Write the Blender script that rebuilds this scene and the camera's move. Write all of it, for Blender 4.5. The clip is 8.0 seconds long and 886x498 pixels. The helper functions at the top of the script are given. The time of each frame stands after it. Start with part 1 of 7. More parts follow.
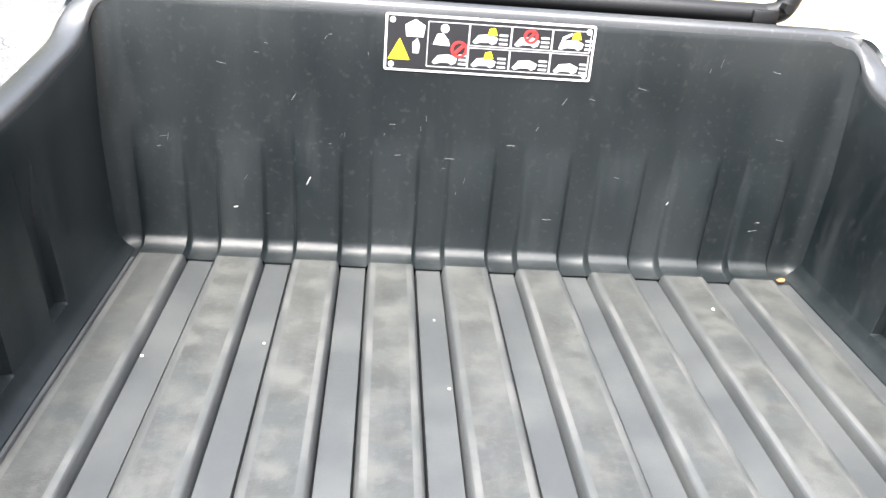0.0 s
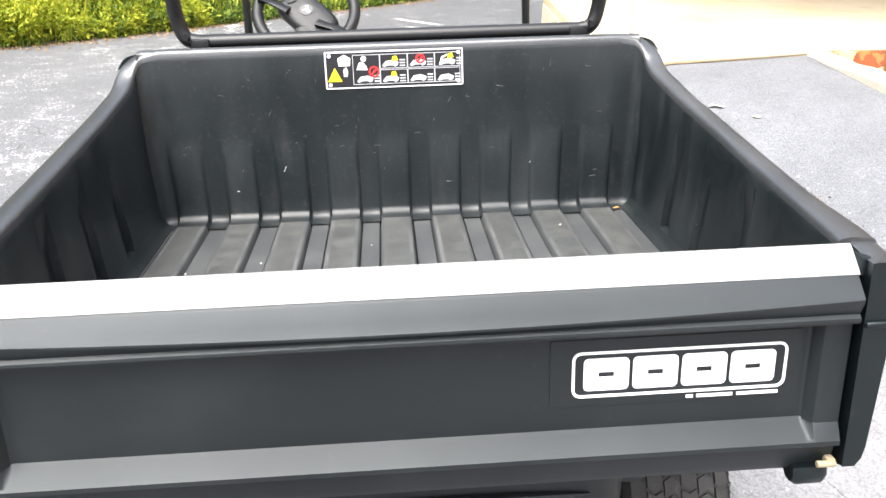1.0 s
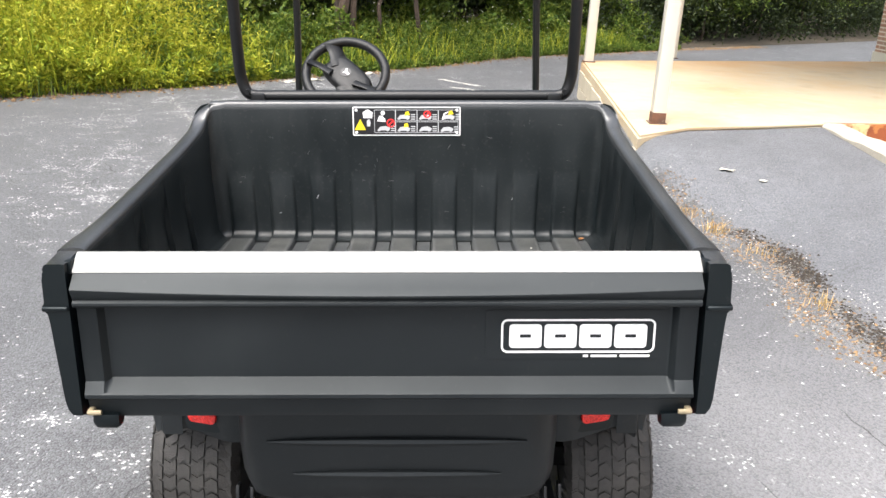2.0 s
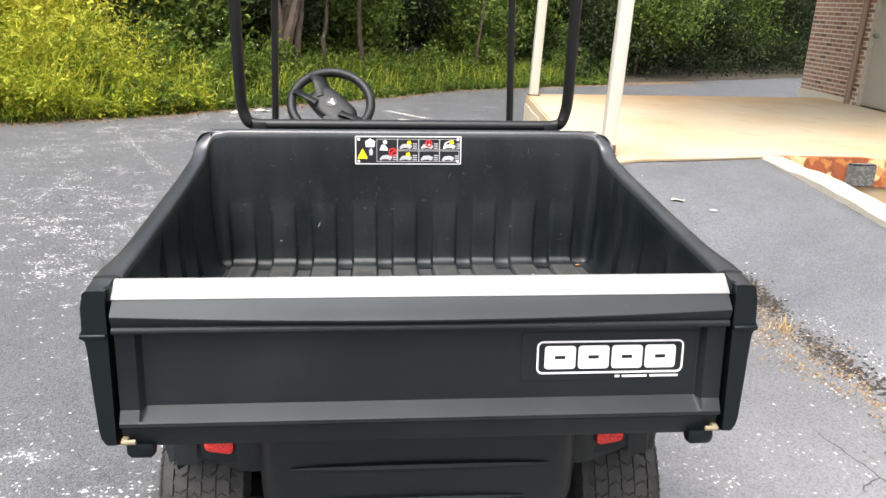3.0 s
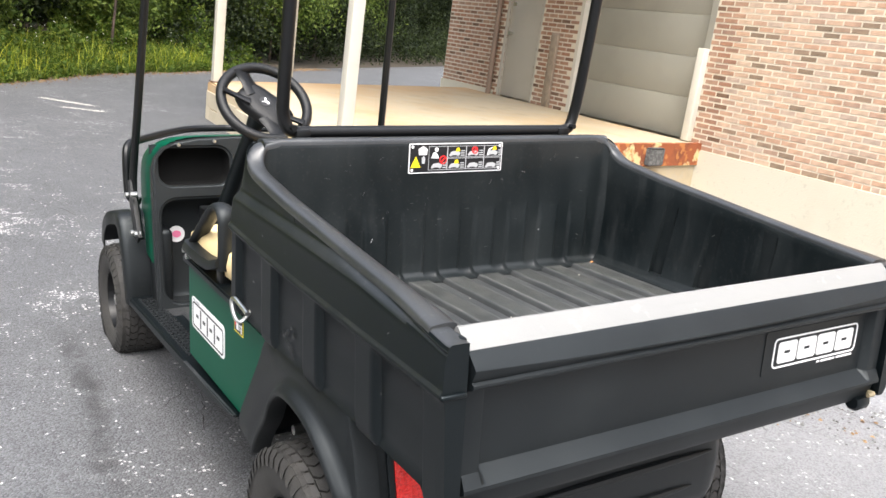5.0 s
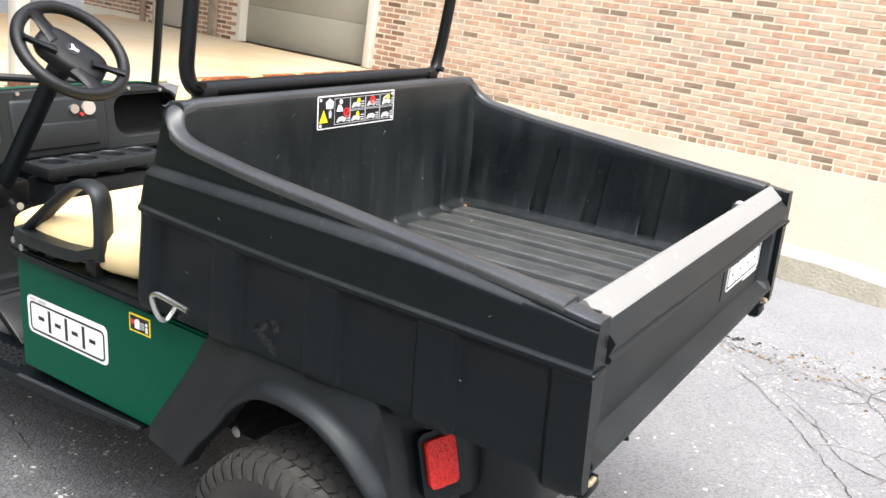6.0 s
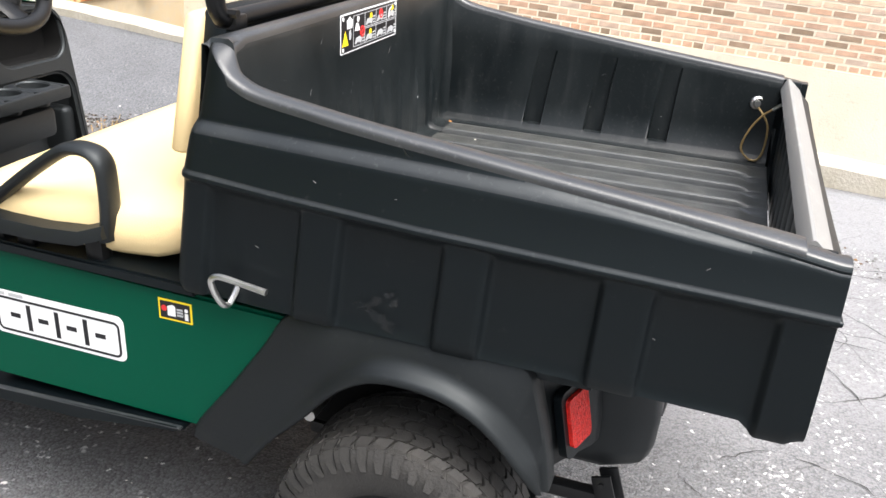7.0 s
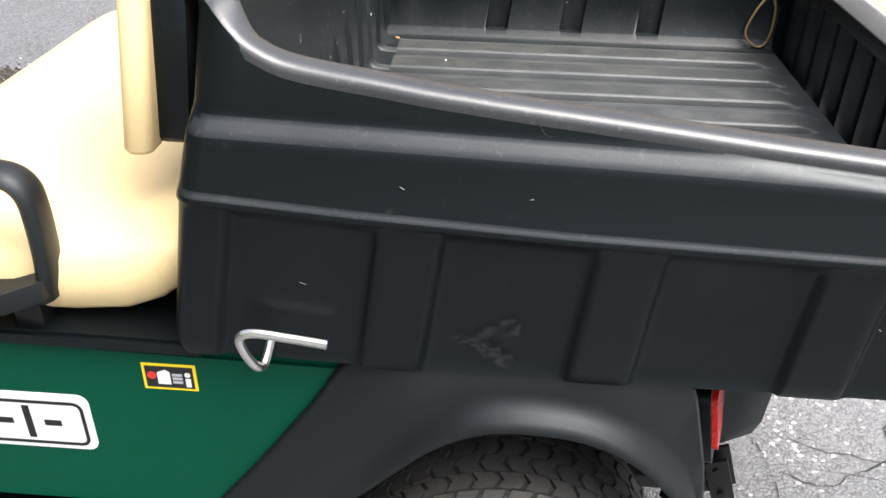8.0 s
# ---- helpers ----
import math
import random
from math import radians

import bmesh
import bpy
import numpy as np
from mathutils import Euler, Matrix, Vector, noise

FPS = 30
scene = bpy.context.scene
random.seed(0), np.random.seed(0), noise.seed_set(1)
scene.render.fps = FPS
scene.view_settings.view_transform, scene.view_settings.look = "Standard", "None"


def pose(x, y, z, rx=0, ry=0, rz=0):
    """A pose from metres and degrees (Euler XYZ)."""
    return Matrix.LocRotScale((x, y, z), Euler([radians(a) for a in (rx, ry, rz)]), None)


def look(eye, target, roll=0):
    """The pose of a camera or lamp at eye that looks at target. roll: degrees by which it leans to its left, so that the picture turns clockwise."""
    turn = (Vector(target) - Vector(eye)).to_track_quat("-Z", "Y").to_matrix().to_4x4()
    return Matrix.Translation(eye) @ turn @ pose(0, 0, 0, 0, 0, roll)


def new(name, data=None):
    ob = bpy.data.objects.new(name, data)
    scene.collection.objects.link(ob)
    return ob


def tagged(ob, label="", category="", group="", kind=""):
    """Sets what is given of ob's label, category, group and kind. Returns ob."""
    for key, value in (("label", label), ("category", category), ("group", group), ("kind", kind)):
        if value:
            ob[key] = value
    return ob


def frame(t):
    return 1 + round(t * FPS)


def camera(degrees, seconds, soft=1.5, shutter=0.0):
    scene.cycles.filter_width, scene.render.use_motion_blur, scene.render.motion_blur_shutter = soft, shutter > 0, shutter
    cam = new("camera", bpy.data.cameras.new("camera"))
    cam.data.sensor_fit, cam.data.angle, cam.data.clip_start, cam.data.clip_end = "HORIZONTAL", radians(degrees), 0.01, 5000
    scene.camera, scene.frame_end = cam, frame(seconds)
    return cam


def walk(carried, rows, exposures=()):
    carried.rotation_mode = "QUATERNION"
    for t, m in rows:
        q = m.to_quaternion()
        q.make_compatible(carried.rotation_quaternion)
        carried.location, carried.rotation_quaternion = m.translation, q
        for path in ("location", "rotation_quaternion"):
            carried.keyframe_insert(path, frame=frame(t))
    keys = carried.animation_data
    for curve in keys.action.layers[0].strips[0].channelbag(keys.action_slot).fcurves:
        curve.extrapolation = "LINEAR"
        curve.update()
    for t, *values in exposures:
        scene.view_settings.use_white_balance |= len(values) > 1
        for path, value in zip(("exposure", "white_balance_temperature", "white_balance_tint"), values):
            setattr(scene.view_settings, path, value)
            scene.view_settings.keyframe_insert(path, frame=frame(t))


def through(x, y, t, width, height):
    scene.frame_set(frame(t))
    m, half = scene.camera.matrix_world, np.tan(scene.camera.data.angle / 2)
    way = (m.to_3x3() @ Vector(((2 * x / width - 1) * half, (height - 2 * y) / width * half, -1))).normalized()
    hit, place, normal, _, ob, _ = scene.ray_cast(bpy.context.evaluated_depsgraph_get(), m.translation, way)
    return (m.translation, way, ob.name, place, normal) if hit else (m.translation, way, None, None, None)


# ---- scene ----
# The cart stands on a lot that rises to its right and falls away ahead: SIT takes the cart's own axes
# (x right, y ahead, z up, origin on the ground under the tailgate) into the upright world.
UP = Vector((0.055, -0.045, 1.0)).normalized()
AHEAD = (Vector((0, 1, 0)) - UP * UP.y).normalized()
SIDE = AHEAD.cross(UP)
SIT = pose(-0.011, -0.055, 0, 0, 0, -0.663) @ Matrix((SIDE, AHEAD, UP)).to_4x4()
cam = camera(55.15, 8.0)
PATH = [
    (0, (-0.1439, -0.2857, 1.3220), (-0.0129, 1.5357, 0.5062), 4.66),
    (0.5, (-0.0361, -0.6065, 1.3318), (-0.0067, 1.2354, 0.5529), -0.39),
    (1, (0.0008, -0.9416, 1.3584), (0.0824, 0.9345, 0.6703), -1.63),
    (1.2, (0.0116, -1.0626, 1.3612), (0.0992, 0.8110, 0.6669), -0.46),
    (2.3, (0.1273, -1.4739, 1.4230), (0.0944, 0.4548, 0.8945), -0.08),
    (2.5, (0.1167, -1.4647, 1.4199), (0.1171, 0.4620, 0.8833), 0.51),
    (3, (-0.0820, -1.4646, 1.4085), (0.0565, 0.4705, 0.9224), 0.88),
    (3.5, (-0.3498, -1.3950, 1.3973), (-0.0358, 0.5094, 0.8731), 3.09),
    (4, (-0.6430, -1.2821, 1.3892), (-0.0660, 0.5733, 0.9153), 5.59),
    (4.2, (-0.7867, -1.2282, 1.4206), (-0.1204, 0.5939, 0.9349), 6.39),
    (5.3, (-1.3696, -0.8638, 1.4102), (-0.1920, 0.6780, 0.9243), 3.94),
    (5.5, (-1.4593, -0.7282, 1.4136), (-0.1557, 0.7066, 0.9215), 5.38),
    (6, (-1.6606, -0.4448, 1.4104), (-0.0678, 0.6076, 0.8143), 4.38),
    (6.5, (-1.7509, -0.1332, 1.3921), (-0.0606, 0.7053, 0.7289), 5.29),
    (7, (-1.7267, 0.1636, 1.4092), (0.0061, 0.7424, 0.5954), 3.41),
    (7.5, (-1.6534, 0.4537, 1.3952), (0.1127, 0.6442, 0.4761), 4.03),
    (8, (-1.4019, 0.6434, 1.3697), (0.2973, 0.7743, 0.3230), 1.27),
]
EXPOSURES = [(0, 2.6), (0.5, 2.42), (1.0, 1.98), (2.3, 1.25), (4.0, 1.2), (5.5, 1.3), (6.5, 1.3), (8.0, 1.35)]
walk(cam, [(t, SIT @ look(eye, target, roll)) for t, eye, target, roll in PATH], EXPOSURES)

# ---- light: a bright overcast day ----
world = bpy.data.worlds.new("overcast_sky")
scene.world = world
world.use_nodes = True
wn, wl = world.node_tree.nodes, world.node_tree.links
wn.clear()
w_out, w_bg, w_sky = wn.new("ShaderNodeOutputWorld"), wn.new("ShaderNodeBackground"), wn.new("ShaderNodeTexSky")
w_sky.sky_type, w_sky.sun_disc = "NISHITA", False
w_sky.sun_elevation, w_sky.sun_rotation = radians(62), radians(215)
w_sky.dust_density, w_sky.air_density, w_sky.ozone_density = 5.0, 1.0, 1.0
w_hsv = wn.new("ShaderNodeHueSaturation")
w_hsv.inputs["Saturation"].default_value = 0.5
wl.new(w_sky.outputs[0], w_hsv.inputs["Color"])
# overcast: the cloud layer is brighter overhead than at the horizon
w_dir, w_sep, w_ramp, w_mul = wn.new("ShaderNodeTexCoord"), wn.new("ShaderNodeSeparateXYZ"), wn.new("ShaderNodeMapRange"), wn.new("ShaderNodeMix")
w_ramp.inputs[3].default_value, w_ramp.inputs[4].default_value = 0.55, 1.75
w_mul.data_type, w_mul.blend_type = "RGBA", "MULTIPLY"
w_mul.inputs[0].default_value = 1.0
wl.new(w_dir.outputs["Generated"], w_sep.inputs[0])
wl.new(w_sep.outputs["Z"], w_ramp.inputs[0])
wl.new(w_hsv.outputs[0], w_mul.inputs[6])
wl.new(w_ramp.outputs[0], w_mul.inputs[7])
wl.new(w_mul.outputs[2], w_bg.inputs["Color"])
wl.new(w_bg.outputs[0], w_out.inputs["Surface"])
w_bg.inputs["Strength"].default_value = 0.14
sun = new("sun", bpy.data.lights.new("sun", "SUN"))
sun.data.energy, sun.data.angle, sun.data.color = 1.4, radians(60), (1.0, 0.985, 0.96)
sun.matrix_world = look((-2.7, -3.85, 8.8), (0, 0, 0))


# ---- materials ----
def material(name, base, rough=0.6, metal=0.0, spots=(), bump=0.0, bump_scale=200.0, per_object=0.0, per_island=0.0, spec=0.5, coat=0.0, sheen=(1, 1, 1)):
    """Base colour with layers of noise: spots = (scale, detail, low, high, colour, amount[, rough shift])."""
    m = bpy.data.materials.new(name)
    m.use_nodes = True
    n, l = m.node_tree.nodes, m.node_tree.links
    b = n["Principled BSDF"]
    b.inputs["Roughness"].default_value, b.inputs["Metallic"].default_value = rough, metal
    b.inputs["Specular IOR Level"].default_value = spec
    b.inputs["Coat Weight"].default_value = coat
    b.inputs["Specular Tint"].default_value = (*sheen, 1)
    co = n.new("ShaderNodeTexCoord")
    colour = n.new("ShaderNodeRGB")
    colour.outputs[0].default_value = (*base, 1)
    out = colour.outputs[0]
    for source, amount in (("ob", per_object), ("is", per_island)):
        if amount:
            r = n.new("ShaderNodeObjectInfo") if source == "ob" else n.new("ShaderNodeNewGeometry")
            rnd = r.outputs["Random"] if source == "ob" else r.outputs["Random Per Island"]
            mr = n.new("ShaderNodeMapRange")
            mr.inputs[3].default_value, mr.inputs[4].default_value = 1 - amount, 1 + amount
            l.new(rnd, mr.inputs[0])
            mx = n.new("ShaderNodeMix")
            mx.data_type, mx.blend_type = "RGBA", "MULTIPLY"
            mx.inputs[0].default_value = 1.0
            l.new(out, mx.inputs[6])
            l.new(mr.outputs[0], mx.inputs[7])
            out = mx.outputs[2]
    for sp in spots:
        scale, detail, low, high, col, amount = sp[:6]
        t = n.new("ShaderNodeTexNoise")
        t.inputs["Scale"].default_value, t.inputs["Detail"].default_value = scale, detail
        l.new(co.outputs["Object"], t.inputs["Vector"])
        if len(sp) > 7:
            mp = n.new("ShaderNodeMapping")
            mp.inputs["Scale"].default_value = sp[7]
            l.new(co.outputs["Object"], mp.inputs["Vector"])
            l.new(mp.outputs[0], t.inputs["Vector"])
        mr = n.new("ShaderNodeMapRange")
        mr.inputs[1].default_value, mr.inputs[2].default_value = low, high
        mr.inputs[4].default_value = amount
        l.new(t.outputs["Fac"], mr.inputs[0])
        mx = n.new("ShaderNodeMix")
        mx.data_type = "RGBA"
        l.new(mr.outputs[0], mx.inputs[0])
        l.new(out, mx.inputs[6])
        mx.inputs[7].default_value = (*col, 1)
        out = mx.outputs[2]
    l.new(out, b.inputs["Base Color"])
    if bump:
        t = n.new("ShaderNodeTexNoise")
        t.inputs["Scale"].default_value, t.inputs["Detail"].default_value = bump_scale, 4
        l.new(co.outputs["Object"], t.inputs["Vector"])
        bp = n.new("ShaderNodeBump")
        bp.inputs["Strength"].default_value, bp.inputs["Distance"].default_value = bump, 0.01
        l.new(t.outputs["Fac"], bp.inputs["Height"])
        l.new(bp.outputs[0], b.inputs["Normal"])
    return m


M = {}
def asphalt(name, base, speck, crack, worn):
    """Stones in tar, sealer flaked to white in drifts, a sky-sheen stretch painted paler and hairline cracks."""
    m = bpy.data.materials.new(name)
    m.use_nodes = True
    n, l = m.node_tree.nodes, m.node_tree.links
    b = n["Principled BSDF"]
    b.inputs["Roughness"].default_value = 0.6
    co = n.new("ShaderNodeTexCoord").outputs["Object"]
    axes = n.new("ShaderNodeSeparateXYZ")
    l.new(co, axes.inputs[0])

    def noise_at(scale, detail, vec=None, rough=0.5):
        t = n.new("ShaderNodeTexNoise")
        t.inputs["Scale"].default_value, t.inputs["Detail"].default_value, t.inputs["Roughness"].default_value = scale, detail, rough
        l.new(vec or co, t.inputs["Vector"])
        return t.outputs["Fac"]

    def ranged(value, a, b2, lo=0.0, hi=1.0):
        r = n.new("ShaderNodeMapRange")
        for k, v in ((1, a), (2, b2), (3, lo), (4, hi)):
            r.inputs[k].default_value = v
        l.new(value, r.inputs[0])
        return r.outputs[0]

    def sums(operation, a, b2):
        q = n.new("ShaderNodeMath")
        q.operation = operation
        for k, v in enumerate((a, b2)):
            if isinstance(v, (int, float)):
                q.inputs[k].default_value = v
            else:
                l.new(v, q.inputs[k])
        return q.outputs[0]

    def times(a, b2):
        return sums("MULTIPLY", a, b2)

    def mixed(fac, a, colour, blend="MIX"):
        x = n.new("ShaderNodeMix")
        x.data_type, x.blend_type = "RGBA", blend
        l.new(fac, x.inputs[0])
        l.new(a, x.inputs[6])
        x.inputs[7].default_value = (*colour, 1)
        return x.outputs[2]

    def warped(scale, amount):
        t = n.new("ShaderNodeTexNoise")
        t.inputs["Scale"].default_value, t.inputs["Detail"].default_value = scale, 6
        l.new(co, t.inputs["Vector"])
        x = n.new("ShaderNodeMix")
        x.data_type, x.blend_type = "RGBA", "ADD"
        x.inputs[0].default_value = amount
        l.new(co, x.inputs[6])
        l.new(t.outputs["Color"], x.inputs[7])
        return x.outputs[2]

    def cells(scale, vec, feature="F1"):
        v = n.new("ShaderNodeTexVoronoi")
        v.feature, v.voronoi_dimensions = feature, "2D"
        v.inputs["Scale"].default_value = scale
        l.new(vec, v.inputs["Vector"])
        return v.outputs

    rgb = n.new("ShaderNodeRGB")
    rgb.outputs[0].default_value = (*base, 1)
    out = rgb.outputs[0]
    # broad patches of old and newer sealer
    out = mixed(ranged(noise_at(0.55, 6, rough=0.6), 0.40, 0.66, 0, 0.6), out, [1.3 * v for v in base])
    out = mixed(ranged(noise_at(2.6, 7, rough=0.65), 0.5, 0.72, 0, 0.5), out, [0.72 * v for v in base])
    # sky sheen behind and beside the cart, put into the colour at strength worn
    side = sums("ADD", axes.outputs["X"], times(ranged(noise_at(1.6, 5), 0, 1, -0.5, 0.5), 1.0))
    back = sums("ADD", axes.outputs["Y"], times(ranged(noise_at(1.1, 5), 0, 1, -0.8, 0.8), 1.0))
    sheen_zone = times(ranged(side, -0.3, 0.9), ranged(back, 2.6, 0.5))
    out = mixed(times(sheen_zone, ranged(noise_at(3.2, 5), 0.2, 0.6, 0.75 * worn, worn)), out, (0.262, 0.262, 0.268))
    # each stone has its own tone
    stones = cells(135, warped(30, 0.012))
    calm = ranged(sheen_zone, 0, 1, 1.0, 0.45)
    tone = n.new("ShaderNodeSeparateColor")
    l.new(stones["Color"], tone.inputs[0])
    out = mixed(ranged(tone.outputs[0], 0.62, 0.95, 0, 0.42), out, [1.9 * v for v in base])
    out = mixed(times(ranged(tone.outputs[1], 0.45, 1.0, 0, 0.75), calm), out, [0.4 * v for v in base])
    out = mixed(times(ranged(stones["Distance"], 0.42, 0.62), times(ranged(noise_at(5, 4), 0.35, 0.65, 0.2, 0.7), calm)), out, [0.38 * v for v in base])
    # white flakes: single ones everywhere, thick in drifts
    flakes = cells(70, warped(45, 0.03))
    pick = n.new("ShaderNodeSeparateColor")
    l.new(flakes["Color"], pick.inputs[0])
    lot_side = times(ranged(side, -0.2, -1.2, 0.35, 1.0), ranged(side, -3.4, -2.0, 0.45, 1.0))
    drift = times(times(ranged(noise_at(5.5, 5, rough=0.7), 0.47, 0.62), ranged(noise_at(0.85, 6, rough=0.72), 0.44, 0.58)), lot_side)
    shape = ranged(sums("ADD", flakes["Distance"], ranged(noise_at(190, 3, rough=0.7), 0.3, 0.7, -0.22, 0.22)), 0.40, 0.30)
    dense = times(times(ranged(sums("ADD", pick.outputs[0], times(drift, 0.58)), 0.93, 0.97), shape), ranged(drift, 0.0, 0.25, 0.0, 1.0))
    lone = times(ranged(pick.outputs[1], 0.992, 0.995), shape)
    out = mixed(times(sums("MAXIMUM", dense, lone), 0.85 * speck), out, (0.66, 0.655, 0.64))
    out = mixed(times(times(drift, ranged(noise_at(60, 3, rough=0.7), 0.4, 0.65)), 0.26 * speck), out, (0.40, 0.40, 0.395))
    # hairline cracks, only here and there
    web = cells(1.3, warped(3.5, 0.16), "DISTANCE_TO_EDGE")["Distance"]
    line = times(ranged(web, 0.0015, 0.006, crack, 0), ranged(noise_at(0.75, 3), 0.53, 0.58))
    out = mixed(line, out, (0.022, 0.022, 0.022))
    thin = times(ranged(cells(3.1, warped(5, 0.12), "DISTANCE_TO_EDGE")["Distance"], 0.003, 0.012, 0.85 * crack, 0), ranged(noise_at(1.0, 4), 0.56, 0.62))
    out = mixed(thin, out, (0.03, 0.03, 0.03))
    # an oily wheel track along the cart's left side
    track = sums("ABSOLUTE", sums("ADD", sums("ADD", axes.outputs["X"], 0.80), times(ranged(noise_at(2.2, 5), 0, 1, -0.5, 0.5), 0.22)), 0.0)
    oily = times(ranged(track, 0.06, 0.015), times(ranged(axes.outputs["Y"], 2.9, 2.4), ranged(axes.outputs["Y"], 0.4, 0.9)))
    out = mixed(times(times(oily, ranged(noise_at(7, 5, rough=0.7), 0.40, 0.58, 0.15, 1)), 0.8 * speck), out, (0.028, 0.027, 0.027))
    l.new(out, b.inputs["Base Color"])
    bp = n.new("ShaderNodeBump")
    bp.inputs["Strength"].default_value, bp.inputs["Distance"].default_value = 0.6, 0.006
    l.new(sums("SUBTRACT", noise_at(110, 4), times(stones["Distance"], 0.8)), bp.inputs["Height"])
    l.new(bp.outputs[0], b.inputs["Normal"])
    return m


M["asphalt"] = asphalt("worn_asphalt", (0.105, 0.107, 0.112), 1.0, 0.95, 0.78)
M["new_asphalt"] = asphalt("newer_asphalt", (0.132, 0.137, 0.147), 0.22, 0.25, 0.85)
M["crack_dark"] = material("crack_shadow_dirt", (0.02, 0.02, 0.02), 0.95, spots=[(25, 4, 0.5, 0.7, (0.07, 0.065, 0.055), 0.7)])
M["concrete"] = material("concrete", (0.50, 0.42, 0.29), 0.85, spots=[(0.7, 6, 0.45, 0.7, (0.46, 0.30, 0.14), 0.7), (2.5, 6, 0.55, 0.7, (0.36, 0.30, 0.2), 0.5), (9, 6, 0.5, 0.75, (0.42, 0.39, 0.33), 0.5)], bump=0.3, bump_scale=90)
# rust-coloured water stain along the slab's far edge
st_n, st_l = M["concrete"].node_tree.nodes, M["concrete"].node_tree.links
st_b = st_n["Principled BSDF"]
st_from = st_b.inputs["Base Color"].links[0].from_socket
st_dot, st_map, st_noise, st_wave, st_mix = st_n.new("ShaderNodeVectorMath"), st_n.new("ShaderNodeMapRange"), st_n.new("ShaderNodeTexNoise"), st_n.new("ShaderNodeMath"), st_n.new("ShaderNodeMix")
st_dot.operation, st_wave.operation, st_mix.data_type = "DOT_PRODUCT", "MULTIPLY_ADD", "RGBA"
st_dot.inputs[1].default_value = (-0.38, 0.925, 0)
st_co = st_n.new("ShaderNodeTexCoord").outputs["Object"]
st_noise.inputs["Scale"].default_value, st_noise.inputs["Detail"].default_value = 1.7, 6
st_l.new(st_co, st_dot.inputs[0])
st_l.new(st_co, st_noise.inputs["Vector"])
st_l.new(st_noise.outputs["Fac"], st_wave.inputs[0])
st_wave.inputs[1].default_value = 1.6
st_l.new(st_dot.outputs["Value"], st_wave.inputs[2])
st_map.inputs[1].default_value, st_map.inputs[2].default_value, st_map.inputs[4].default_value = 8.0, 9.4, 0.75
st_l.new(st_wave.outputs[0], st_map.inputs[0])
st_l.new(st_map.outputs[0], st_mix.inputs[0])
st_l.new(st_from, st_mix.inputs[6])
st_mix.inputs[7].default_value = (0.48, 0.26, 0.09, 1)
st_l.new(st_mix.outputs[2], st_b.inputs["Base Color"])
M["block_concrete"] = material("block_concrete", (0.52, 0.46, 0.35), 0.9, spots=[(3, 6, 0.45, 0.7, (0.42, 0.37, 0.27), 0.6), (40, 5, 0.5, 0.75, (0.36, 0.3, 0.24), 0.4)], bump=0.4, bump_scale=70, per_object=0.1)
M["kerb"] = material("kerb_concrete", (0.43, 0.395, 0.33), 0.9, spots=[(4, 7, 0.5, 0.7, (0.33, 0.30, 0.22), 0.7), (40, 5, 0.5, 0.75, (0.3, 0.28, 0.24), 0.5)], bump=0.6, bump_scale=60)
M["foundation"] = material("foundation_paint", (0.62, 0.58, 0.47), 0.8, spots=[(1.2, 6, 0.5, 0.75, (0.5, 0.46, 0.36), 0.6), (20, 4, 0.6, 0.75, (0.4, 0.37, 0.3), 0.4)], bump=0.25, bump_scale=50)
def brick_material(name, per_object, tint=(1, 1, 1)):
    """Each brick takes its own colour out of a mixed load of tan, pink, orange and brown."""
    m = material(name, (0.4, 0.25, 0.17), 0.9, bump=0.4, bump_scale=90)
    n, l = m.node_tree.nodes, m.node_tree.links
    rnd = n.new("ShaderNodeObjectInfo").outputs["Random"] if per_object else n.new("ShaderNodeNewGeometry").outputs["Random Per Island"]
    ramp = n.new("ShaderNodeValToRGB")
    e = ramp.color_ramp.elements
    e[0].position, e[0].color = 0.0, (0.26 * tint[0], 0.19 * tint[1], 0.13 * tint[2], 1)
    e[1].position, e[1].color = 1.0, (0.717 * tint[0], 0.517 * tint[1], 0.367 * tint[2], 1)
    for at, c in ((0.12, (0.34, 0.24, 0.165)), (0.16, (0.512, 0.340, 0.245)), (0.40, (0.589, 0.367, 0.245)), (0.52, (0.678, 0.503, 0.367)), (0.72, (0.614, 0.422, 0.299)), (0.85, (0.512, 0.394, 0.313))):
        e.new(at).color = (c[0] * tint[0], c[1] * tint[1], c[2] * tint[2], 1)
    l.new(rnd, ramp.inputs[0])
    t = n.new("ShaderNodeTexNoise")
    t.inputs["Scale"].default_value, t.inputs["Detail"].default_value = 9, 6
    l.new(n.new("ShaderNodeTexCoord").outputs["Object"], t.inputs["Vector"])
    r = n.new("ShaderNodeMapRange")
    r.inputs[1].default_value, r.inputs[2].default_value, r.inputs[3].default_value, r.inputs[4].default_value = 0.3, 0.75, 1.03, 0.71
    l.new(t.outputs["Fac"], r.inputs[0])
    x = n.new("ShaderNodeMix")
    x.data_type, x.blend_type = "RGBA", "MULTIPLY"
    x.inputs[0].default_value = 1.0
    l.new(ramp.outputs[0], x.inputs[6])
    l.new(r.outputs[0], x.inputs[7])
    l.new(x.outputs[2], n["Principled BSDF"].inputs["Base Color"])
    return m


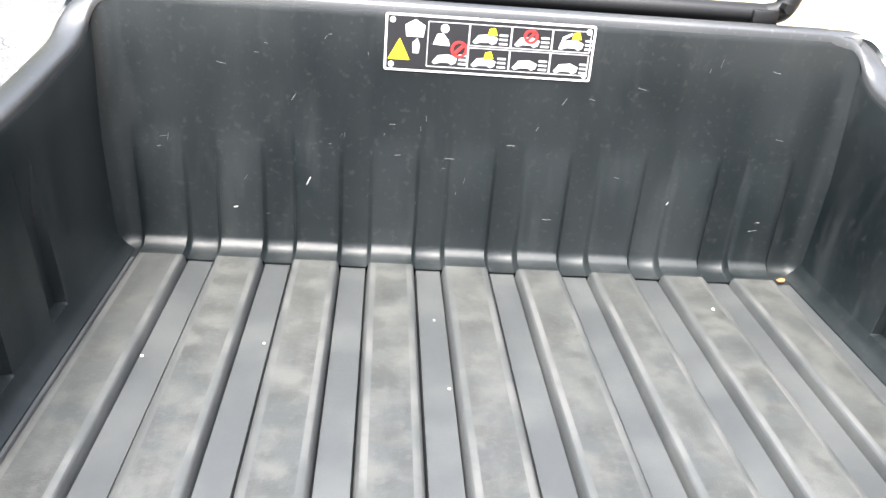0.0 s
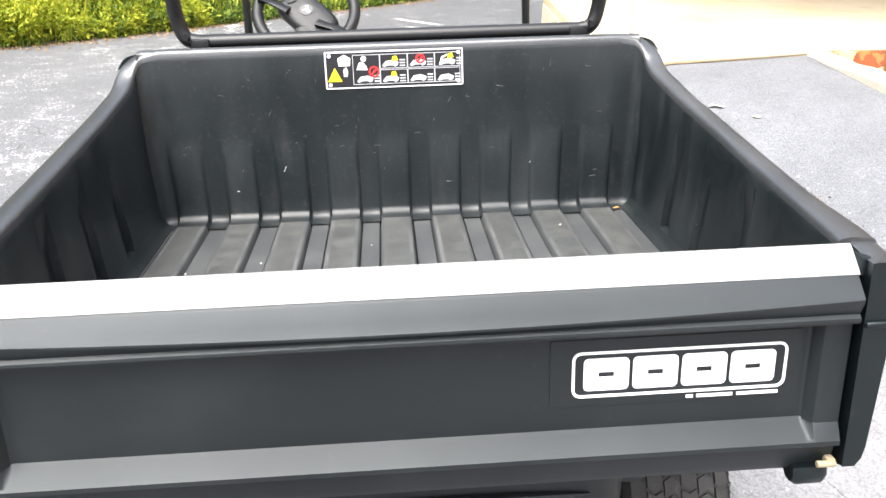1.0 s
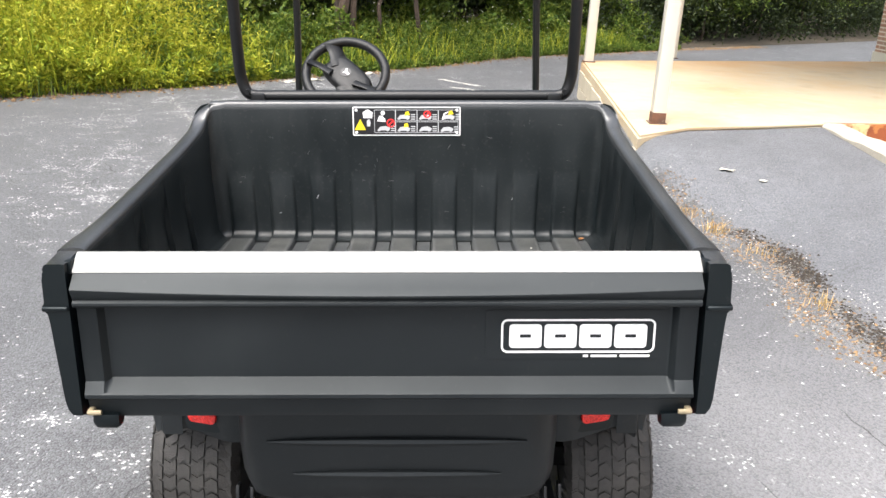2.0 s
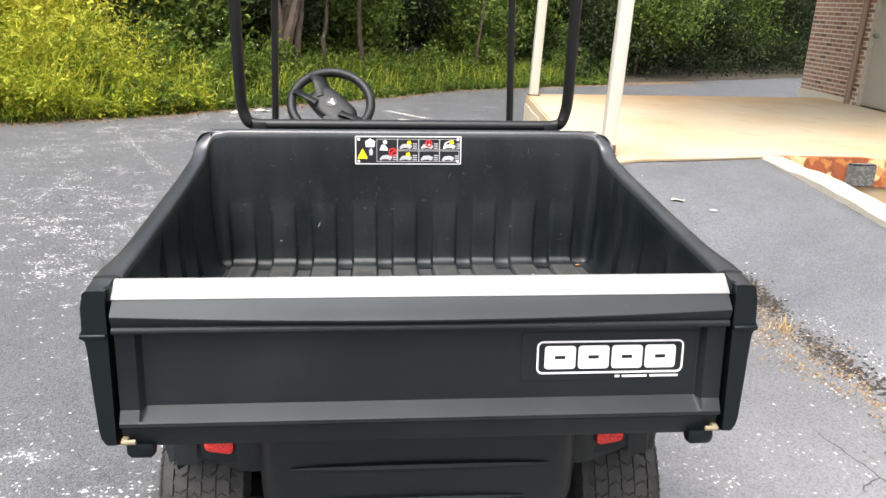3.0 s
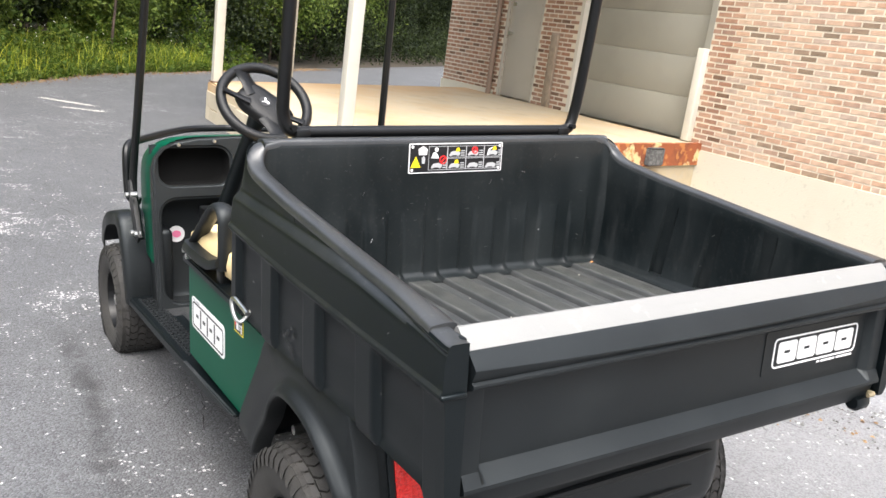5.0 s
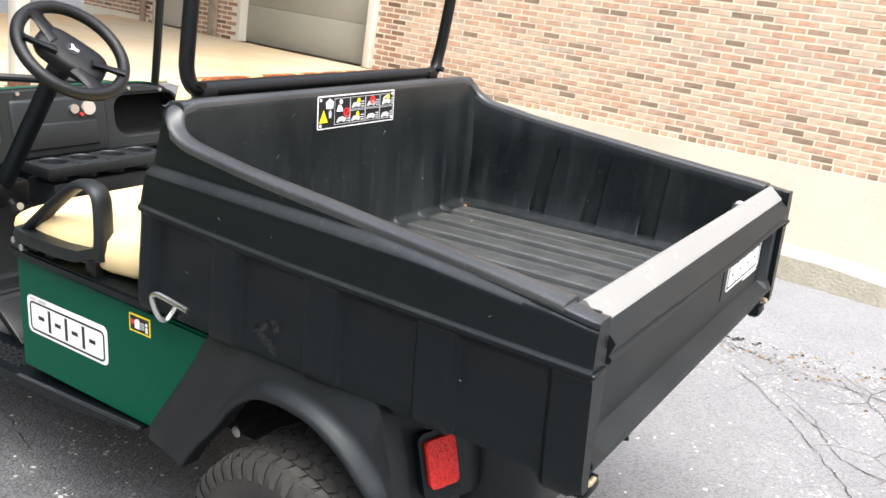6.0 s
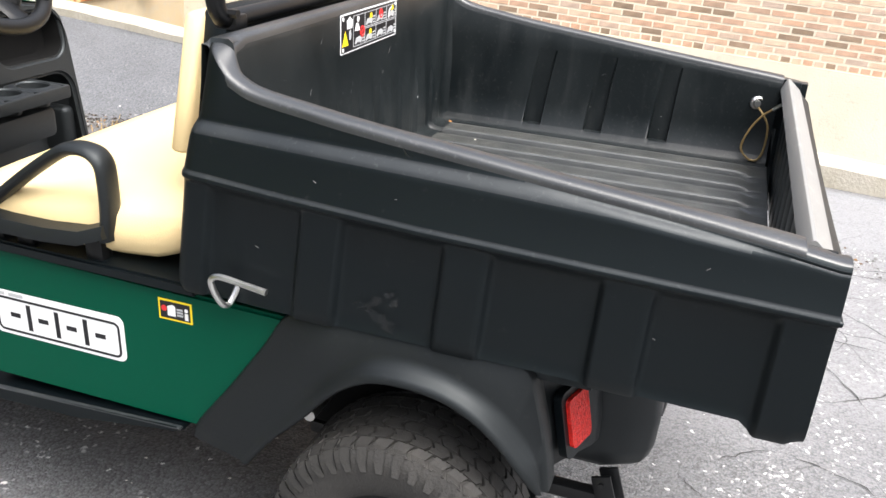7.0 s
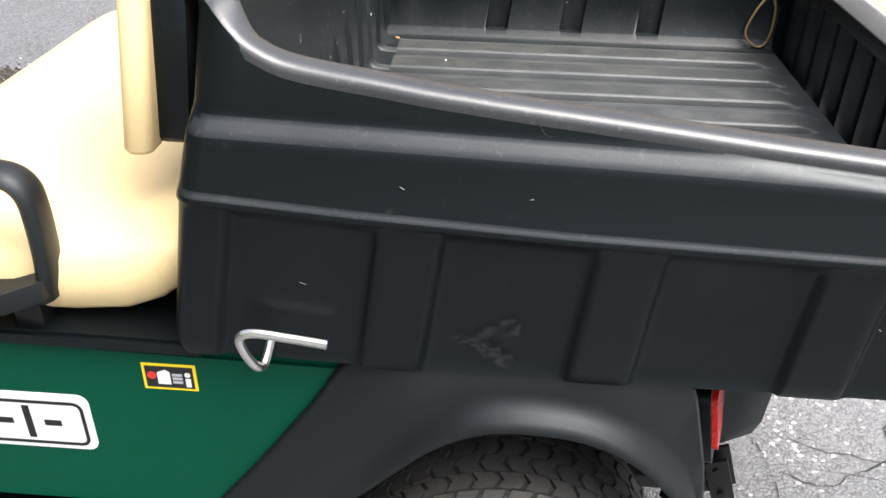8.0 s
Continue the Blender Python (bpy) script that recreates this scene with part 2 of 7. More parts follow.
M["brick"] = brick_material("mixed_brick", True)
M["brick_far"] = brick_material("mixed_brick_far", False)
M["brick_red"] = brick_material("darker_red_brick", False, (0.68, 0.57, 0.53))
M["mortar"] = material("mortar", (0.69, 0.62, 0.50), 0.95, bump=0.4, bump_scale=120)
M["white_paint"] = material("white_post_paint", (0.62, 0.59, 0.51), 0.5, spots=[(5, 5, 0.55, 0.7, (0.55, 0.52, 0.45), 0.5)], bump=0.1)
M["black_plastic"] = material("black_plastic", (0.0012, 0.0026, 0.0036), 0.42, spots=[(3, 6, 0.5, 0.85, (0.003, 0.0048, 0.0056), 0.6), (55, 6, 0.67, 0.75, (0.03, 0.03, 0.03), 0.3)], bump=0.06, bump_scale=900, spec=0.37, sheen=(0.86, 0.97, 1.0))
M["dead_wood"] = material("pale_dead_wood", (0.45, 0.38, 0.28), 0.9, bump=0.3, bump_scale=40)
M["tailgate_plastic"] = material("tailgate_plastic", (0.0026, 0.0044, 0.0056), 0.52, spots=[(2.0, 6, 0.42, 0.7, (0.0075, 0.010, 0.0114), 0.8), (5, 7, 0.5, 0.75, (0.016, 0.019, 0.0205), 0.5), (60, 6, 0.66, 0.76, (0.03, 0.03, 0.03), 0.25)], bump=0.06, bump_scale=800, spec=0.45, sheen=(0.93, 0.98, 1.0))
# paler, glossier plastic: wear plus sky sheen put into its colour
M["rim_plastic"] = material("worn_sheen_rim_plastic", (0.021, 0.023, 0.025), 0.32, spots=[(5, 6, 0.4, 0.75, (0.043, 0.045, 0.046), 0.85), (140, 6, 0.6, 0.7, (0.11, 0.11, 0.11), 0.35)], bump=0.08, bump_scale=700, spec=0.8)
M["crease_highlight"] = material("crease_highlight_plastic", (0.009, 0.011, 0.0125), 0.42, spots=[(7, 6, 0.45, 0.7, (0.022, 0.024, 0.025), 0.8), (120, 6, 0.6, 0.7, (0.07, 0.07, 0.07), 0.3)], bump=0.07, bump_scale=800, spec=0.55, sheen=(0.93, 0.98, 1.0))
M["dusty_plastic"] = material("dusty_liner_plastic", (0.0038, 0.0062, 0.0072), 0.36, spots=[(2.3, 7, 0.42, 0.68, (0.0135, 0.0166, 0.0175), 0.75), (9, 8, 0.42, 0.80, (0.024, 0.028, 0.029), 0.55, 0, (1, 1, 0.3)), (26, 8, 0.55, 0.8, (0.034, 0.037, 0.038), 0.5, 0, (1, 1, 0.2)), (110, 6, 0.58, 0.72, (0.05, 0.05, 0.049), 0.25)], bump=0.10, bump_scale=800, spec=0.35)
M["black_metal"] = material("black_powder_coat", (0.005, 0.0054, 0.006), 0.36, bump=0.05, bump_scale=900, spec=0.36)
M["green_paint"] = material("green_paint", (0.0, 0.061, 0.033), 0.38, spec=0.13, spots=[(6, 4, 0.5, 0.8, (0.0, 0.056, 0.030), 0.4)])
M["cap_metal"] = material("brushed_aluminium_cap", (0.228, 0.228, 0.222), 0.5, 0.1, spots=[(3, 6, 0.4, 0.7, (0.26, 0.258, 0.248), 0.7), (40, 5, 0.55, 0.75, (0.20, 0.20, 0.195), 0.4, 0, (0.15, 1, 1)), (25, 5, 0.62, 0.75, (0.42, 0.41, 0.39), 0.4)], bump=0.08, bump_scale=300)
M["cream_vinyl"] = material("cream_vinyl", (0.80, 0.62, 0.33), 0.5, spots=[(5, 4, 0.5, 0.8, (0.72, 0.52, 0.25), 0.4)], bump=0.15, bump_scale=350)
M["rubber"] = material("tyre_rubber", (0.032, 0.0305, 0.0285), 0.7, spots=[(12, 5, 0.5, 0.75, (0.058, 0.054, 0.049), 0.6), (90, 4, 0.55, 0.7, (0.02, 0.019, 0.018), 0.5)], bump=0.2, bump_scale=200)
M["red_lens"] = material("red_lens", (0.75, 0.022, 0.016), 0.22, spots=[(150, 2, 0.5, 0.6, (0.42, 0.01, 0.008), 0.6)], bump=0.5, bump_scale=160)
M["steel"] = material("bright_steel", (0.7, 0.69, 0.67), 0.3, 1.0)
M["white_decal"] = material("white_decal", (0.82, 0.82, 0.82), 0.4)
M["black_decal"] = material("black_decal", (0.012, 0.012, 0.014), 0.4)
M["yellow_decal"] = material("yellow_decal", (0.85, 0.65, 0.02), 0.4)
M["red_decal"] = material("red_decal", (0.65, 0.03, 0.03), 0.4)
M["grey_decal"] = material("grey_decal", (0.45, 0.46, 0.47), 0.4)
M["rust"] = material("rusty_steel", (0.30, 0.085, 0.03), 0.9, spots=[(6, 6, 0.45, 0.65, (0.16, 0.05, 0.025), 0.8), (3, 6, 0.55, 0.59, (0.72, 0.55, 0.28), 0.9), (9, 6, 0.58, 0.62, (0.5, 0.2, 0.06), 0.8)], bump=0.4, bump_scale=80)
M["dark_rust"] = material("old_dark_rust", (0.13, 0.06, 0.035), 0.9, spots=[(9, 6, 0.45, 0.65, (0.07, 0.04, 0.03), 0.8), (14, 6, 0.6, 0.66, (0.45, 0.40, 0.32), 0.7)], bump=0.4, bump_scale=80)
M["service_door_paint"] = material("service_door_paint", (0.47, 0.44, 0.37), 0.6, spots=[(1.5, 5, 0.5, 0.8, (0.38, 0.355, 0.29), 0.5)])
M["door_paint"] = material("door_paint", (0.30, 0.29, 0.245), 0.6, spots=[(1.5, 5, 0.5, 0.8, (0.22, 0.21, 0.175), 0.5)])
def leaf_material(name, colours, through=0.35):
    """Leaves that let some light through; each takes its own tint."""
    m = bpy.data.materials.new(name)
    m.use_nodes = True
    n, l = m.node_tree.nodes, m.node_tree.links
    b = n["Principled BSDF"]
    b.inputs["Roughness"].default_value = 0.55
    b.inputs["Specular IOR Level"].default_value = 0.3
    ramp = n.new("ShaderNodeValToRGB")
    e = ramp.color_ramp.elements
    e[0].color, e[1].color = (*colours[0], 1), (*colours[-1], 1)
    for k, c in enumerate(colours[1:-1]):
        e.new((k + 1) / (len(colours) - 1)).color = (*c, 1)
    l.new(n.new("ShaderNodeNewGeometry").outputs["Random Per Island"], ramp.inputs[0])
    l.new(ramp.outputs[0], b.inputs["Base Color"])
    tr = n.new("ShaderNodeBsdfTranslucent")
    l.new(ramp.outputs[0], tr.inputs["Color"])
    mx = n.new("ShaderNodeMixShader")
    mx.inputs[0].default_value = through
    l.new(b.outputs[0], mx.inputs[1])
    l.new(tr.outputs[0], mx.inputs[2])
    l.new(mx.outputs[0], n["Material Output"].inputs["Surface"])
    return m


M["leaf"] = leaf_material("leaf_green", [(0.04, 0.07, 0.012), (0.09, 0.14, 0.02), (0.2, 0.25, 0.045)])
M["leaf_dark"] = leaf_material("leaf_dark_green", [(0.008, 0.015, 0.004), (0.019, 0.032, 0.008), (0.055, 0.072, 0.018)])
M["grass"] = leaf_material("weed_green", [(0.14, 0.20, 0.012), (0.30, 0.35, 0.024), (0.50, 0.48, 0.05)])
M["weed_green"] = leaf_material("mixed_weed_green", [(0.036, 0.075, 0.009), (0.09, 0.15, 0.017), (0.22, 0.26, 0.042)])
M["yellow_weed"] = leaf_material("yellow_weed", [(0.36, 0.37, 0.03), (0.50, 0.49, 0.05), (0.62, 0.56, 0.075)])
M["straw"] = leaf_material("dry_straw", [(0.42, 0.28, 0.11), (0.5, 0.36, 0.16), (0.34, 0.22, 0.09)], 0.15)
M["flower"] = leaf_material("white_flower", [(0.55, 0.55, 0.45), (0.7, 0.7, 0.6), (0.6, 0.6, 0.5)], 0.3)
M["bark"] = material("bark", (0.085, 0.058, 0.042), 0.9, spots=[(8, 6, 0.4, 0.7, (0.03, 0.024, 0.02), 0.8)], bump=0.8, bump_scale=30)
M["soil"] = material("leaf_litter", (0.06, 0.045, 0.03), 0.95, spots=[(6, 6, 0.45, 0.7, (0.03, 0.03, 0.015), 0.8)], bump=0.5, bump_scale=30)

M["brass"] = material("dull_yellow_plating", (0.30, 0.25, 0.16), 0.6, 0.4)
M["cable"] = material("tan_cable", (0.35, 0.24, 0.10), 0.5, 0.3)
M["fender_plastic"] = material("matt_fender_plastic", (0.0062, 0.0074, 0.0082), 0.48, spots=[(5, 6, 0.5, 0.8, (0.0135, 0.0148, 0.0155), 0.6), (70, 5, 0.62, 0.75, (0.04, 0.04, 0.04), 0.2)], bump=0.06, bump_scale=600, spec=0.42, sheen=(0.9, 0.97, 1.0))
M["dash_plastic"] = material("dash_plastic", (0.0125, 0.0138, 0.0148), 0.45, bump=0.1, bump_scale=600, spec=0.45, sheen=(0.88, 0.97, 1.0))
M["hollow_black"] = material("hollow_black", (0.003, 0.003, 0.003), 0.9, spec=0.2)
M["grip"] = material("grip_rubber", (0.005, 0.0054, 0.006), 0.42, bump=0.15, bump_scale=500, spec=0.34)
M["mat"] = material("rubber_mat", (0.024, 0.025, 0.026), 0.6, spots=[(20, 4, 0.5, 0.75, (0.06, 0.06, 0.06), 0.5)], bump=0.3, bump_scale=300)
M["gauge"] = material("gauge_face", (0.45, 0.42, 0.38), 0.3, 0.3)
M["pink_decal"] = material("pink_decal", (0.75, 0.2, 0.35), 0.4)
M["bumper_rubber"] = material("grey_bumper_rubber", (0.09, 0.09, 0.088), 0.95, spots=[(30, 6, 0.45, 0.65, (0.22, 0.22, 0.21), 0.7)], bump=0.8, bump_scale=60)
M["chip_grey"] = leaf_material("grey_chip", [(0.10, 0.1, 0.1), (0.2, 0.2, 0.19), (0.06, 0.055, 0.05)], 0.0)
M["chip_soil"] = leaf_material("soil_crumbs", [(0.018, 0.014, 0.01), (0.04, 0.03, 0.02), (0.025, 0.02, 0.016)], 0.0)
M["chip_pale"] = leaf_material("pale_chip", [(0.5, 0.49, 0.45), (0.7, 0.68, 0.63), (0.4, 0.38, 0.34)], 0.0)
M["chip_brown"] = leaf_material("brown_litter", [(0.07, 0.045, 0.03), (0.22, 0.13, 0.06), (0.3, 0.2, 0.1)], 0.1)
M["worn_plastic"] = material("bed_groove_plastic", (0.040, 0.043, 0.044), 0.38, spots=[(11, 7, 0.42, 0.66, (0.062, 0.065, 0.064), 0.85), (60, 5, 0.55, 0.7, (0.05, 0.05, 0.05), 0.3)], bump=0.1, bump_scale=700)
M["scuff"] = material("pale_scuff", (0.035, 0.037, 0.038), 0.55, spec=0.3)
sc_n, sc_l = M["scuff"].node_tree.nodes, M["scuff"].node_tree.links
sc_t, sc_r = sc_n.new("ShaderNodeTexNoise"), sc_n.new("ShaderNodeMapRange")
sc_t.inputs["Scale"].default_value, sc_t.inputs["Detail"].default_value = 60, 6
sc_r.inputs[1].default_value, sc_r.inputs[2].default_value, sc_r.inputs[4].default_value = 0.40, 0.7, 0.45
sc_l.new(sc_n.new("ShaderNodeTexCoord").outputs["Object"], sc_t.inputs["Vector"])
sc_l.new(sc_t.outputs["Fac"], sc_r.inputs[0])
sc_l.new(sc_r.outputs[0], sc_n["Principled BSDF"].inputs["Alpha"])
M["scratch_grey"] = material("scratch_grey", (0.12, 0.12, 0.12), 0.6)
M["leaf_bit"] = material("orange_leaf_bit", (0.42, 0.19, 0.06), 0.8, spots=[(180, 4, 0.45, 0.65, (0.25, 0.13, 0.06), 0.8)])
M["floor_plastic"] = material("bed_floor_plastic", (0.034, 0.037, 0.0362), 0.4, spots=[(6, 8, 0.42, 0.68, (0.055, 0.057, 0.053), 0.8), (17, 8, 0.46, 0.60, (0.072, 0.073, 0.067), 0.7), (28, 8, 0.48, 0.60, (0.026, 0.027, 0.025), 0.65), (14, 6, 0.5, 0.75, (0.07, 0.07, 0.067), 0.4, 0, (4, 0.5, 1)), (120, 6, 0.55, 0.68, (0.075, 0.075, 0.072), 0.35)], bump=0.12, bump_scale=500, spec=0.6)
M["strip_edge"] = material("paler_strip_edge", (0.046, 0.049, 0.048), 0.4, spots=[(9, 7, 0.44, 0.6, (0.088, 0.088, 0.084), 0.8), (60, 6, 0.55, 0.7, (0.05, 0.05, 0.048), 0.5)], bump=0.08, bump_scale=700, spec=0.7)
M["plank"] = material("weathered_plank", (0.34, 0.27, 0.2), 0.9, spots=[(9, 5, 0.45, 0.7, (0.22, 0.17, 0.13), 0.7)], bump=0.4, bump_scale=60)
M["pipe_paint"] = material("brown_pipe_paint", (0.28, 0.2, 0.15), 0.6)

# ---- mesh helpers ----
def part(name, bm, mat, parent=None, label="", sharp=35):
    """Links a bmesh as one mesh object, under a thing or under a part."""
    me = bpy.data.meshes.new(name)
    bmesh.ops.recalc_face_normals(bm, faces=bm.faces)
    bm.to_mesh(me)
    bm.free()
    if sharp:
        me.shade_smooth()
        me.set_sharp_from_angle(angle=radians(sharp))
    me.materials.append(M[mat])
    ob = new(name, me)
    if parent is not None:
        ob.parent = parent
    if label:
        tagged(ob, label)
    return ob


def box(bm, x0, x1, y0, y1, z0, z1, bevel=0.0, m=None, seg=2):
    made = bmesh.ops.create_cube(bm, size=1.0, matrix=Matrix.Translation(((x0 + x1) / 2, (y0 + y1) / 2, (z0 + z1) / 2)) @ Matrix.Diagonal((abs(x1 - x0), abs(y1 - y0), abs(z1 - z0), 1)))
    vs = made["verts"]
    if bevel:
        es = list({e for v in vs for e in v.link_edges})
        out = bmesh.ops.bevel(bm, geom=es, offset=bevel, segments=seg, affect="EDGES", profile=0.5)
        vs = list({v for f in out["faces"] for v in f.verts} | {v for v in vs if v.is_valid})
    if m is not None:
        bmesh.ops.transform(bm, matrix=m, verts=[v for v in vs if v.is_valid])
    return vs


def boxed(*a, **k):
    bm = bmesh.new()
    box(bm, *a, **k)
    return bm


def skin(bm, rings, closed_ring=False, caps=False):
    """Faces between rings of points with the same count."""
    rows = [[bm.verts.new(p) for p in r] for r in rings]
    for a, b in zip(rows, rows[1:]):
        n = len(a)
        for i in range(n if closed_ring else n - 1):
            j = (i + 1) % n
            try:
                bm.faces.new((a[i], a[j], b[j], b[i]))
            except ValueError:
                pass
    if caps:
        for r in (rows[0], rows[-1]):
            bm.faces.new(r)
    return rows


def slab_of(bm, outline, place, thick):
    """A flat outline [(u, v)] set into space by place(u, v, w), from w = 0 to thick."""
    a = [bm.verts.new(place(u, v, 0)) for u, v in outline]
    b = [bm.verts.new(place(u, v, thick)) for u, v in outline]
    bm.faces.new(a)
    bm.faces.new(b[::-1])
    n = len(a)
    for i in range(n):
        bm.faces.new((a[i], b[i], b[(i + 1) % n], a[(i + 1) % n]))


def rounded(u0, u1, v0, v1, r, seg=5):
    pts = []
    for cu, cv, a0 in ((u1 - r, v1 - r, 0), (u0 + r, v1 - r, 90), (u0 + r, v0 + r, 180), (u1 - r, v0 + r, 270)):
        for i in range(seg + 1):
            a = radians(a0 + 90 * i / seg)
            pts.append((cu + r * math.cos(a), cv + r * math.sin(a)))
    return pts


def smooth_line(points, steps=6):
    """A Catmull-Rom line through the points."""
    p = [Vector(q) for q in points]
    p = [p[0] * 2 - p[1]] + p + [p[-1] * 2 - p[-2]]
    out = []
    for i in range(1, len(p) - 2):
        for k in range(steps):
            t = k / steps
            out.append(0.5 * ((2 * p[i]) + (p[i + 1] - p[i - 1]) * t + (2 * p[i - 1] - 5 * p[i] + 4 * p[i + 1] - p[i + 2]) * t * t + (3 * p[i] - p[i - 1] - 3 * p[i + 1] + p[i + 2]) * t ** 3))
    out.append(p[-2])
    return out


def tube(bm, points, radius, sides=10, closed=False, flat=1.0, caps=True):
    """A tube along points; flat squeezes it along its second axis; radius may be a list."""
    pts = [Vector(p) for p in points]
    n = len(pts)
    rad = radius if isinstance(radius, (list, tuple)) else [radius] * n
    rings, side = [], None
    for i, p in enumerate(pts):
        d = (pts[(i + 1) % n] - pts[i - 1]) if closed else (pts[min(i + 1, n - 1)] - pts[max(i - 1, 0)])
        d.normalize()
        if side is None:
            side = d.cross(Vector((0, 0, 1)) if abs(d.z) < 0.9 else Vector((0, 1, 0)))
        side = (side - d * side.dot(d)).normalized()
        up = side.cross(d)
        rings.append([p + side * (rad[i] * math.cos(2 * math.pi * k / sides)) + up * (flat * rad[i] * math.sin(2 * math.pi * k / sides)) for k in range(sides)])
    if closed:
        rings.append(rings[0])
    rows = skin(bm, rings, True)
    if closed:
        bmesh.ops.remove_doubles(bm, verts=bm.verts, dist=1e-5)
    elif caps:
        for r in (rows[0], rows[-1]):
            bm.faces.new(r)


def tubed(*a, **k):
    bm = bmesh.new()
    tube(bm, *a, **k)
    return bm


def lerp_table(table, t):
    if t <= table[0][0]:
        return table[0][1]
    for (a, va), (b, vb) in zip(table, table[1:]):
        if t <= b:
            f = (t - a) / (b - a)
            return va + (vb - va) * f
    return table[-1][1]


def ease(t):
    t = min(1.0, max(0.0, t))
    return t * t * (3 - 2 * t)


def empty(name, label, category, m=None):
    ob = new(name)
    ob.empty_display_size = 0.1
    if m is not None:
        ob.matrix_world = m
    return tagged(ob, label, category)


# ---- the lot ----
KERB = [(-6.0, 2.75), (-0.5, 2.87), (1.0, 2.92), (2.4, 3.02), (3.9, 3.21), (5.9, 3.37)]  # front face of the kerb: y, x
WALL_X = 7.1


def kerb_x(y):
    return lerp_table(KERB, y)


SEAM = [(-4, 2.3), (-0.4, 1.98), (0.4, 1.92), (1.5, 1.95), (2.2, 1.93), (3.1, 2.0), (3.7, 1.88), (4.3, 1.68), (5.0, 1.55), (5.4, 1.55)]  # y, x of the broken joint


def seam_x(y):
    return lerp_table(SEAM, y)


def dock_y(x):
    """The front edge of the dock: slanted slab edge, then the dock face."""
    return lerp_table([(1.61, 5.18), (2.1, 5.58), (3.42, 5.93), (WALL_X, 6.37)], x)


SLAB_TOP = 0.385


def ground_z(x, y):
    """Height of the asphalt: the sloped lot, level farther off, with a ramp up to the dock slab."""
    plane = 0.055 * x - 0.045 * y
    low, high = -0.12, 0.30
    z = low + (math.log1p(math.exp((plane - low) * 22)) / 22) - (math.log1p(math.exp((plane - high) * 22)) / 22)
    if -9 < y < 6.6 and x > seam_x(y) - 0.1:
        # the ramp leans up from the joint to the kerb
        by_kerb = lerp_table([(-9, 0.25), (-2, 0.2), (0, 0.185), (1.2, 0.205), (2.5, 0.235), (4.0, 0.255), (5.9, 0.285)], y)
        z += max(0.0, by_kerb - z) * min(1.0, max(0.0, (x - seam_x(y) + 0.1) / (kerb_x(y) - seam_x(y) + 0.1)))
    s = ease((y - dock_y(x) + 2.2) / 2.1) * ease((x - seam_x(y) + 0.27) / 0.5) * (1 - ease((y - 6.6) / 0.4))
    top = lerp_table([(1.6, 0.225), (2.1, 0.245), (3.42, 0.28), (WALL_X, 0.34)], x)
    z += (top - z) * s
    if x > 1.75 and y > dock_y(x) + 0.2:
        z = min(z, lerp_table([(0.2, z), (0.5, -0.1)], y - dock_y(x))) if y < 9 + 0.4 * x else z
    return z


def lot_z(x, y):
    """The asphalt's surface with its slight unevenness."""
    z = ground_z(x, y)
    if abs(x) < 12 and -6 < y < 16:
        z += 0.006 * noise.noise(Vector((x * 1.3, y * 1.3, 0))) + 0.003 * noise.noise(Vector((x * 5, y * 5, 3)))
    return z


def grid_lines(a, b, fine_a, fine_b, fine, coarse):
    out, v = [], a
    while v < b:
        out.append(v)
        v += fine if fine_a <= v < fine_b else min(coarse, max(fine, 0.25 * min(abs(v - fine_a), abs(v - fine_b))))
    return out + [b]


def build_ground():
    xs = grid_lines(-220, 220, -5, 8, 0.12, 30)
    ys = grid_lines(-220, 300, -4, 15, 0.12, 30)
    verts, faces = [], []
    for y in ys:
        for x in xs:
            z = lot_z(x, y)
            if kerb_x(y) + 0.12 < x < WALL_X and -6 < y < dock_y(x) + 0.12:
                z = min(z, -0.85 + 0.03 * (6 - y))
            verts.append((x, y, z))
    w = len(xs)
    for j in range(len(ys) - 1):
        for i in range(w - 1):
            faces.append((j * w + i, j * w + i + 1, (j + 1) * w + i + 1, (j + 1) * w + i))
    me = bpy.data.meshes.new("ground")
    me.from_pydata(verts, [], faces)
    me.shade_smooth()
    me.materials.append(M["asphalt"])
    me.materials.append(M["new_asphalt"])
    for p in me.polygons:
        c = p.center
        if -6 < c.y < 6.3 and seam_x(c.y) + 0.12 * noise.noise(Vector((0, c.y * 2, 0))) < c.x < WALL_X:
            p.material_index = 1
    return tagged(new("ground", me), "worn grey asphalt lot with cracks and pale patches", "ground", kind="structure")


build_ground()


bm = bmesh.new()
outline = [(1.61, 5.18, 0.25), (1.86, 9.75, 0.35), (WALL_X, 11.9, SLAB_TOP), (WALL_X, 6.37, SLAB_TOP - 0.01), (3.42, 5.93, 0.31), (2.1, 5.58, 0.275)]
upper = [bm.verts.new(p) for p in outline]
lower = [bm.verts.new((x, y, -1.0)) for x, y, z in outline]
bm.faces.new(upper)
for k in range(6):
    bm.faces.new((upper[k], upper[(k + 1) % 6], lower[(k + 1) % 6], lower[k]))
bmesh.ops.bevel(bm, geom=[e for e in bm.edges if e.verts[0].co.z > 0 and e.verts[1].co.z > 0], offset=0.02, segments=2, affect="EDGES")
dock = tagged(part("dock_slab", bm, "concrete"), "tan stained concrete loading dock slab beside the building", "slab", kind="structure")

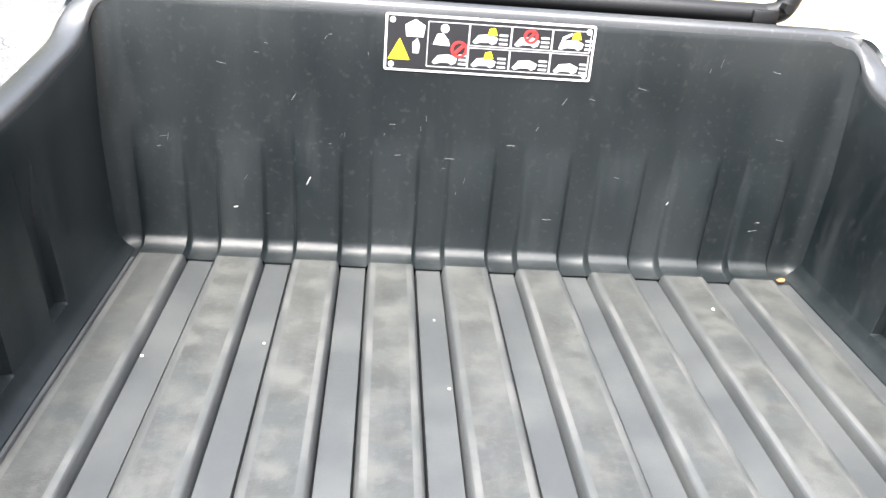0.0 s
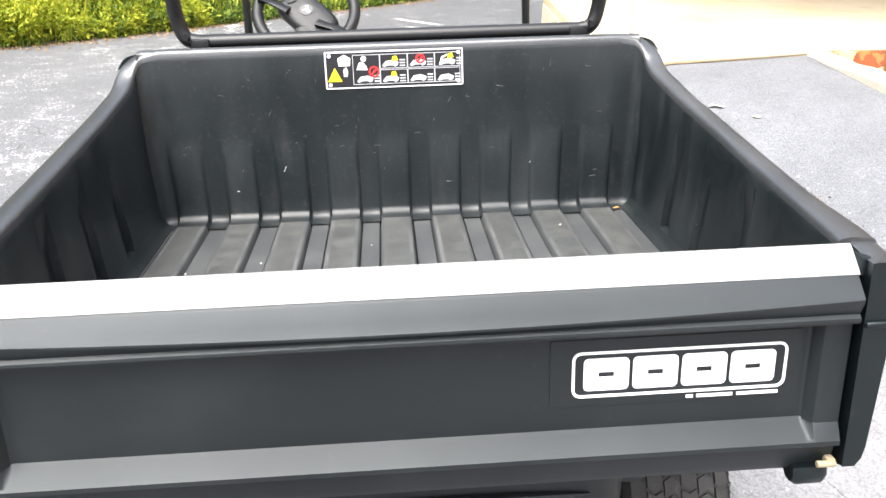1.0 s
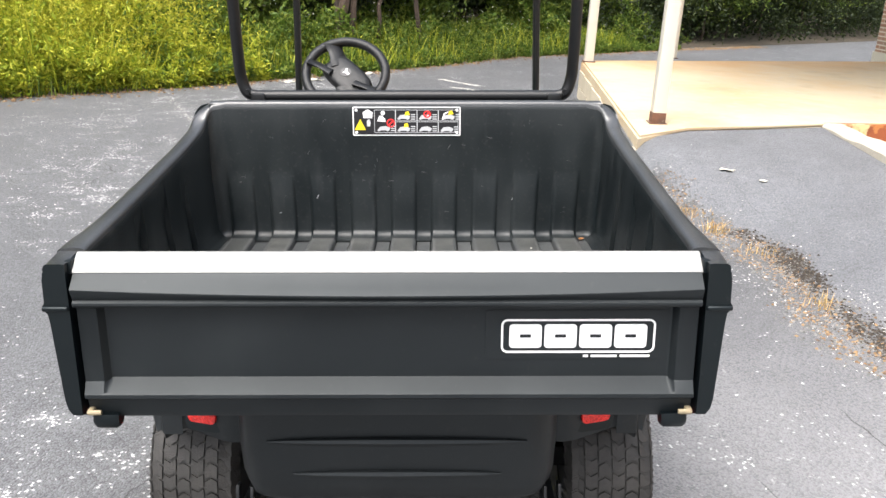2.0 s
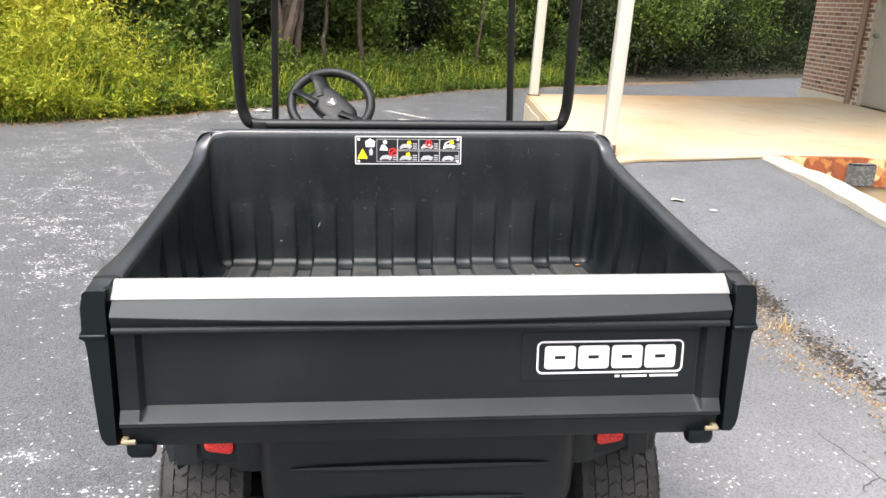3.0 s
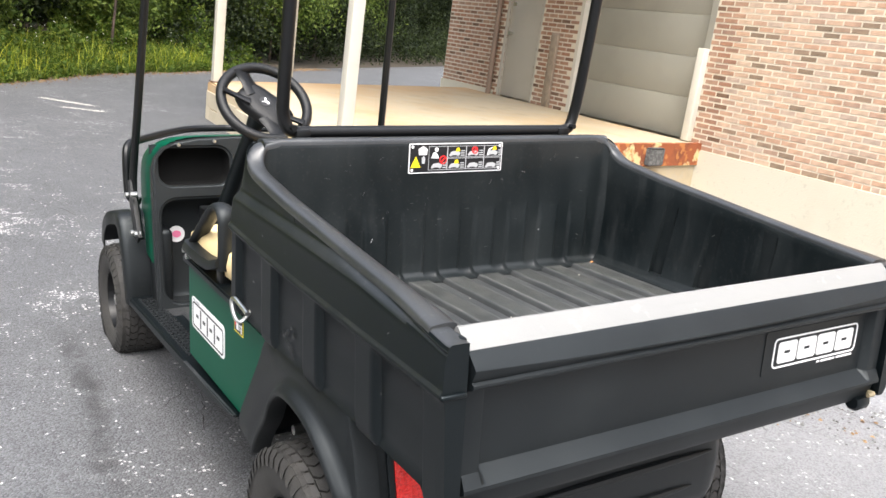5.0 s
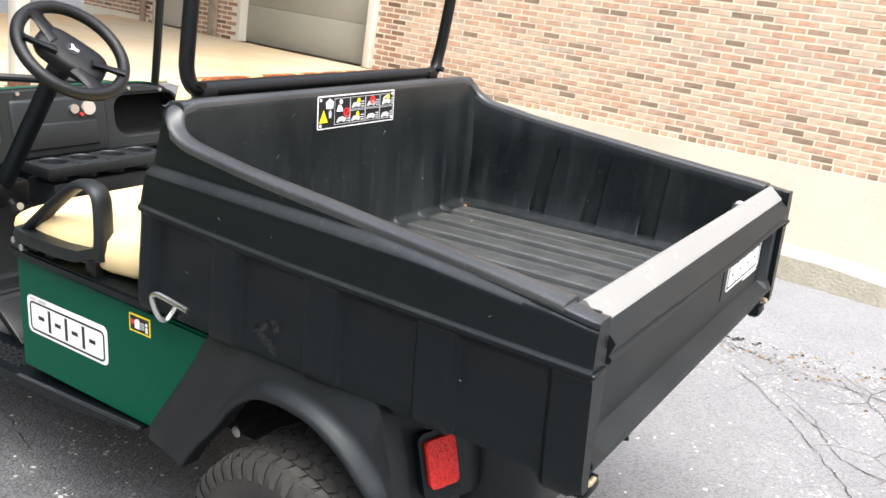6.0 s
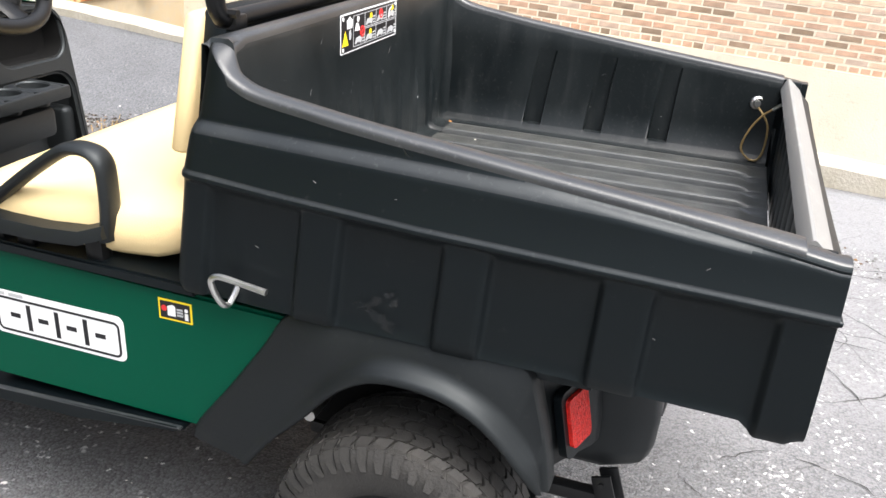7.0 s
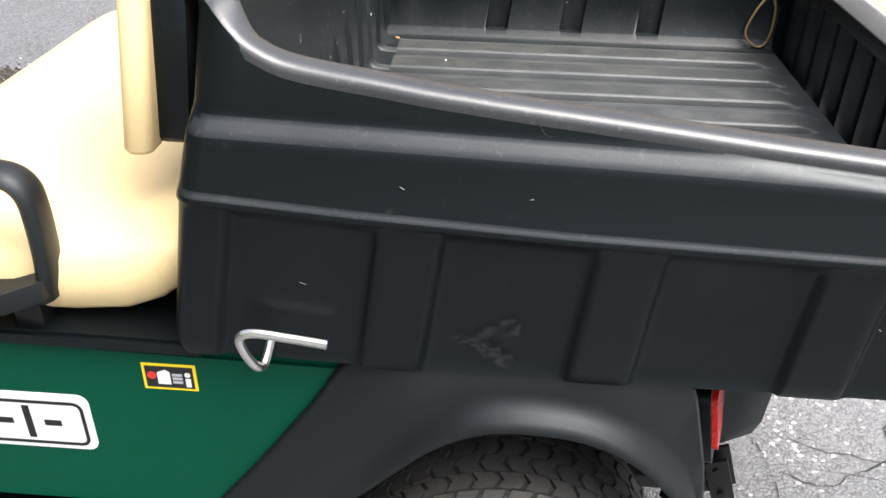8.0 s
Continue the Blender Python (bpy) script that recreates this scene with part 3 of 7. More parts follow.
bm = bmesh.new()
rings = []
for y in [-6 + 0.11 * k for k in range(108)] + [5.92]:
    x = kerb_x(y) + 0.012 * noise.noise(Vector((y * 2.1, 0, 3))) + 0.007 * noise.noise(Vector((y * 7, 0, 3)))
    top = 0.335 + 0.012 * math.sin(y * 3) + 0.012 * noise.noise(Vector((y * 3.3, 5, 0)))
    rings.append([(x, y, -1), (x, y, top - 0.03), (x + 0.03, y, top), (x + 0.165, y, top + 0.002), (x + 0.195, y, top - 0.03), (x + 0.195, y, -1)])
skin(bm, rings, True, True)
kerb_bm = bm
# concrete blocks of the slab's side wall
edge_a, edge_b = Vector((1.61, 5.18, 0)), Vector((1.86, 9.75, 0))
along = (edge_b - edge_a).normalized()
BLOCK_W, BLOCK_H = 0.80, 0.20
for row in range(3):
    for k in range(7):
        u0 = max(0.0, k * BLOCK_W - (BLOCK_W / 2 if row % 2 else 0))
        u1 = min((edge_b - edge_a).length, (k + 1) * BLOCK_W - (BLOCK_W / 2 if row % 2 else 0))
        if u1 - u0 < 0.06:
            continue
        z1 = 0.135 + 0.022 * (u0 + u1) / 2 - row * BLOCK_H
        piece = bmesh.new()
        box(piece, -0.012, 0.02, u0 + 0.003, u1 - 0.003, z1 - BLOCK_H + 0.003, z1 - 0.003, 0.004, seg=1)
        ob = part("block", piece, "block_concrete", dock)
        ob.matrix_world = Matrix.Translation(edge_a) @ Matrix.Rotation(math.atan2(along.y, along.x) - math.pi / 2, 4, "Z")
tagged(part("kerb", kerb_bm, "kerb"), "weathered concrete kerb wall along the edge of the ramp", "kerb", kind="structure")

# ---- the utility cart, built in its own axes ----
cart = empty("utility_cart", "black and dark green utility cart with cargo bed on the asphalt", "utility cart", SIT @ pose(0, 0, 0, 0, 0, 0.9))

RIM = [(0.0, 0.976), (0.066, 0.986), (0.216, 1.001), (0.375, 1.018), (0.54, 1.037), (0.65, 1.049), (0.73, 1.059), (0.80, 1.070), (0.85, 1.077), (0.88, 1.084), (0.90, 1.092), (0.915, 1.102), (0.93, 1.117), (0.943, 1.131), (0.955, 1.142), (0.97, 1.148), (1.05, 1.148)]
CREASE = [(0.0, 0.970), (0.066, 0.976), (0.21, 0.986), (0.45, 0.997), (0.72, 1.006), (1.0, 1.015)]
FRONT_EDGE = [(0.66, 1.055), (0.737, 1.043), (0.93, 1.008), (1.016, 0.986), (1.10, 0.972), (1.15, 0.969)]
PILASTERS = [(-0.02, 0.050), (0.236, 0.298), (0.484, 0.546), (0.733, 0.793), (0.978, 1.2)]
POCKETS = [(0.312, 0.042), (0.476, 0.042), (0.638, 0.042)]
FLOOR_Z = 0.762


def panel_depth(y):
    """How far the lower side is pressed in between its pilasters: 0 on them, 1 between, with sloping flanks."""
    d = 1.0
    for a, b in PILASTERS:
        d = min(d, ease(max(a - y, y - b) / 0.015))
    return d


def corner_tuck(s, r):
    """How far a rounded front corner of radius r draws the side in at station s."""
    front = min(1.0, max(0.0, (s - 0.992 + r) / r))
    return r * (1 - math.sqrt(1 - front * front))


def side_wall(sign, name_label):
    """One skin from the slot of the tailgate to the rounded front corner: liner, rim, crease, ledge and pressed panels."""
    bm = bmesh.new()
    stations = {round(0.992 * i / 80, 4) for i in range(81)} | {round(0.992 - 0.026 * (1 - math.sin(i * math.pi / 16)), 4) for i in range(9)}
    stations |= {-0.013, -0.010, 0.01, 0.02, 0.0465, 0.0495}
    stations |= {round((v + d) * 0.963, 4) for a, b in PILASTERS for v, q in ((a, -1), (b, 1)) for d in (0, q * 0.004, q * 0.008, q * 0.012, q * 0.016) if 0 < v + d < 1.02}
    stations |= {round((y + d) * 1.012, 4) for y, w in POCKETS for d in (-w / 2 - 0.005, -w / 2, w / 2, w / 2 + 0.005)}
    rings = []
    for s in sorted(stations):
        ring = []
        y_rim, y_low = s * 0.98, s / 0.963
        zr = lerp_table(RIM, y_rim)
        zs = lerp_table(CREASE, s)
        under = 0.012 * ease((s - 0.92) / 0.05) + 0.03 * ease((s - 0.955) / 0.03)  # the rolled rim covers the corner
        zl = lerp_table([(0, 0.890), (0.26, 0.898), (0.57, 0.908), (0.8, 0.921), (1.0, 0.936)], s)
        pressed = panel_depth(y_low)
        zb = lerp_table([(0, 0.668), (0.055, 0.668), (0.075, 0.686), (0.3, 0.690), (0.8, 0.694), (1.0, 0.702)], s) + 0.006 * pressed
        zb += 0.02 * corner_tuck(s, 0.026) / 0.026 + 0.012 * ease((0.012 - s) / 0.02)
        rear = 1 - ease((s - 0.02) / 0.2)  # towards the tailgate the face over the crease runs out into a square post
        pd = pressed * 0.014
        pocket = max([0.0] + [1.0 for y, w in POCKETS if abs(s / 1.012 - y) <= w / 2 + 0.001]) * 0.013
        out = 0.014 * rear
        outer = [(0.549, zr - 0.016 - under), (0.5525, zr - 0.009 - under), (0.558, zr - 0.005 - under), (0.575, zr - 0.004 - under), (0.585 + out, zr - 0.0045 - 0.7 * under), (0.5895 + out, zr - 0.0075), (0.5915 + out, zr - 0.013)]
        outer += [(0.592 + out, min(zs + 0.020, zr - 0.014)), (0.593 + 0.9 * out, min(zs + 0.0115, zr - 0.016)), (0.5965 + 0.6 * out, min(zs + 0.0065, zr - 0.018)), (0.603 + 0.3 * out, min(zs - 0.0005, zr - 0.021)), (0.6075, min(zs - 0.008, zr - 0.026)), (0.6095, min(zs - 0.018, zr - 0.034))]
        outer += [(0.6105, zl + 0.010), (0.6125, zl + 0.006), (0.6150, zl + 0.003), (0.6155, zl - 0.001), (0.6140, zl - 0.005), (0.609, zl - 0.008), (0.6065, zl - 0.011)]
        outer += [(0.6055 - 0.35 * pd, zl - 0.017), (0.604 - pd, zl - 0.030), (0.600 - pd, (zl + zb) / 2), (0.5955 - pd, zb + 0.03), (0.592 - 0.9 * pd, zb + 0.012), (0.584, zb)]
        inner = [(0.50, zb), (0.50, FLOOR_Z - 0.03), (0.512, FLOOR_Z), (0.522, FLOOR_Z + 0.003), (0.530, FLOOR_Z + 0.009), (0.535, FLOOR_Z + 0.020), (0.537 + pocket, FLOOR_Z + 0.022), (0.541 + pocket, 0.85), (0.546 + pocket * 0.8, 0.92), (0.548, min(0.985, zr - 0.03))]
        for x, z in outer + inner:
            y = s * lerp_table(FRONT_EDGE, z) / 0.992
            if y < 0.048 and x < 0.567:
                x = 0.567  # slot in which the tailgate shuts
            tuck = corner_tuck(s, 0.026 + 0.030 * ease((z - 1.0) / 0.1)) * (1.0 if x > 0.57 else max(0.0, (x - 0.5) / 0.07) if z > zr - 0.05 else 0.0)
            ring.append((sign * (x - tuck), y, z))
        rings.append(ring)
    skin(bm, rings, True, True)
    box(bm, sign * 0.568, sign * 0.6148, -0.0185, -0.008, 0.8845, 0.8935, 0.003)  # the ledge runs on round the post
    ob = part("bed_side_wall", bm, "black_plastic", cart, name_label, 48)
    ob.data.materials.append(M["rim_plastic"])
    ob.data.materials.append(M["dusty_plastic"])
    ob.data.materials.append(M["crease_highlight"])
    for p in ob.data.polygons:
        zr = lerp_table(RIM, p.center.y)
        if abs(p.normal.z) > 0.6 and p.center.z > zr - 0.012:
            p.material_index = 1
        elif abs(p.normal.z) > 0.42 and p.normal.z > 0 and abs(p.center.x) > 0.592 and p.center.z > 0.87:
            p.material_index = 3  # sky highlight along crease and ledge, put into the colour as paler plastic
        elif abs(p.center.x) < 0.562 and p.center.y > 0.05 and p.center.z < zr - 0.004:
            p.material_index = 2
    return ob


left_wall = side_wall(-1, "moulded black side wall with a scuff mark")
right_wall = side_wall(1, "moulded black side wall with three pockets inside")

# front wall of the bed
bm = bmesh.new()
RIBS = [(-0.5 + 0.1143 * k, -0.5 + 0.1143 * k + 0.068) for k in range(9)]


def rib_lift(x):
    """1 on the raised strips of the bed liner, 0 between them."""
    for a, b in RIBS:
        if a - 0.006 < x < b + 0.006:
            return ease(min((x - a + 0.004) / 0.007, (b + 0.004 - x) / 0.007))
    return 0.0


rib_xs = sorted({round(v, 4) for a, b in RIBS for v in (a - 0.005, a - 0.003, a, a + 0.003, a + 0.011, (a + b) / 2, b - 0.011, b - 0.003, b, b + 0.003, b + 0.005)} | {s * v for s in (-1, 1) for v in (0.497, 0.507, 0.515, 0.522, 0.528, 0.534, 0.54)})
profile = [(0.890, FLOOR_Z - 0.002), (0.915, FLOOR_Z), (0.925, FLOOR_Z + 0.0035), (0.9312, FLOOR_Z + 0.010), (0.9335, FLOOR_Z + 0.020), (0.9335, 0.82), (0.934, 0.90), (0.934, 0.935), (0.934, 0.96), (0.934, 1.05), (0.934, 1.125), (0.937, 1.142), (0.945, 1.148), (0.972, 1.147), (0.982, 1.138), (0.985, 1.10), (1.03, 0.74)]
rings = []
for x in rib_xs:
    lift = rib_lift(x)
    ring = []
    for i, (y, z) in enumerate(profile):
        k = lift * (0.009 if i < 3 else 0.009 * (1 - ease((z - 0.88) / 0.07)) if i < 9 else 0)
        corner = max(0.0, (abs(x) - 0.515) / 0.025)
        c2 = 0.018 * corner * corner if 2 <= i < 13 else 0
        ring.append((x * (1.0 + 0.03 * ease((z - 0.8) / 0.3)), y - k * (1 if i > 1 else 0.3) - c2, min(z + k * (1, 1, 1, 0.8, 0.4, 0)[min(i, 5)], lerp_table(RIM, y - c2 - 0.01) - 0.008 if abs(x) > 0.528 else 9)))
    rings.append(ring)
skin(bm, rings)
front_wall = part("bed_front_wall", bm, "dusty_plastic", cart, "ribbed black bulkhead of the cargo bed", 50)
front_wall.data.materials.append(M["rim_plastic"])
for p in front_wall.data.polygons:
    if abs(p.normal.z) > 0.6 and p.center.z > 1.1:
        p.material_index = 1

# worn rolled rim that runs up one side, round the front and down the other side
way = [(0.5725, y, lerp_table(RIM, y)) for y in (0.046, 0.08, 0.12, 0.16, 0.2, 0.25, 0.3, 0.375, 0.45, 0.54, 0.6, 0.65, 0.69, 0.73, 0.77, 0.80, 0.83, 0.86, 0.88, 0.895)]
way += [(0.5275 + 0.045 * math.cos(radians(a)), 0.910 + 0.045 * math.sin(radians(a)), lerp_table(RIM, 0.910 + 0.045 * math.sin(radians(a)))) for a in range(0, 91, 10)]
way += [(x, 0.957, 1.148) for x in (0.50, 0.4, 0.2)]
way = [Vector(p) for p in way] + [Vector((-x, y, z)) for x, y, z in reversed(way)]
rings = []
for i, p in enumerate(way):
    d = way[min(i + 1, len(way) - 1)] - way[max(i - 1, 0)]
    across = Vector((d.y, -d.x, 0)).normalized()
    wide = 0.013 * (1 - ease((p.y - 0.02) / 0.2))
    rings.append([p + across * (u + (wide if u > 0.01 else 0)) + Vector((0, 0, w)) for u, w in ((-0.0215, -0.016), (-0.0210, -0.006), (-0.0180, -0.001), (-0.011, 0.001), (-0.002, 0.0018), (0.007, 0.0012), (0.014, -0.0008), (0.0178, -0.0045), (0.0194, -0.010), (0.0196, -0.016))])
bm = bmesh.new()
skin(bm, rings, True, True)
bed_rim = part("bed_rim", bm, "rim_plastic", cart, "rolled top rim, grey with wear and painted sky sheen", 60)


def floor_lift(x):
    """The raised strips, with a narrow groove pressed in along both sides of each."""
    if any(abs(x - v) < 0.0003 for a, b in RIBS for v in (a - 0.003, b + 0.003)):
        return -1.7
    if any(abs(x - v) < 0.0003 for a, b in RIBS for v in (a - 0.005, b + 0.005)):
        return -0.35
    return rib_lift(x)


# floor of the bed with raised strips
bm = bmesh.new()
ys = [0.045, 0.075, 0.088, 0.10, 0.115, 0.2, 0.4, 0.6, 0.8, 0.892]
rings = []
for x in rib_xs:
    lift = floor_lift(x)
    rings.append([(x * 1.0, y, FLOOR_Z - 0.002 + 0.009 * lift * ease((y - 0.078) / 0.035)) for y in ys])
skin(bm, rings)
rings = [[(x, y, FLOOR_Z - 0.05) for y in (0.045, 0.9)] for x in (-0.54, 0.54)]
skin(bm, rings)
bed_floor = part("bed_floor", bm, "floor_plastic", cart, "ribbed black bed liner floor with dusty raised strips", 50)
bed_floor.data.materials.append(M["worn_plastic"])
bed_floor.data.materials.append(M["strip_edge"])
# grooves have their own tone; strip borders within 9 mm of an edge are paler
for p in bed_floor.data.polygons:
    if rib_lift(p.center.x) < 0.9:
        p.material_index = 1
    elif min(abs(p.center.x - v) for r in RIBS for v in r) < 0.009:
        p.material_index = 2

# tailgate
TG = 0.559


def tg_profile(x):
    arc = 1 - (x / TG) ** 2  # the sloping shoulder reaches lowest in the middle
    flat_side = ease(max(0.0, (abs(x) - 0.515) / 0.012))
    rec = 0.020 * (1 - flat_side)
    tx, tz = -0.020, 0.930 - 0.012 * arc
    return [(0.022, 0.70), (0.022, 0.957), (0.018, 0.9555), (0.006, 0.953), (0.001, 0.951), (-0.002, 0.9475), (0.35 * -0.002 + 0.65 * tx, 0.35 * 0.9475 + 0.65 * tz), (tx, tz), (tx - 0.0022, tz - 0.003), (tx - 0.0022, tz - 0.006), (-0.016, 0.909), (-0.015, 0.9065), (-0.014, 0.905), (-0.019, 0.901), (-0.0195, 0.897), (-0.017, 0.893), (-0.004, 0.888), (-0.002 + rec, 0.884), (-0.002 + rec, 0.743), (-0.004 + rec * 0.92, 0.740), (-0.012 + rec * 0.1, 0.724), (-0.014, 0.721), (-0.014, 0.714), (-0.001, 0.706), (0.004, 0.678), (0.012, 0.666), (0.020, 0.666)]


bm = bmesh.new()
txs = sorted({round(-TG + 2 * TG * i / 24, 4) for i in range(25)} | {s * v for s in (-1, 1) for v in (0.513, 0.517, 0.521, 0.525, 0.529, 0.552)})
skin(bm, [[(x, y, z) for y, z in tg_profile(x)] for x in txs], True, True)
tailgate = part("tailgate", bm, "tailgate_plastic", cart, "moulded black plastic tailgate, shut, with a bright cap strip", 30)
# upright ribs inside the tailgate
for k in range(11):
    x = -0.46 + 0.092 * k
    part("inner_rib", boxed(x - 0.039, x + 0.039, 0.020, 0.034, 0.71, 0.935, bevel=0.007), "dusty_plastic", tailgate)
part("inner_band", boxed(-0.535, 0.535, 0.020, 0.0345, 0.912, 0.953, bevel=0.004), "dusty_plastic", tailgate)
bm = bmesh.new()
skin(bm, [[(x, y, z) for y, z in ((0.0485, 0.951), (0.0495, 0.954), (0.0385, 0.979), (0.036, 0.981), (0.031, 0.9805), (0.005, 0.957), (0.001, 0.952), (0.003, 0.949), (0.018, 0.9555), (0.034, 0.970), (0.0450, 0.951))] for x in (-0.561, -0.559, 0.559, 0.561)], True, True)
part("cap_strip", bm, "cap_metal", tailgate, "bright worn metal strip along the top edge")


def on_tailgate(u, v, w):
    return (u, 0.0165 - w, v)


def rounded_frame(bm, u0, u1, v0, v1, r, width, place, thick):
    outer, inner = rounded(u0, u1, v0, v1, r), rounded(u0 + width, u1 - width, v0 + width, v1 - width, max(r - width, 0.001))
    n = len(outer)
    o0, o1 = [bm.verts.new(place(u, v, 0)) for u, v in outer], [bm.verts.new(place(u, v, thick)) for u, v in outer]
    i0, i1 = [bm.verts.new(place(u, v, 0)) for u, v in inner], [bm.verts.new(place(u, v, thick)) for u, v in inner]
    for k in range(n):
        j = (k + 1) % n
        bm.faces.new((o1[k], o1[j], i1[j], i1[k]))
        bm.faces.new((o0[k], o0[j], o1[j], o1[k]))
        bm.faces.new((i0[k], i0[j], i1[j], i1[k]))


def plain_blocks(place, u0, u1, v0, v1, thick, cols, mat, parent, name):
    """The maker's mark reduced to plain upright blocks."""
    w = (u1 - u0) / cols
    for k in range(cols):
        bm = bmesh.new()
        a, b = u0 + k * w + 0.04 * w, u0 + (k + 1) * w - 0.04 * w
        rounded_frame(bm, a, b, v0, v1, 0.1 * w, 0.3 * w, place, thick)
        part(name, bm, mat, parent)


bm = bmesh.new()
slab_of(bm, rounded(0.176, 0.508, 0.778, 0.874, 0.004, 2), lambda u, v, w: (u, 0.0185 - w, v), 0.002)
emblem = part("emblem_plate", bm, "tailgate_plastic", tailgate, "raised plate with a white plain-shape mark")
bm = bmesh.new()
rounded_frame(bm, 0.2045, 0.488, 0.791, 0.857, 0.012, 0.0035, on_tailgate, 0.0015)
part("emblem_frame", bm, "white_decal", emblem)
plain_blocks(on_tailgate, 0.217, 0.475, 0.801, 0.847, 0.0015, 4, "white_decal", emblem, "emblem_block")
bm = bmesh.new()
for a, b in ((0.357, 0.366), (0.371, 0.419), (0.425, 0.480)):
    slab_of(bm, [(a, 0.7825), (b, 0.7825), (b, 0.7865), (a, 0.7865)], on_tailgate, 0.0015)
part("text_bar", bm, "white_decal", emblem)

# hinge brackets at the lower corners
for s in (-1, 1):
    bm = bmesh.new()
    rings = []
    for x in (0.505, 0.512, 0.545, 0.552):
        k = 0.75 if x in (0.505, 0.552) else 1.0
        rings.append([(s * x, 0.006 + k * dy, 0.668 + k * dz) for dy, dz in ((-0.014, 0.01), (-0.017, -0.004), (-0.013, -0.016), (-0.004, -0.022), (0.012, -0.022), (0.022, -0.012), (0.022, 0.01))])
    skin(bm, rings, True, True)
    part("hinge_bracket", bm, "black_plastic", cart)
    bm = bmesh.new()
    tube(bm, [(s * 0.534, -0.010, 0.684), (s * 0.552, -0.011, 0.684), (s * 0.558, -0.008, 0.683)], 0.0048, 10)
    box(bm, s * 0.548, s * 0.560, -0.012, 0.01, 0.678, 0.690, 0.003)
    part("hinge_pin", bm, "brass", cart, "dull yellow-plated hinge pin")
    # top latch blocks
    bm = bmesh.new()
    box(bm, s * 0.5615, s * 0.5745, 0.002, 0.044, 0.948, 0.9735, 0.003)
    part("latch_block", bm, "black_plastic", cart)

# warning sticker on the bulkhead
def on_front(u, v, w):
    return (u, 0.934 - w - 0.001, v - 0.0045)


bm = bmesh.new()
slab_of(bm, rounded(-0.148, 0.152, 1.059, 1.139, 0.003, 2), on_front, 0.001)
sticker = part("warning_sticker", bm, "white_decal", front_wall, "black warning sticker with white pictograms")
bm = bmesh.new()
slab_of(bm, rounded(-0.145, 0.149, 1.062, 1.136, 0.002, 2), lambda u, v, w: on_front(u, v, w + 0.001), 0.0006)
part("sticker_ground", bm, "black_decal", sticker)


def on_sticker(u, v, w):
    return on_front(u, v, w + 0.0016)


def flat(name, outline, place, mat, parent, thick=0.0006):
    bm = bmesh.new()
    slab_of(bm, outline, place, thick)
    return part(name, bm, mat, parent)


def disc_of(u, v, r, n=12):
    return [(u + r * math.cos(2 * math.pi * k / n), v + r * math.sin(2 * math.pi * k / n)) for k in range(n)]


def bar_of(u, v, w, h):
    return [(u, v), (u + w, v), (u + w, v + h), (u, v + h)]


flat("warning_triangle", [(-0.143, 1.075), (-0.112, 1.075), (-0.127, 1.105)], on_sticker, "yellow_decal", sticker)
for u0, u1, v0, v1 in ((-0.088, -0.029, 1.067, 1.131), (-0.029, 0.031, 1.067, 1.098), (-0.029, 0.031, 1.1, 1.131), (0.031, 0.09, 1.067, 1.098), (0.031, 0.09, 1.1, 1.131), (0.09, 0.146, 1.067, 1.098), (0.09, 0.146, 1.1, 1.131)):
    bm = bmesh.new()
    rounded_frame(bm, u0, u1, v0, v1, 0.001, 0.0012, on_sticker, 0.0005)
    part("sticker_frame", bm, "grey_decal", sticker)
for u, v in ((-0.138, 1.13), (-0.138, 1.068), (0.142, 1.13), (0.142, 1.068)):
    flat("rivet", disc_of(u, v, 0.004), on_sticker, "white_decal", sticker, 0.001)
flat("pictogram", [(-0.118, 1.108), (-0.094, 1.108), (-0.092, 1.124), (-0.106, 1.132), (-0.12, 1.124)], on_sticker, "white_decal", sticker)
flat("pictogram", [(-0.108, 1.085), (-0.1, 1.085), (-0.098, 1.096), (-0.102, 1.106), (-0.109, 1.1)], on_sticker, "grey_decal", sticker)
flat("pictogram", disc_of(-0.064, 1.122, 0.006), on_sticker, "white_decal", sticker)
flat("pictogram", [(-0.08, 1.099), (-0.056, 1.098), (-0.058, 1.106), (-0.066, 1.115), (-0.074, 1.114)], on_sticker, "white_decal", sticker)
for u, v in ((-0.08, 1.074), (-0.024, 1.073), (-0.024, 1.106), (0.036, 1.073), (0.036, 1.106), (0.096, 1.072), (0.1, 1.106)):
    flat("pictogram", [(u, v), (u + 0.004, v - 0.003), (u + 0.012, v), (u + 0.024, v), (u + 0.028, v - 0.003), (u + 0.034, v), (u + 0.036, v + 0.007), (u + 0.024, v + 0.012), (u + 0.008, v + 0.010)], on_sticker, "grey_decal", sticker)
    for k in range(3):
        flat("text_bar", bar_of(u + 0.038, v - 0.002 + 0.006 * k, 0.012, 0.0028), on_sticker, "grey_decal", sticker)
for u, v in ((-0.003, 1.115), (-0.006, 1.082), (0.118, 1.117)):
    flat("pictogram", [(u, v), (u + 0.014, v + 0.002), (u + 0.01, v + 0.012), (u + 0.002, v + 0.01)], on_sticker, "yellow_decal", sticker, 0.0009)
for u, v, r, w in ((-0.042, 1.094, 0.012, 0.0035), (0.059, 1.1185, 0.0105, 0.004)):
    bm = bmesh.new()
    rounded_frame(bm, u - r, u + r, v - r, v + r, r - 0.0001, w, on_sticker, 0.0009)
    slab_of(bm, [(u - r * 0.75, v - r * 0.5), (u - r * 0.5, v - r * 0.75), (u + r * 0.75, v + r * 0.5), (u + r * 0.5, v + r * 0.75)], on_sticker, 0.0009)
    part("no_entry_ring", bm, "red_decal", sticker)
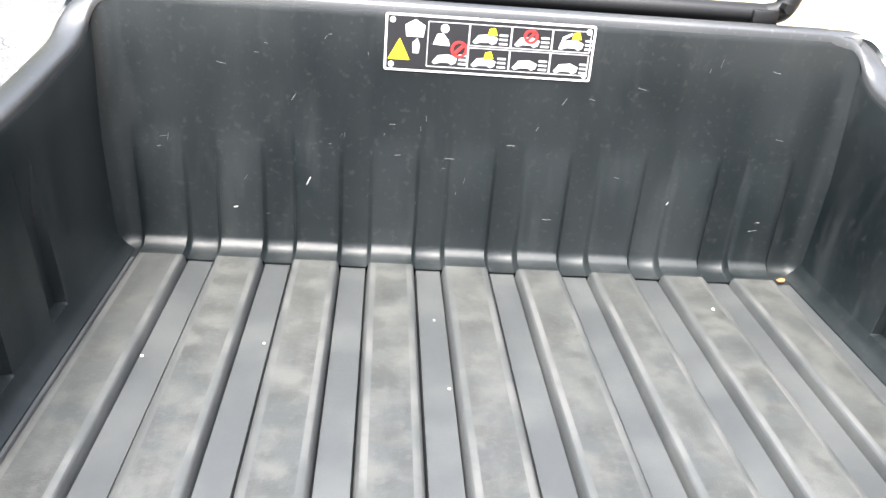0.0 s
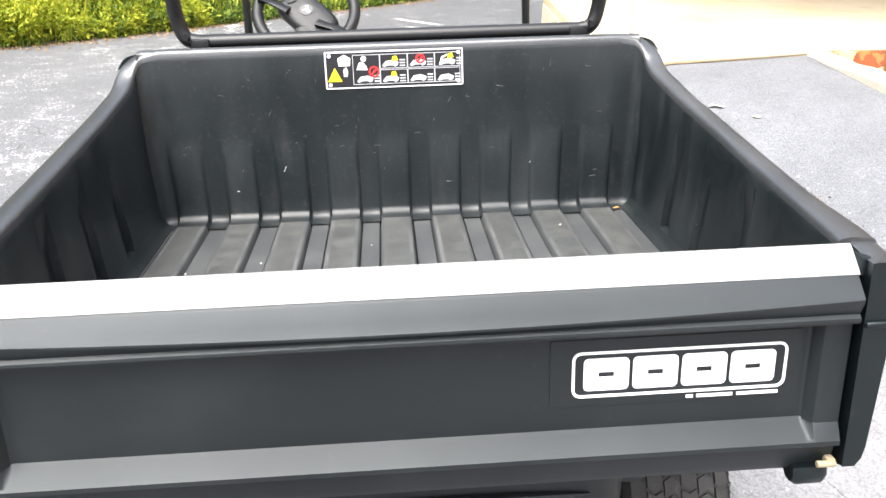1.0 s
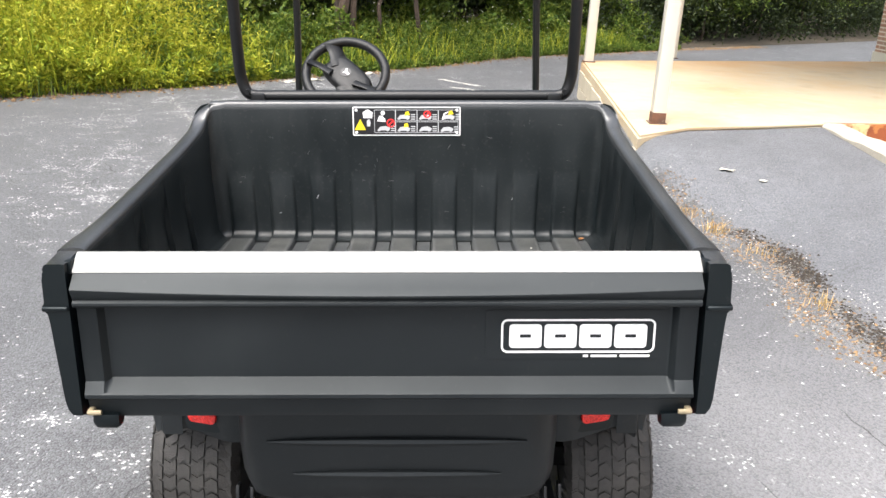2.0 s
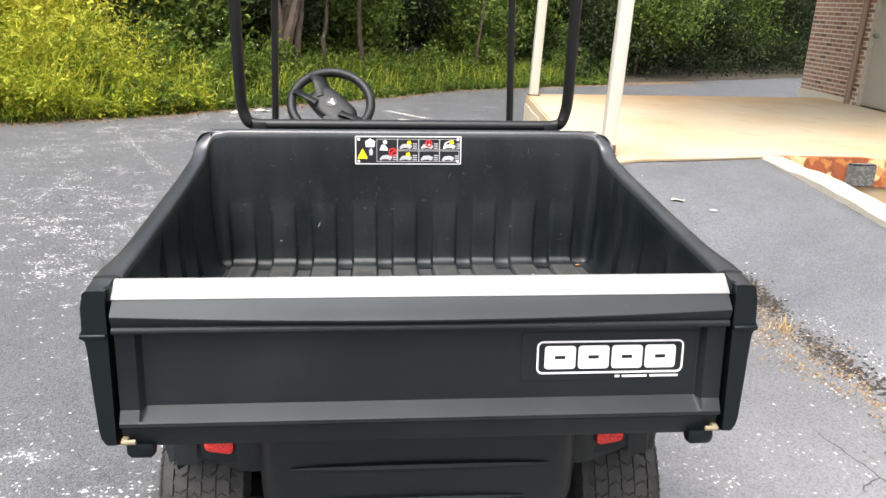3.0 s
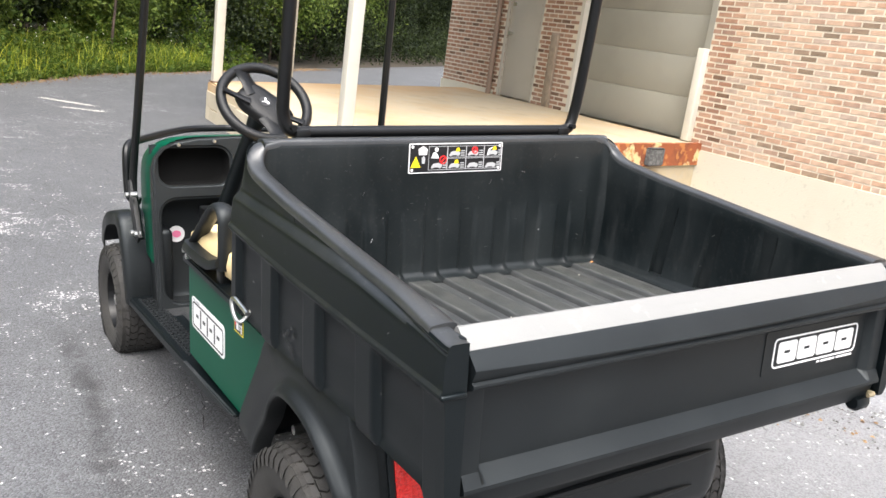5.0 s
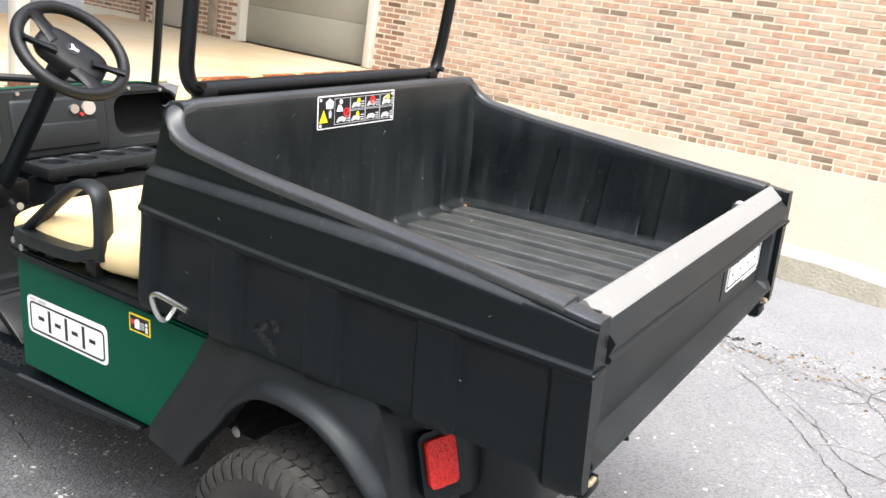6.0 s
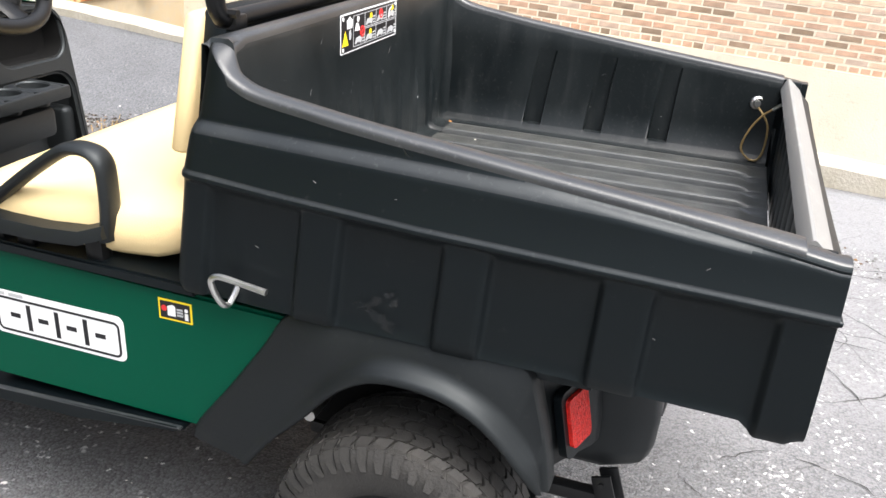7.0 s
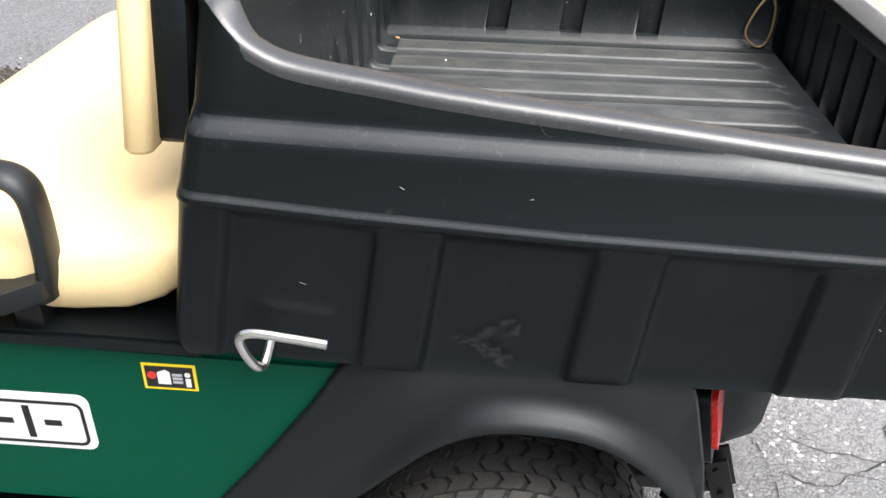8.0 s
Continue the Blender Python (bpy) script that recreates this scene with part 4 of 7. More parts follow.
flat("pictogram", [(0.1, 1.104), (0.103, 1.104), (0.108, 1.118), (0.118, 1.124), (0.118, 1.127), (0.105, 1.121)], on_sticker, "white_decal", sticker, 0.0009)

# eye bolt and cable loop on the bed's right wall
bm = bmesh.new()
ring = [(0.548 - 0.004 * math.cos(a * 0.5236), 0.097 + 0.014 * math.cos(a * 0.5236), 0.915 + 0.013 * math.sin(a * 0.5236)) for a in range(12)]
tube(bm, ring, 0.005, 8, True)
tube(bm, [(0.53, 0.097, 0.915), (0.556, 0.097, 0.915)], 0.008, 10)
part("eye_bolt", bm, "steel", cart, "bright steel eye bolt")
loop = smooth_line([(0.538, 0.096, 0.908), (0.528, 0.078, 0.890), (0.524, 0.062, 0.86), (0.524, 0.061, 0.805), (0.524, 0.072, 0.774), (0.524, 0.094, 0.774), (0.524, 0.116, 0.80), (0.522, 0.106, 0.845), (0.520, 0.084, 0.885), (0.512, 0.062, 0.908), (0.506, 0.042, 0.926)], 6)
cable = part("cable", tubed(loop, 0.0026, 6), "cable", cart, "thin tan tailgate cable hanging in a loop")
part("ferrule", tubed([(0.511, 0.060, 0.910), (0.506, 0.042, 0.926)], 0.0042, 8), "steel", cable, "bright crimped ferrule")

# ---- lower body ----
def smooth_rings(rings, steps=4):
    """More rings between the given ones, along smooth lines through their points."""
    lines = [smooth_line([r[k] for r in rings], steps) for k in range(len(rings[0]))]
    return [[l[i] for l in lines] for i in range(len(lines[0]))]


def rear_fender(s):
    """Black fender with a flared arch lip, open over the rear wheel."""
    bm = bmesh.new()
    def P(u, v, x):
        return (s * x, u, v)
    arch = [(0.372, 0.452), (0.388, 0.478), (0.412, 0.513), (0.446, 0.555), (0.485, 0.588), (0.535, 0.612), (0.60, 0.622), (0.66, 0.614), (0.71, 0.586), (0.75, 0.548), (0.80, 0.488), (0.86, 0.425), (0.90, 0.375), (0.925, 0.34)]
    top = [(0.346, 0.446), (0.357, 0.52), (0.376, 0.60), (0.402, 0.68), (0.45, 0.692), (0.52, 0.695), (0.60, 0.697), (0.68, 0.698), (0.74, 0.70), (0.825, 0.697), (0.885, 0.612), (0.965, 0.50), (1.03, 0.415), (1.05, 0.37)]
    xs_top = [0.555, 0.557, 0.558, 0.565, 0.574, 0.578, 0.578, 0.578, 0.578, 0.575, 0.575, 0.575, 0.572, 0.568]
    lip = [0.573, 0.586, 0.594, 0.601, 0.606, 0.609, 0.611, 0.609, 0.605, 0.60, 0.590, 0.584, 0.58, 0.575]
    rings = []
    for (u0, v0), (u1, v1), xt, xl in zip(arch, top, xs_top, lip):
        d = Vector((u1 - u0, v1 - v0))
        n = d.normalized()
        row = [P(u0, v0, xl - 0.05), P(u0, v0, xl - 0.007)]
        # the flare swells out over the wheel and dies away softly into the panel
        for k, lift in ((0.002, -0.002), (0.006, 0.0), (0.012, -0.0015), (0.018, -0.006)):
            row.append(P(u0 + n.x * k, v0 + n.y * k, xl + lift))
        for k, f in ((0.025, 0.55), (0.033, 0.22), (0.045, 0.05)):
            k = min(k, d.length * (0.5 + 5 * (k - 0.025)))
            row.append(P(u0 + n.x * k, v0 + n.y * k, xt + (xl - 0.005 - xt) * f))
        row += [P(u1 - n.x * 0.006, v1 - n.y * 0.006, xt), P(u1, v1, xt - 0.006), P(u1, v1, xt - 0.05)]
        rings.append(row)
    skin(bm, smooth_rings(rings))
    # rear face that carries the lamp
    f = [[(s * x, y, z) for x, y, z in row] for row in (
        [(0.30, 0.335, 0.70), (0.375, 0.325, 0.70), (0.40, 0.333, 0.70), (0.515, 0.418, 0.70), (0.545, 0.44, 0.69)],
        [(0.30, 0.315, 0.60), (0.375, 0.305, 0.60), (0.40, 0.313, 0.60), (0.515, 0.396, 0.60), (0.555, 0.39, 0.60)],
        [(0.30, 0.30, 0.50), (0.375, 0.29, 0.50), (0.40, 0.298, 0.50), (0.515, 0.38, 0.50), (0.557, 0.37, 0.53)],
        [(0.30, 0.30, 0.455), (0.375, 0.29, 0.455), (0.40, 0.298, 0.455), (0.515, 0.376, 0.45), (0.557, 0.365, 0.44)],
        [(0.30, 0.36, 0.44), (0.375, 0.35, 0.44), (0.40, 0.35, 0.44), (0.515, 0.40, 0.435), (0.555, 0.372, 0.42)])]
    skin(bm, f)
    ob = part("rear_fender", bm, "fender_plastic", cart, "matt black plastic rear fender with a flared arch", 50)
    # lamp: dark housing and red lens on the sloping rear face
    tilt = Matrix.Translation((s * 0.444, 0.342, 0.535)) @ Matrix.Rotation(radians(s * 17), 4, "Z") @ Matrix.Rotation(radians(-10), 4, "X")
    bm = bmesh.new()
    lean = lambda u, v: u + s * 0.09 * v  # the lamp leans with the fender's edge
    slab_of(bm, rounded(-0.048, 0.048, -0.068, 0.068, 0.018), lambda u, v, w: tilt @ Vector((lean(u, v), -w, v)), 0.016)
    bmesh.ops.bevel(bm, geom=[e for e in bm.edges if len(e.link_faces) == 2 and e.calc_face_angle() > 1.0], offset=0.004, segments=2, affect="EDGES")
    lamp = part("tail_lamp", bm, "black_plastic", ob, "tail lamp in a dark housing")
    bm = bmesh.new()
    outline = rounded(-0.035, 0.035, -0.047, 0.053, 0.012)
    slab_of(bm, outline, lambda u, v, w: tilt @ Vector((lean(u, v), -w - 0.014, v)), 0.010)
    bmesh.ops.bevel(bm, geom=[e for e in bm.edges if len(e.link_faces) == 2 and e.calc_face_angle() > 1.0], offset=0.003, segments=2, affect="EDGES")
    part("red_lens", bm, "red_lens", lamp, "red tail lamp lens")
    return ob


for s in (-1, 1):
    rear_fender(s)

# rounded rear cover between the wheels
bm = bmesh.new()
rings = []
for z, y0, w in ((0.66, 0.21, 0.352), (0.56, 0.195, 0.352), (0.48, 0.185, 0.350), (0.41, 0.188, 0.346), (0.378, 0.196, 0.340), (0.360, 0.212, 0.328), (0.354, 0.24, 0.31)):
    ring = []
    for i in range(25):
        x = -w + 2 * w * i / 24
        e = max(0.0, (abs(x) - (w - 0.07)) / 0.07)
        ring.append((x, y0 + 0.07 * (1 - math.sqrt(max(0, 1 - e * e))), z))
    rings.append([(-w, 0.34, z)] + ring + [(w, 0.34, z)])
skin(bm, rings)
rear_cover = part("rear_cover", bm, "fender_plastic", cart, "matt black rear cover with two pressed creases", 50)
for z, w in ((0.514, 0.278), (0.437, 0.224)):
    bm = bmesh.new()
    pts = [(-w + 2 * w * i / 12, 0.186, z) for i in range(13)]
    tube(bm, pts, [0.002 + 0.009 * math.sin(math.pi * i / 12) ** 0.5 for i in range(13)], 8)
    part("crease", bm, "fender_plastic", rear_cover)

# hitch bracket and frame under the rear
bm = bmesh.new()
for s in (-1, 1):
    box(bm, s * 0.36, s * 0.33, 0.262, 0.9, 0.284, 0.312, 0.004)
    lean_plate = Matrix.Translation((s * 0.352, 0.262, 0.318)) @ Matrix.Rotation(radians(-18), 4, "X")
    box(bm, -0.004, 0.004, -0.019, 0.019, -0.045, 0.045, 0.002, m=Matrix.Translation((s * 0.012, 0, 0)) @ lean_plate)
    box(bm, -0.004, 0.004, -0.019, 0.019, -0.045, 0.045, 0.002, m=Matrix.Translation((-s * 0.022, -0.01, 0)) @ lean_plate)
    for k in (-0.027, 0.027):
        tube(bm, [lean_plate @ Vector((s * 0.012, 0.002, k)), lean_plate @ Vector((s * 0.021, 0.002, k))], 0.006, 8)
box(bm, -0.46, 0.46, 0.58, 0.63, 0.22, 0.28, 0.01)
part("chassis_frame", bm, "black_metal", cart, "black steel frame and hitch bracket")
bm = bmesh.new()
box(bm, -0.54, 0.54, 0.30, 0.98, 0.655, 0.68, 0.004)
part("underbody", bm, "black_plastic", cart)

# wheel wells
for s in (-1, 1):
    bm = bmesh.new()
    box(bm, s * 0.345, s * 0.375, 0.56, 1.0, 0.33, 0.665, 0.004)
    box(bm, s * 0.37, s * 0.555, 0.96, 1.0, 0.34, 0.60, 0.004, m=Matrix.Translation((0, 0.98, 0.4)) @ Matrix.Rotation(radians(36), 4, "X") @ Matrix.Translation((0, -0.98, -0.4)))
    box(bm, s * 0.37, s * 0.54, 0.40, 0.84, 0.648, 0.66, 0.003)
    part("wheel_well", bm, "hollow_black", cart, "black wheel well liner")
    part("shock_bolt", tubed([(s * 0.38, 0.83, 0.435), (s * 0.50, 0.83, 0.435), (s * 0.50, 0.83, 0.435)], 0.013, 10), "steel", cart, "bright shock absorber bolt")

# green side panels, sills and top trim
def body_side(s):
    bm = bmesh.new()
    slab_of(bm, [(1.551, 0.388), (1.549, 0.692), (0.815, 0.674), (1.022, 0.388)], lambda u, v, w: (s * (0.50 + w), u, v), 0.059)
    bmesh.ops.bevel(bm, geom=[e for e in bm.edges if abs(e.verts[0].co.x) > 0.55 and abs(e.verts[1].co.x) > 0.55], offset=0.006, segments=2, affect="EDGES")
    panel = part("body_panel", bm, "green_paint", cart, "glossy dark green side panel with a white decal")
    def on_side(u, v, w):
        return (s * (0.559 + w), u, v + 0.004)
    bm = bmesh.new()
    slab_of(bm, rounded(1.192, 1.512, 0.492, 0.592, 0.016), on_side, 0.001)
    decal = part("side_decal", bm, "white_decal", panel, "white plain-shape side decal outlined in black")
    def on_decal(u, v, w):
        return on_side(u, v, w + 0.001)
    bm = bmesh.new()
    rounded_frame(bm, 1.202, 1.502, 0.499, 0.578, 0.014, 0.005, on_decal, 0.0008)
    part("decal_outline", bm, "black_decal", decal)
    # black gaps between the plain white blocks
    bm = bmesh.new()
    for k in range(1, 4):
        u = 1.215 + 0.274 * k / 4
        slab_of(bm, [(u - 0.005, 0.51), (u + 0.005, 0.51), (u + 0.005, 0.568), (u - 0.005, 0.568)], on_decal, 0.0008)
    for k in range(4):
        u = 1.215 + 0.274 * (k + 0.5) / 4
        slab_of(bm, [(u - 0.012, 0.534), (u + 0.012, 0.534), (u + 0.012, 0.544), (u - 0.012, 0.544)], on_decal, 0.0008)
    part("decal_gap", bm, "black_decal", decal)
    bm = bmesh.new()
    for a, b in ((1.475, 1.497), (1.43, 1.465)):
        slab_of(bm, [(a, 0.581), (b, 0.581), (b, 0.588), (a, 0.588)], on_decal, 0.0006)
    part("text_bar", bm, "grey_decal", decal)
    bm = bmesh.new()
    slab_of(bm, [(1.035, 0.613), (1.107, 0.613), (1.107, 0.656), (1.035, 0.656)], on_side, 0.001)
    warn = part("caution_sticker", bm, "yellow_decal", panel, "small yellow-edged caution sticker")
    bm = bmesh.new()
    slab_of(bm, [(1.039, 0.617), (1.103, 0.617), (1.103, 0.652), (1.039, 0.652)], on_decal, 0.0006)
    part("sticker_ground", bm, "black_decal", warn)
    def on_warn(u, v, w):
        return on_side(u, v, w + 0.0016)
    flat("pictogram", [(1.070, 0.623), (1.087, 0.623), (1.087, 0.642), (1.076, 0.647), (1.070, 0.643)], on_warn, "white_decal", warn)
    for k in range(3):
        flat("text_bar", bar_of(1.054, 0.625 + 0.006 * k, 0.013, 0.004), on_warn, "grey_decal", warn)
    flat("pictogram", bar_of(1.043, 0.62, 0.007, 0.014), on_warn, "white_decal", warn)
    flat("pictogram", disc_of(1.0465, 0.64, 0.004), on_warn, "white_decal", warn)
    flat("pictogram", disc_of(1.0945, 0.637, 0.0062), on_warn, "red_decal", warn)
    bm = bmesh.new()
    slab_of(bm, [(1.015, 0.684), (1.558, 0.692), (1.558, 0.716), (1.015, 0.708)], lambda u, v, w: (s * (0.30 + w), u, v), 0.275)
    bmesh.ops.bevel(bm, geom=bm.edges[:], offset=0.005, segments=2, affect="EDGES")
    part("top_trim", bm, "black_plastic", cart, "black trim along the seat base")
    bm = bmesh.new()
    slab_of(bm, [(2.36, 0.30), (2.36, 0.335), (1.58, 0.36), (1.08, 0.386), (1.06, 0.386), (1.08, 0.37), (1.32, 0.342)], lambda u, v, w: (s * (0.44 + w), u, v), 0.136)
    bmesh.ops.bevel(bm, geom=bm.edges[:], offset=0.008, segments=2, affect="EDGES")
    sill = part("sill", bm, "black_plastic", cart, "black sill with a tread strip")
    # raised anti-slip pattern: slanted lumps in four rows
    bm = bmesh.new()
    for k in range(44):
        for row in range(4):
            y, x = 1.60 + 0.0162 * k + 0.008 * (row % 2), 0.492 + 0.0165 * row
            z = 0.3595 - 0.032 * (y - 1.58)
            tilt = Matrix.Translation((s * x, y, z)) @ Matrix.Rotation(radians(38 if (row + k) % 2 else -38), 4, "Z")
            box(bm, -0.0085, 0.0085, -0.0035, 0.0035, -0.003, 0.0045, 0, m=tilt)
    strip = part("tread_strip", bm, "dash_plastic", sill, "raised anti-slip tread pattern")
    strip["kind"] = "stuff"
    bm = bmesh.new()
    skin(bm, [[(s * 0.568, y, z), (s * 0.577, y, z), (s * 0.577, y, z + 0.002), (s * 0.568, y, z + 0.004)] for y, z in ((1.07, 0.3835), (1.3, 0.372), (1.56, 0.3595))], True, True)
    part("worn_edge", bm, "rim_plastic", sill, "scuffed pale edge under the green panel")
    # bent steel bed handle
    if s < 0:
        hook = smooth_line([(-0.613, 0.847, 0.750), (-0.613, 0.891, 0.756), (-0.615, 0.934, 0.762), (-0.617, 0.950, 0.754), (-0.617, 0.945, 0.732), (-0.612, 0.935, 0.710), (-0.601, 0.930, 0.703), (-0.589, 0.927, 0.713), (-0.572, 0.921, 0.740)], 6)
        part("bed_handle", tubed(hook, 0.0058, 8), "steel", cart, "bent bright steel bed release handle")
    return panel


for s in (-1, 1):
    body_side(s)
bm = bmesh.new()
box(bm, -0.50, 0.50, 0.98, 1.54, 0.35, 0.70, 0.01)
part("seat_base", bm, "black_plastic", cart, "black seat pedestal")


# ---- wheels ----
def wheel(x, y, s, R, W, lugs):
    hub = new("wheel")
    hub.parent = cart
    hub.location = (x, y, R)
    tagged(hub, "black knobbly-tyred wheel with a dark rim")
    half = W / 2
    prof = [(R * 0.52, -half * 0.82), (R * 0.60, -half * 0.98), (R * 0.78, -half * 1.03), (R * 0.89, -half * 1.02), (R * 0.95, -half * 0.93), (R * 0.965, 0), (R * 0.95, half * 0.93), (R * 0.89, half * 1.02), (R * 0.78, half * 1.05), (R * 0.60, half * 0.98), (R * 0.52, half * 0.82)]
    bm = bmesh.new()
    rings = [[(w, r * math.cos(2 * math.pi * k / 48), r * math.sin(2 * math.pi * k / 48)) for r, w in prof] for k in range(49)]
    skin(bm, rings)
    bmesh.ops.remove_doubles(bm, verts=bm.verts, dist=1e-5)
    tyre = part("tyre", bm, "rubber", hub, "black turf tyre with chunky tread")
    # tread blocks
    bm = bmesh.new()
    n = lugs
    for k in range(n):
        for row in range(6):
            a0 = 2 * math.pi * (k + 0.5 * (row % 2)) / n
            w0 = -half * 0.97 + row * W * 0.97 / 6 + 0.002
            w1 = w0 + W * 0.97 / 6 - 0.004
            da = 2 * math.pi / n * 0.40
            v = []
            wm, skew = (w0 + w1) / 2, da * (0.55 if row % 2 else -0.55)
            outline = [(w0, a0 - da), (wm, a0 - da + skew), (w1, a0 - da), (w1, a0 + da), (wm, a0 + da + skew), (w0, a0 + da)]
            for rr in (R * 0.955, R * 0.985):
                v.append([bm.verts.new((w, (rr - (0.01 if abs(w) > half * 0.8 and rr > R * 0.97 else 0)) * math.cos(a), (rr - (0.01 if abs(w) > half * 0.8 and rr > R * 0.97 else 0)) * math.sin(a))) for w, a in outline])
            bm.faces.new(v[1])
            for i in range(6):
                j = (i + 1) % 6
                bm.faces.new((v[0][i], v[0][j], v[1][j], v[1][i]))
    # shoulder ticks
    for k in range(n):
        for side in (-1, 1):
            a0 = 2 * math.pi * (k + (0.25 if side > 0 else 0)) / n
            da = 2 * math.pi / n * 0.30
            v = [bm.verts.new((side * half * w, r * math.cos(a0 + q * da), r * math.sin(a0 + q * da))) for w, r, q in ((0.93, R * 0.965, -1), (0.93, R * 0.965, 1), (1.04, R * 0.90, 1), (1.075, R * 0.80, 0.7), (1.075, R * 0.80, -0.7), (1.04, R * 0.90, -1))]
            bm.faces.new(v)
    t = part("tread", bm, "rubber", tyre, "", 20)
    t["kind"] = "stuff"
    bm = bmesh.new()
    r2 = R * 0.53
    rp = [(r2, half * 0.8), (r2 * 0.94, half * 0.82), (r2 * 0.9, half * 0.55), (r2 * 0.55, half * 0.42), (r2 * 0.3, half * 0.5), (0.002, half * 0.5)]
    rings = [[(s * w, r * math.cos(2 * math.pi * k / 32), r * math.sin(2 * math.pi * k / 32)) for r, w in rp] for k in range(33)]
    skin(bm, rings)
    rings = [[(-s * half * 0.8, r * math.cos(2 * math.pi * k / 32), r * math.sin(2 * math.pi * k / 32)) for r in (r2, 0.002)] for k in range(33)]
    skin(bm, rings)
    rim = part("rim", bm, "black_metal", hub, "dark steel rim")
    for k in range(4):
        a = math.pi / 4 + k * math.pi / 2
        part("wheel_nut", tubed([(s * half * 0.45, 0.045 * math.cos(a), 0.045 * math.sin(a)), (s * half * 0.62, 0.045 * math.cos(a), 0.045 * math.sin(a))], 0.009, 6), "steel", rim)
    part("hub_cap", tubed([(s * half * 0.45, 0, 0), (s * half * 0.75, 0, 0)], 0.022, 10), "steel", rim)
    return hub


for s in (-1, 1):
    wheel(s * 0.51, 0.618, s, 0.248, 0.205, 42)
    wheel(s * 0.50, 2.64, s, 0.243, 0.20, 40)


# ---- marks and litter on the cart ----
def patch(name, outline, place, mat, parent, label=""):
    bm = bmesh.new()
    slab_of(bm, outline, place, 0.0006)
    return part(name, bm, mat, parent, label)


def on_left(u, v, w):
    return (-0.5835 - (v - 0.70) * 0.05 - w, u, v)


rng_m = random.Random(21)
for u, v, a, b, turn in ((0.672, 0.757, 0.034, 0.010, -0.35), (0.633, 0.772, 0.017, 0.013, 0.9), (0.645, 0.727, 0.03, 0.013, 0.5), (0.66, 0.742, 0.02, 0.006, 0.1)):
    pts = []
    for k in range(16):
        q = k * math.pi / 8
        r = rng_m.uniform(0.65, 1.15)
        p, q = a * r * math.cos(q), b * r * math.sin(q)
        pts.append((u + p * math.cos(turn) - q * math.sin(turn), v + p * math.sin(turn) + q * math.cos(turn)))
    patch("scuff_mark", pts, on_left, "scuff", left_wall, "pale rubbed scuff")
part("scratch", tubed(smooth_line([(-0.5935, 0.62, 1.032), (-0.5938, 0.613, 1.021), (-0.5938, 0.605, 1.019), (-0.5936, 0.595, 1.026)], 4), 0.0008, 5), "scuff", left_wall)
for u, v, a, n in ((-0.252, 0.882, 65, 0.013), (0.3, 0.875, 60, 0.005), (-0.36, 0.835, 10, 0.006)):
    c, sn = math.cos(radians(a)) * n / 2, math.sin(radians(a)) * n / 2
    part("scratch", tubed([(u - c, 0.9245, v - sn), (u + c, 0.9245, v + sn)], 0.0007, 5), "grey_decal", front_wall)
# fine scratches and nicks on the bulkhead and the bed's sides
rng_k = random.Random(5)
for _ in range(48):
    u, v = rng_k.uniform(-0.49, 0.49), rng_k.uniform(0.80, 1.10)
    if -0.17 < u < 0.17 and v > 1.04:
        continue
    a, n = rng_k.choice((0, 8, -12, 80, 95, 60)), rng_k.uniform(0.003, 0.014)
    c, sn = math.cos(radians(a)) * n / 2, math.sin(radians(a)) * n / 2
    y = 0.934 if v > 0.95 else 0.934 - 0.009 * rib_lift(u)
    part("scratch", tubed([(u - c, y, v - sn), (u, y, v + rng_k.uniform(-0.0006, 0.0006)), (u + c, y, v + sn)], rng_k.uniform(0.0002, 0.0004), 4), "scratch_grey", front_wall)
for _ in range(16):
    u, v = rng_k.uniform(0.1, 0.85), rng_k.uniform(0.81, 0.96)
    n = rng_k.uniform(0.003, 0.012)
    part("scratch", tubed([(0.5405 + (v - 0.79) * 0.07, u, v), (0.5405 + (v - 0.79) * 0.07, u + n * rng_k.uniform(-1, 1), v + n * rng_k.uniform(-0.5, 1))], 0.0005, 4), "scratch_grey", right_wall)
for u, v in ((0.42, 0.925), (0.62, 0.955), (0.30, 0.87), (0.76, 0.962), (0.16, 0.935), (0.51, 0.83), (0.22, 0.80), (0.88, 0.82)):
    n = rng_k.uniform(0.004, 0.010)
    x = -0.6105 if v > 0.925 else -0.5885
    part("scratch", tubed([(x, u, v), (x, u + n * rng_k.uniform(-1, 1), v + n * rng_k.uniform(-0.6, 0.6))], 0.0006, 4), "scratch_grey", left_wall)
bit = new("leaf_scrap")
bit.matrix_world = SIT @ pose(0.482, 0.903, FLOOR_Z + 0.003, 0, 0, 20)
tagged(bit, "tiny orange leaf scrap lying on the bed floor", "leaf scrap")
bm = bmesh.new()
slab_of(bm, [(-0.007, -0.004), (0.003, -0.006), (0.009, -0.001), (0.006, 0.004), (-0.001, 0.003), (-0.006, 0.002)], lambda u, v, w: (u, v, w), 0.002)
part("leaf_bit", bm, "leaf_bit", bit)
rng_s = random.Random(11)
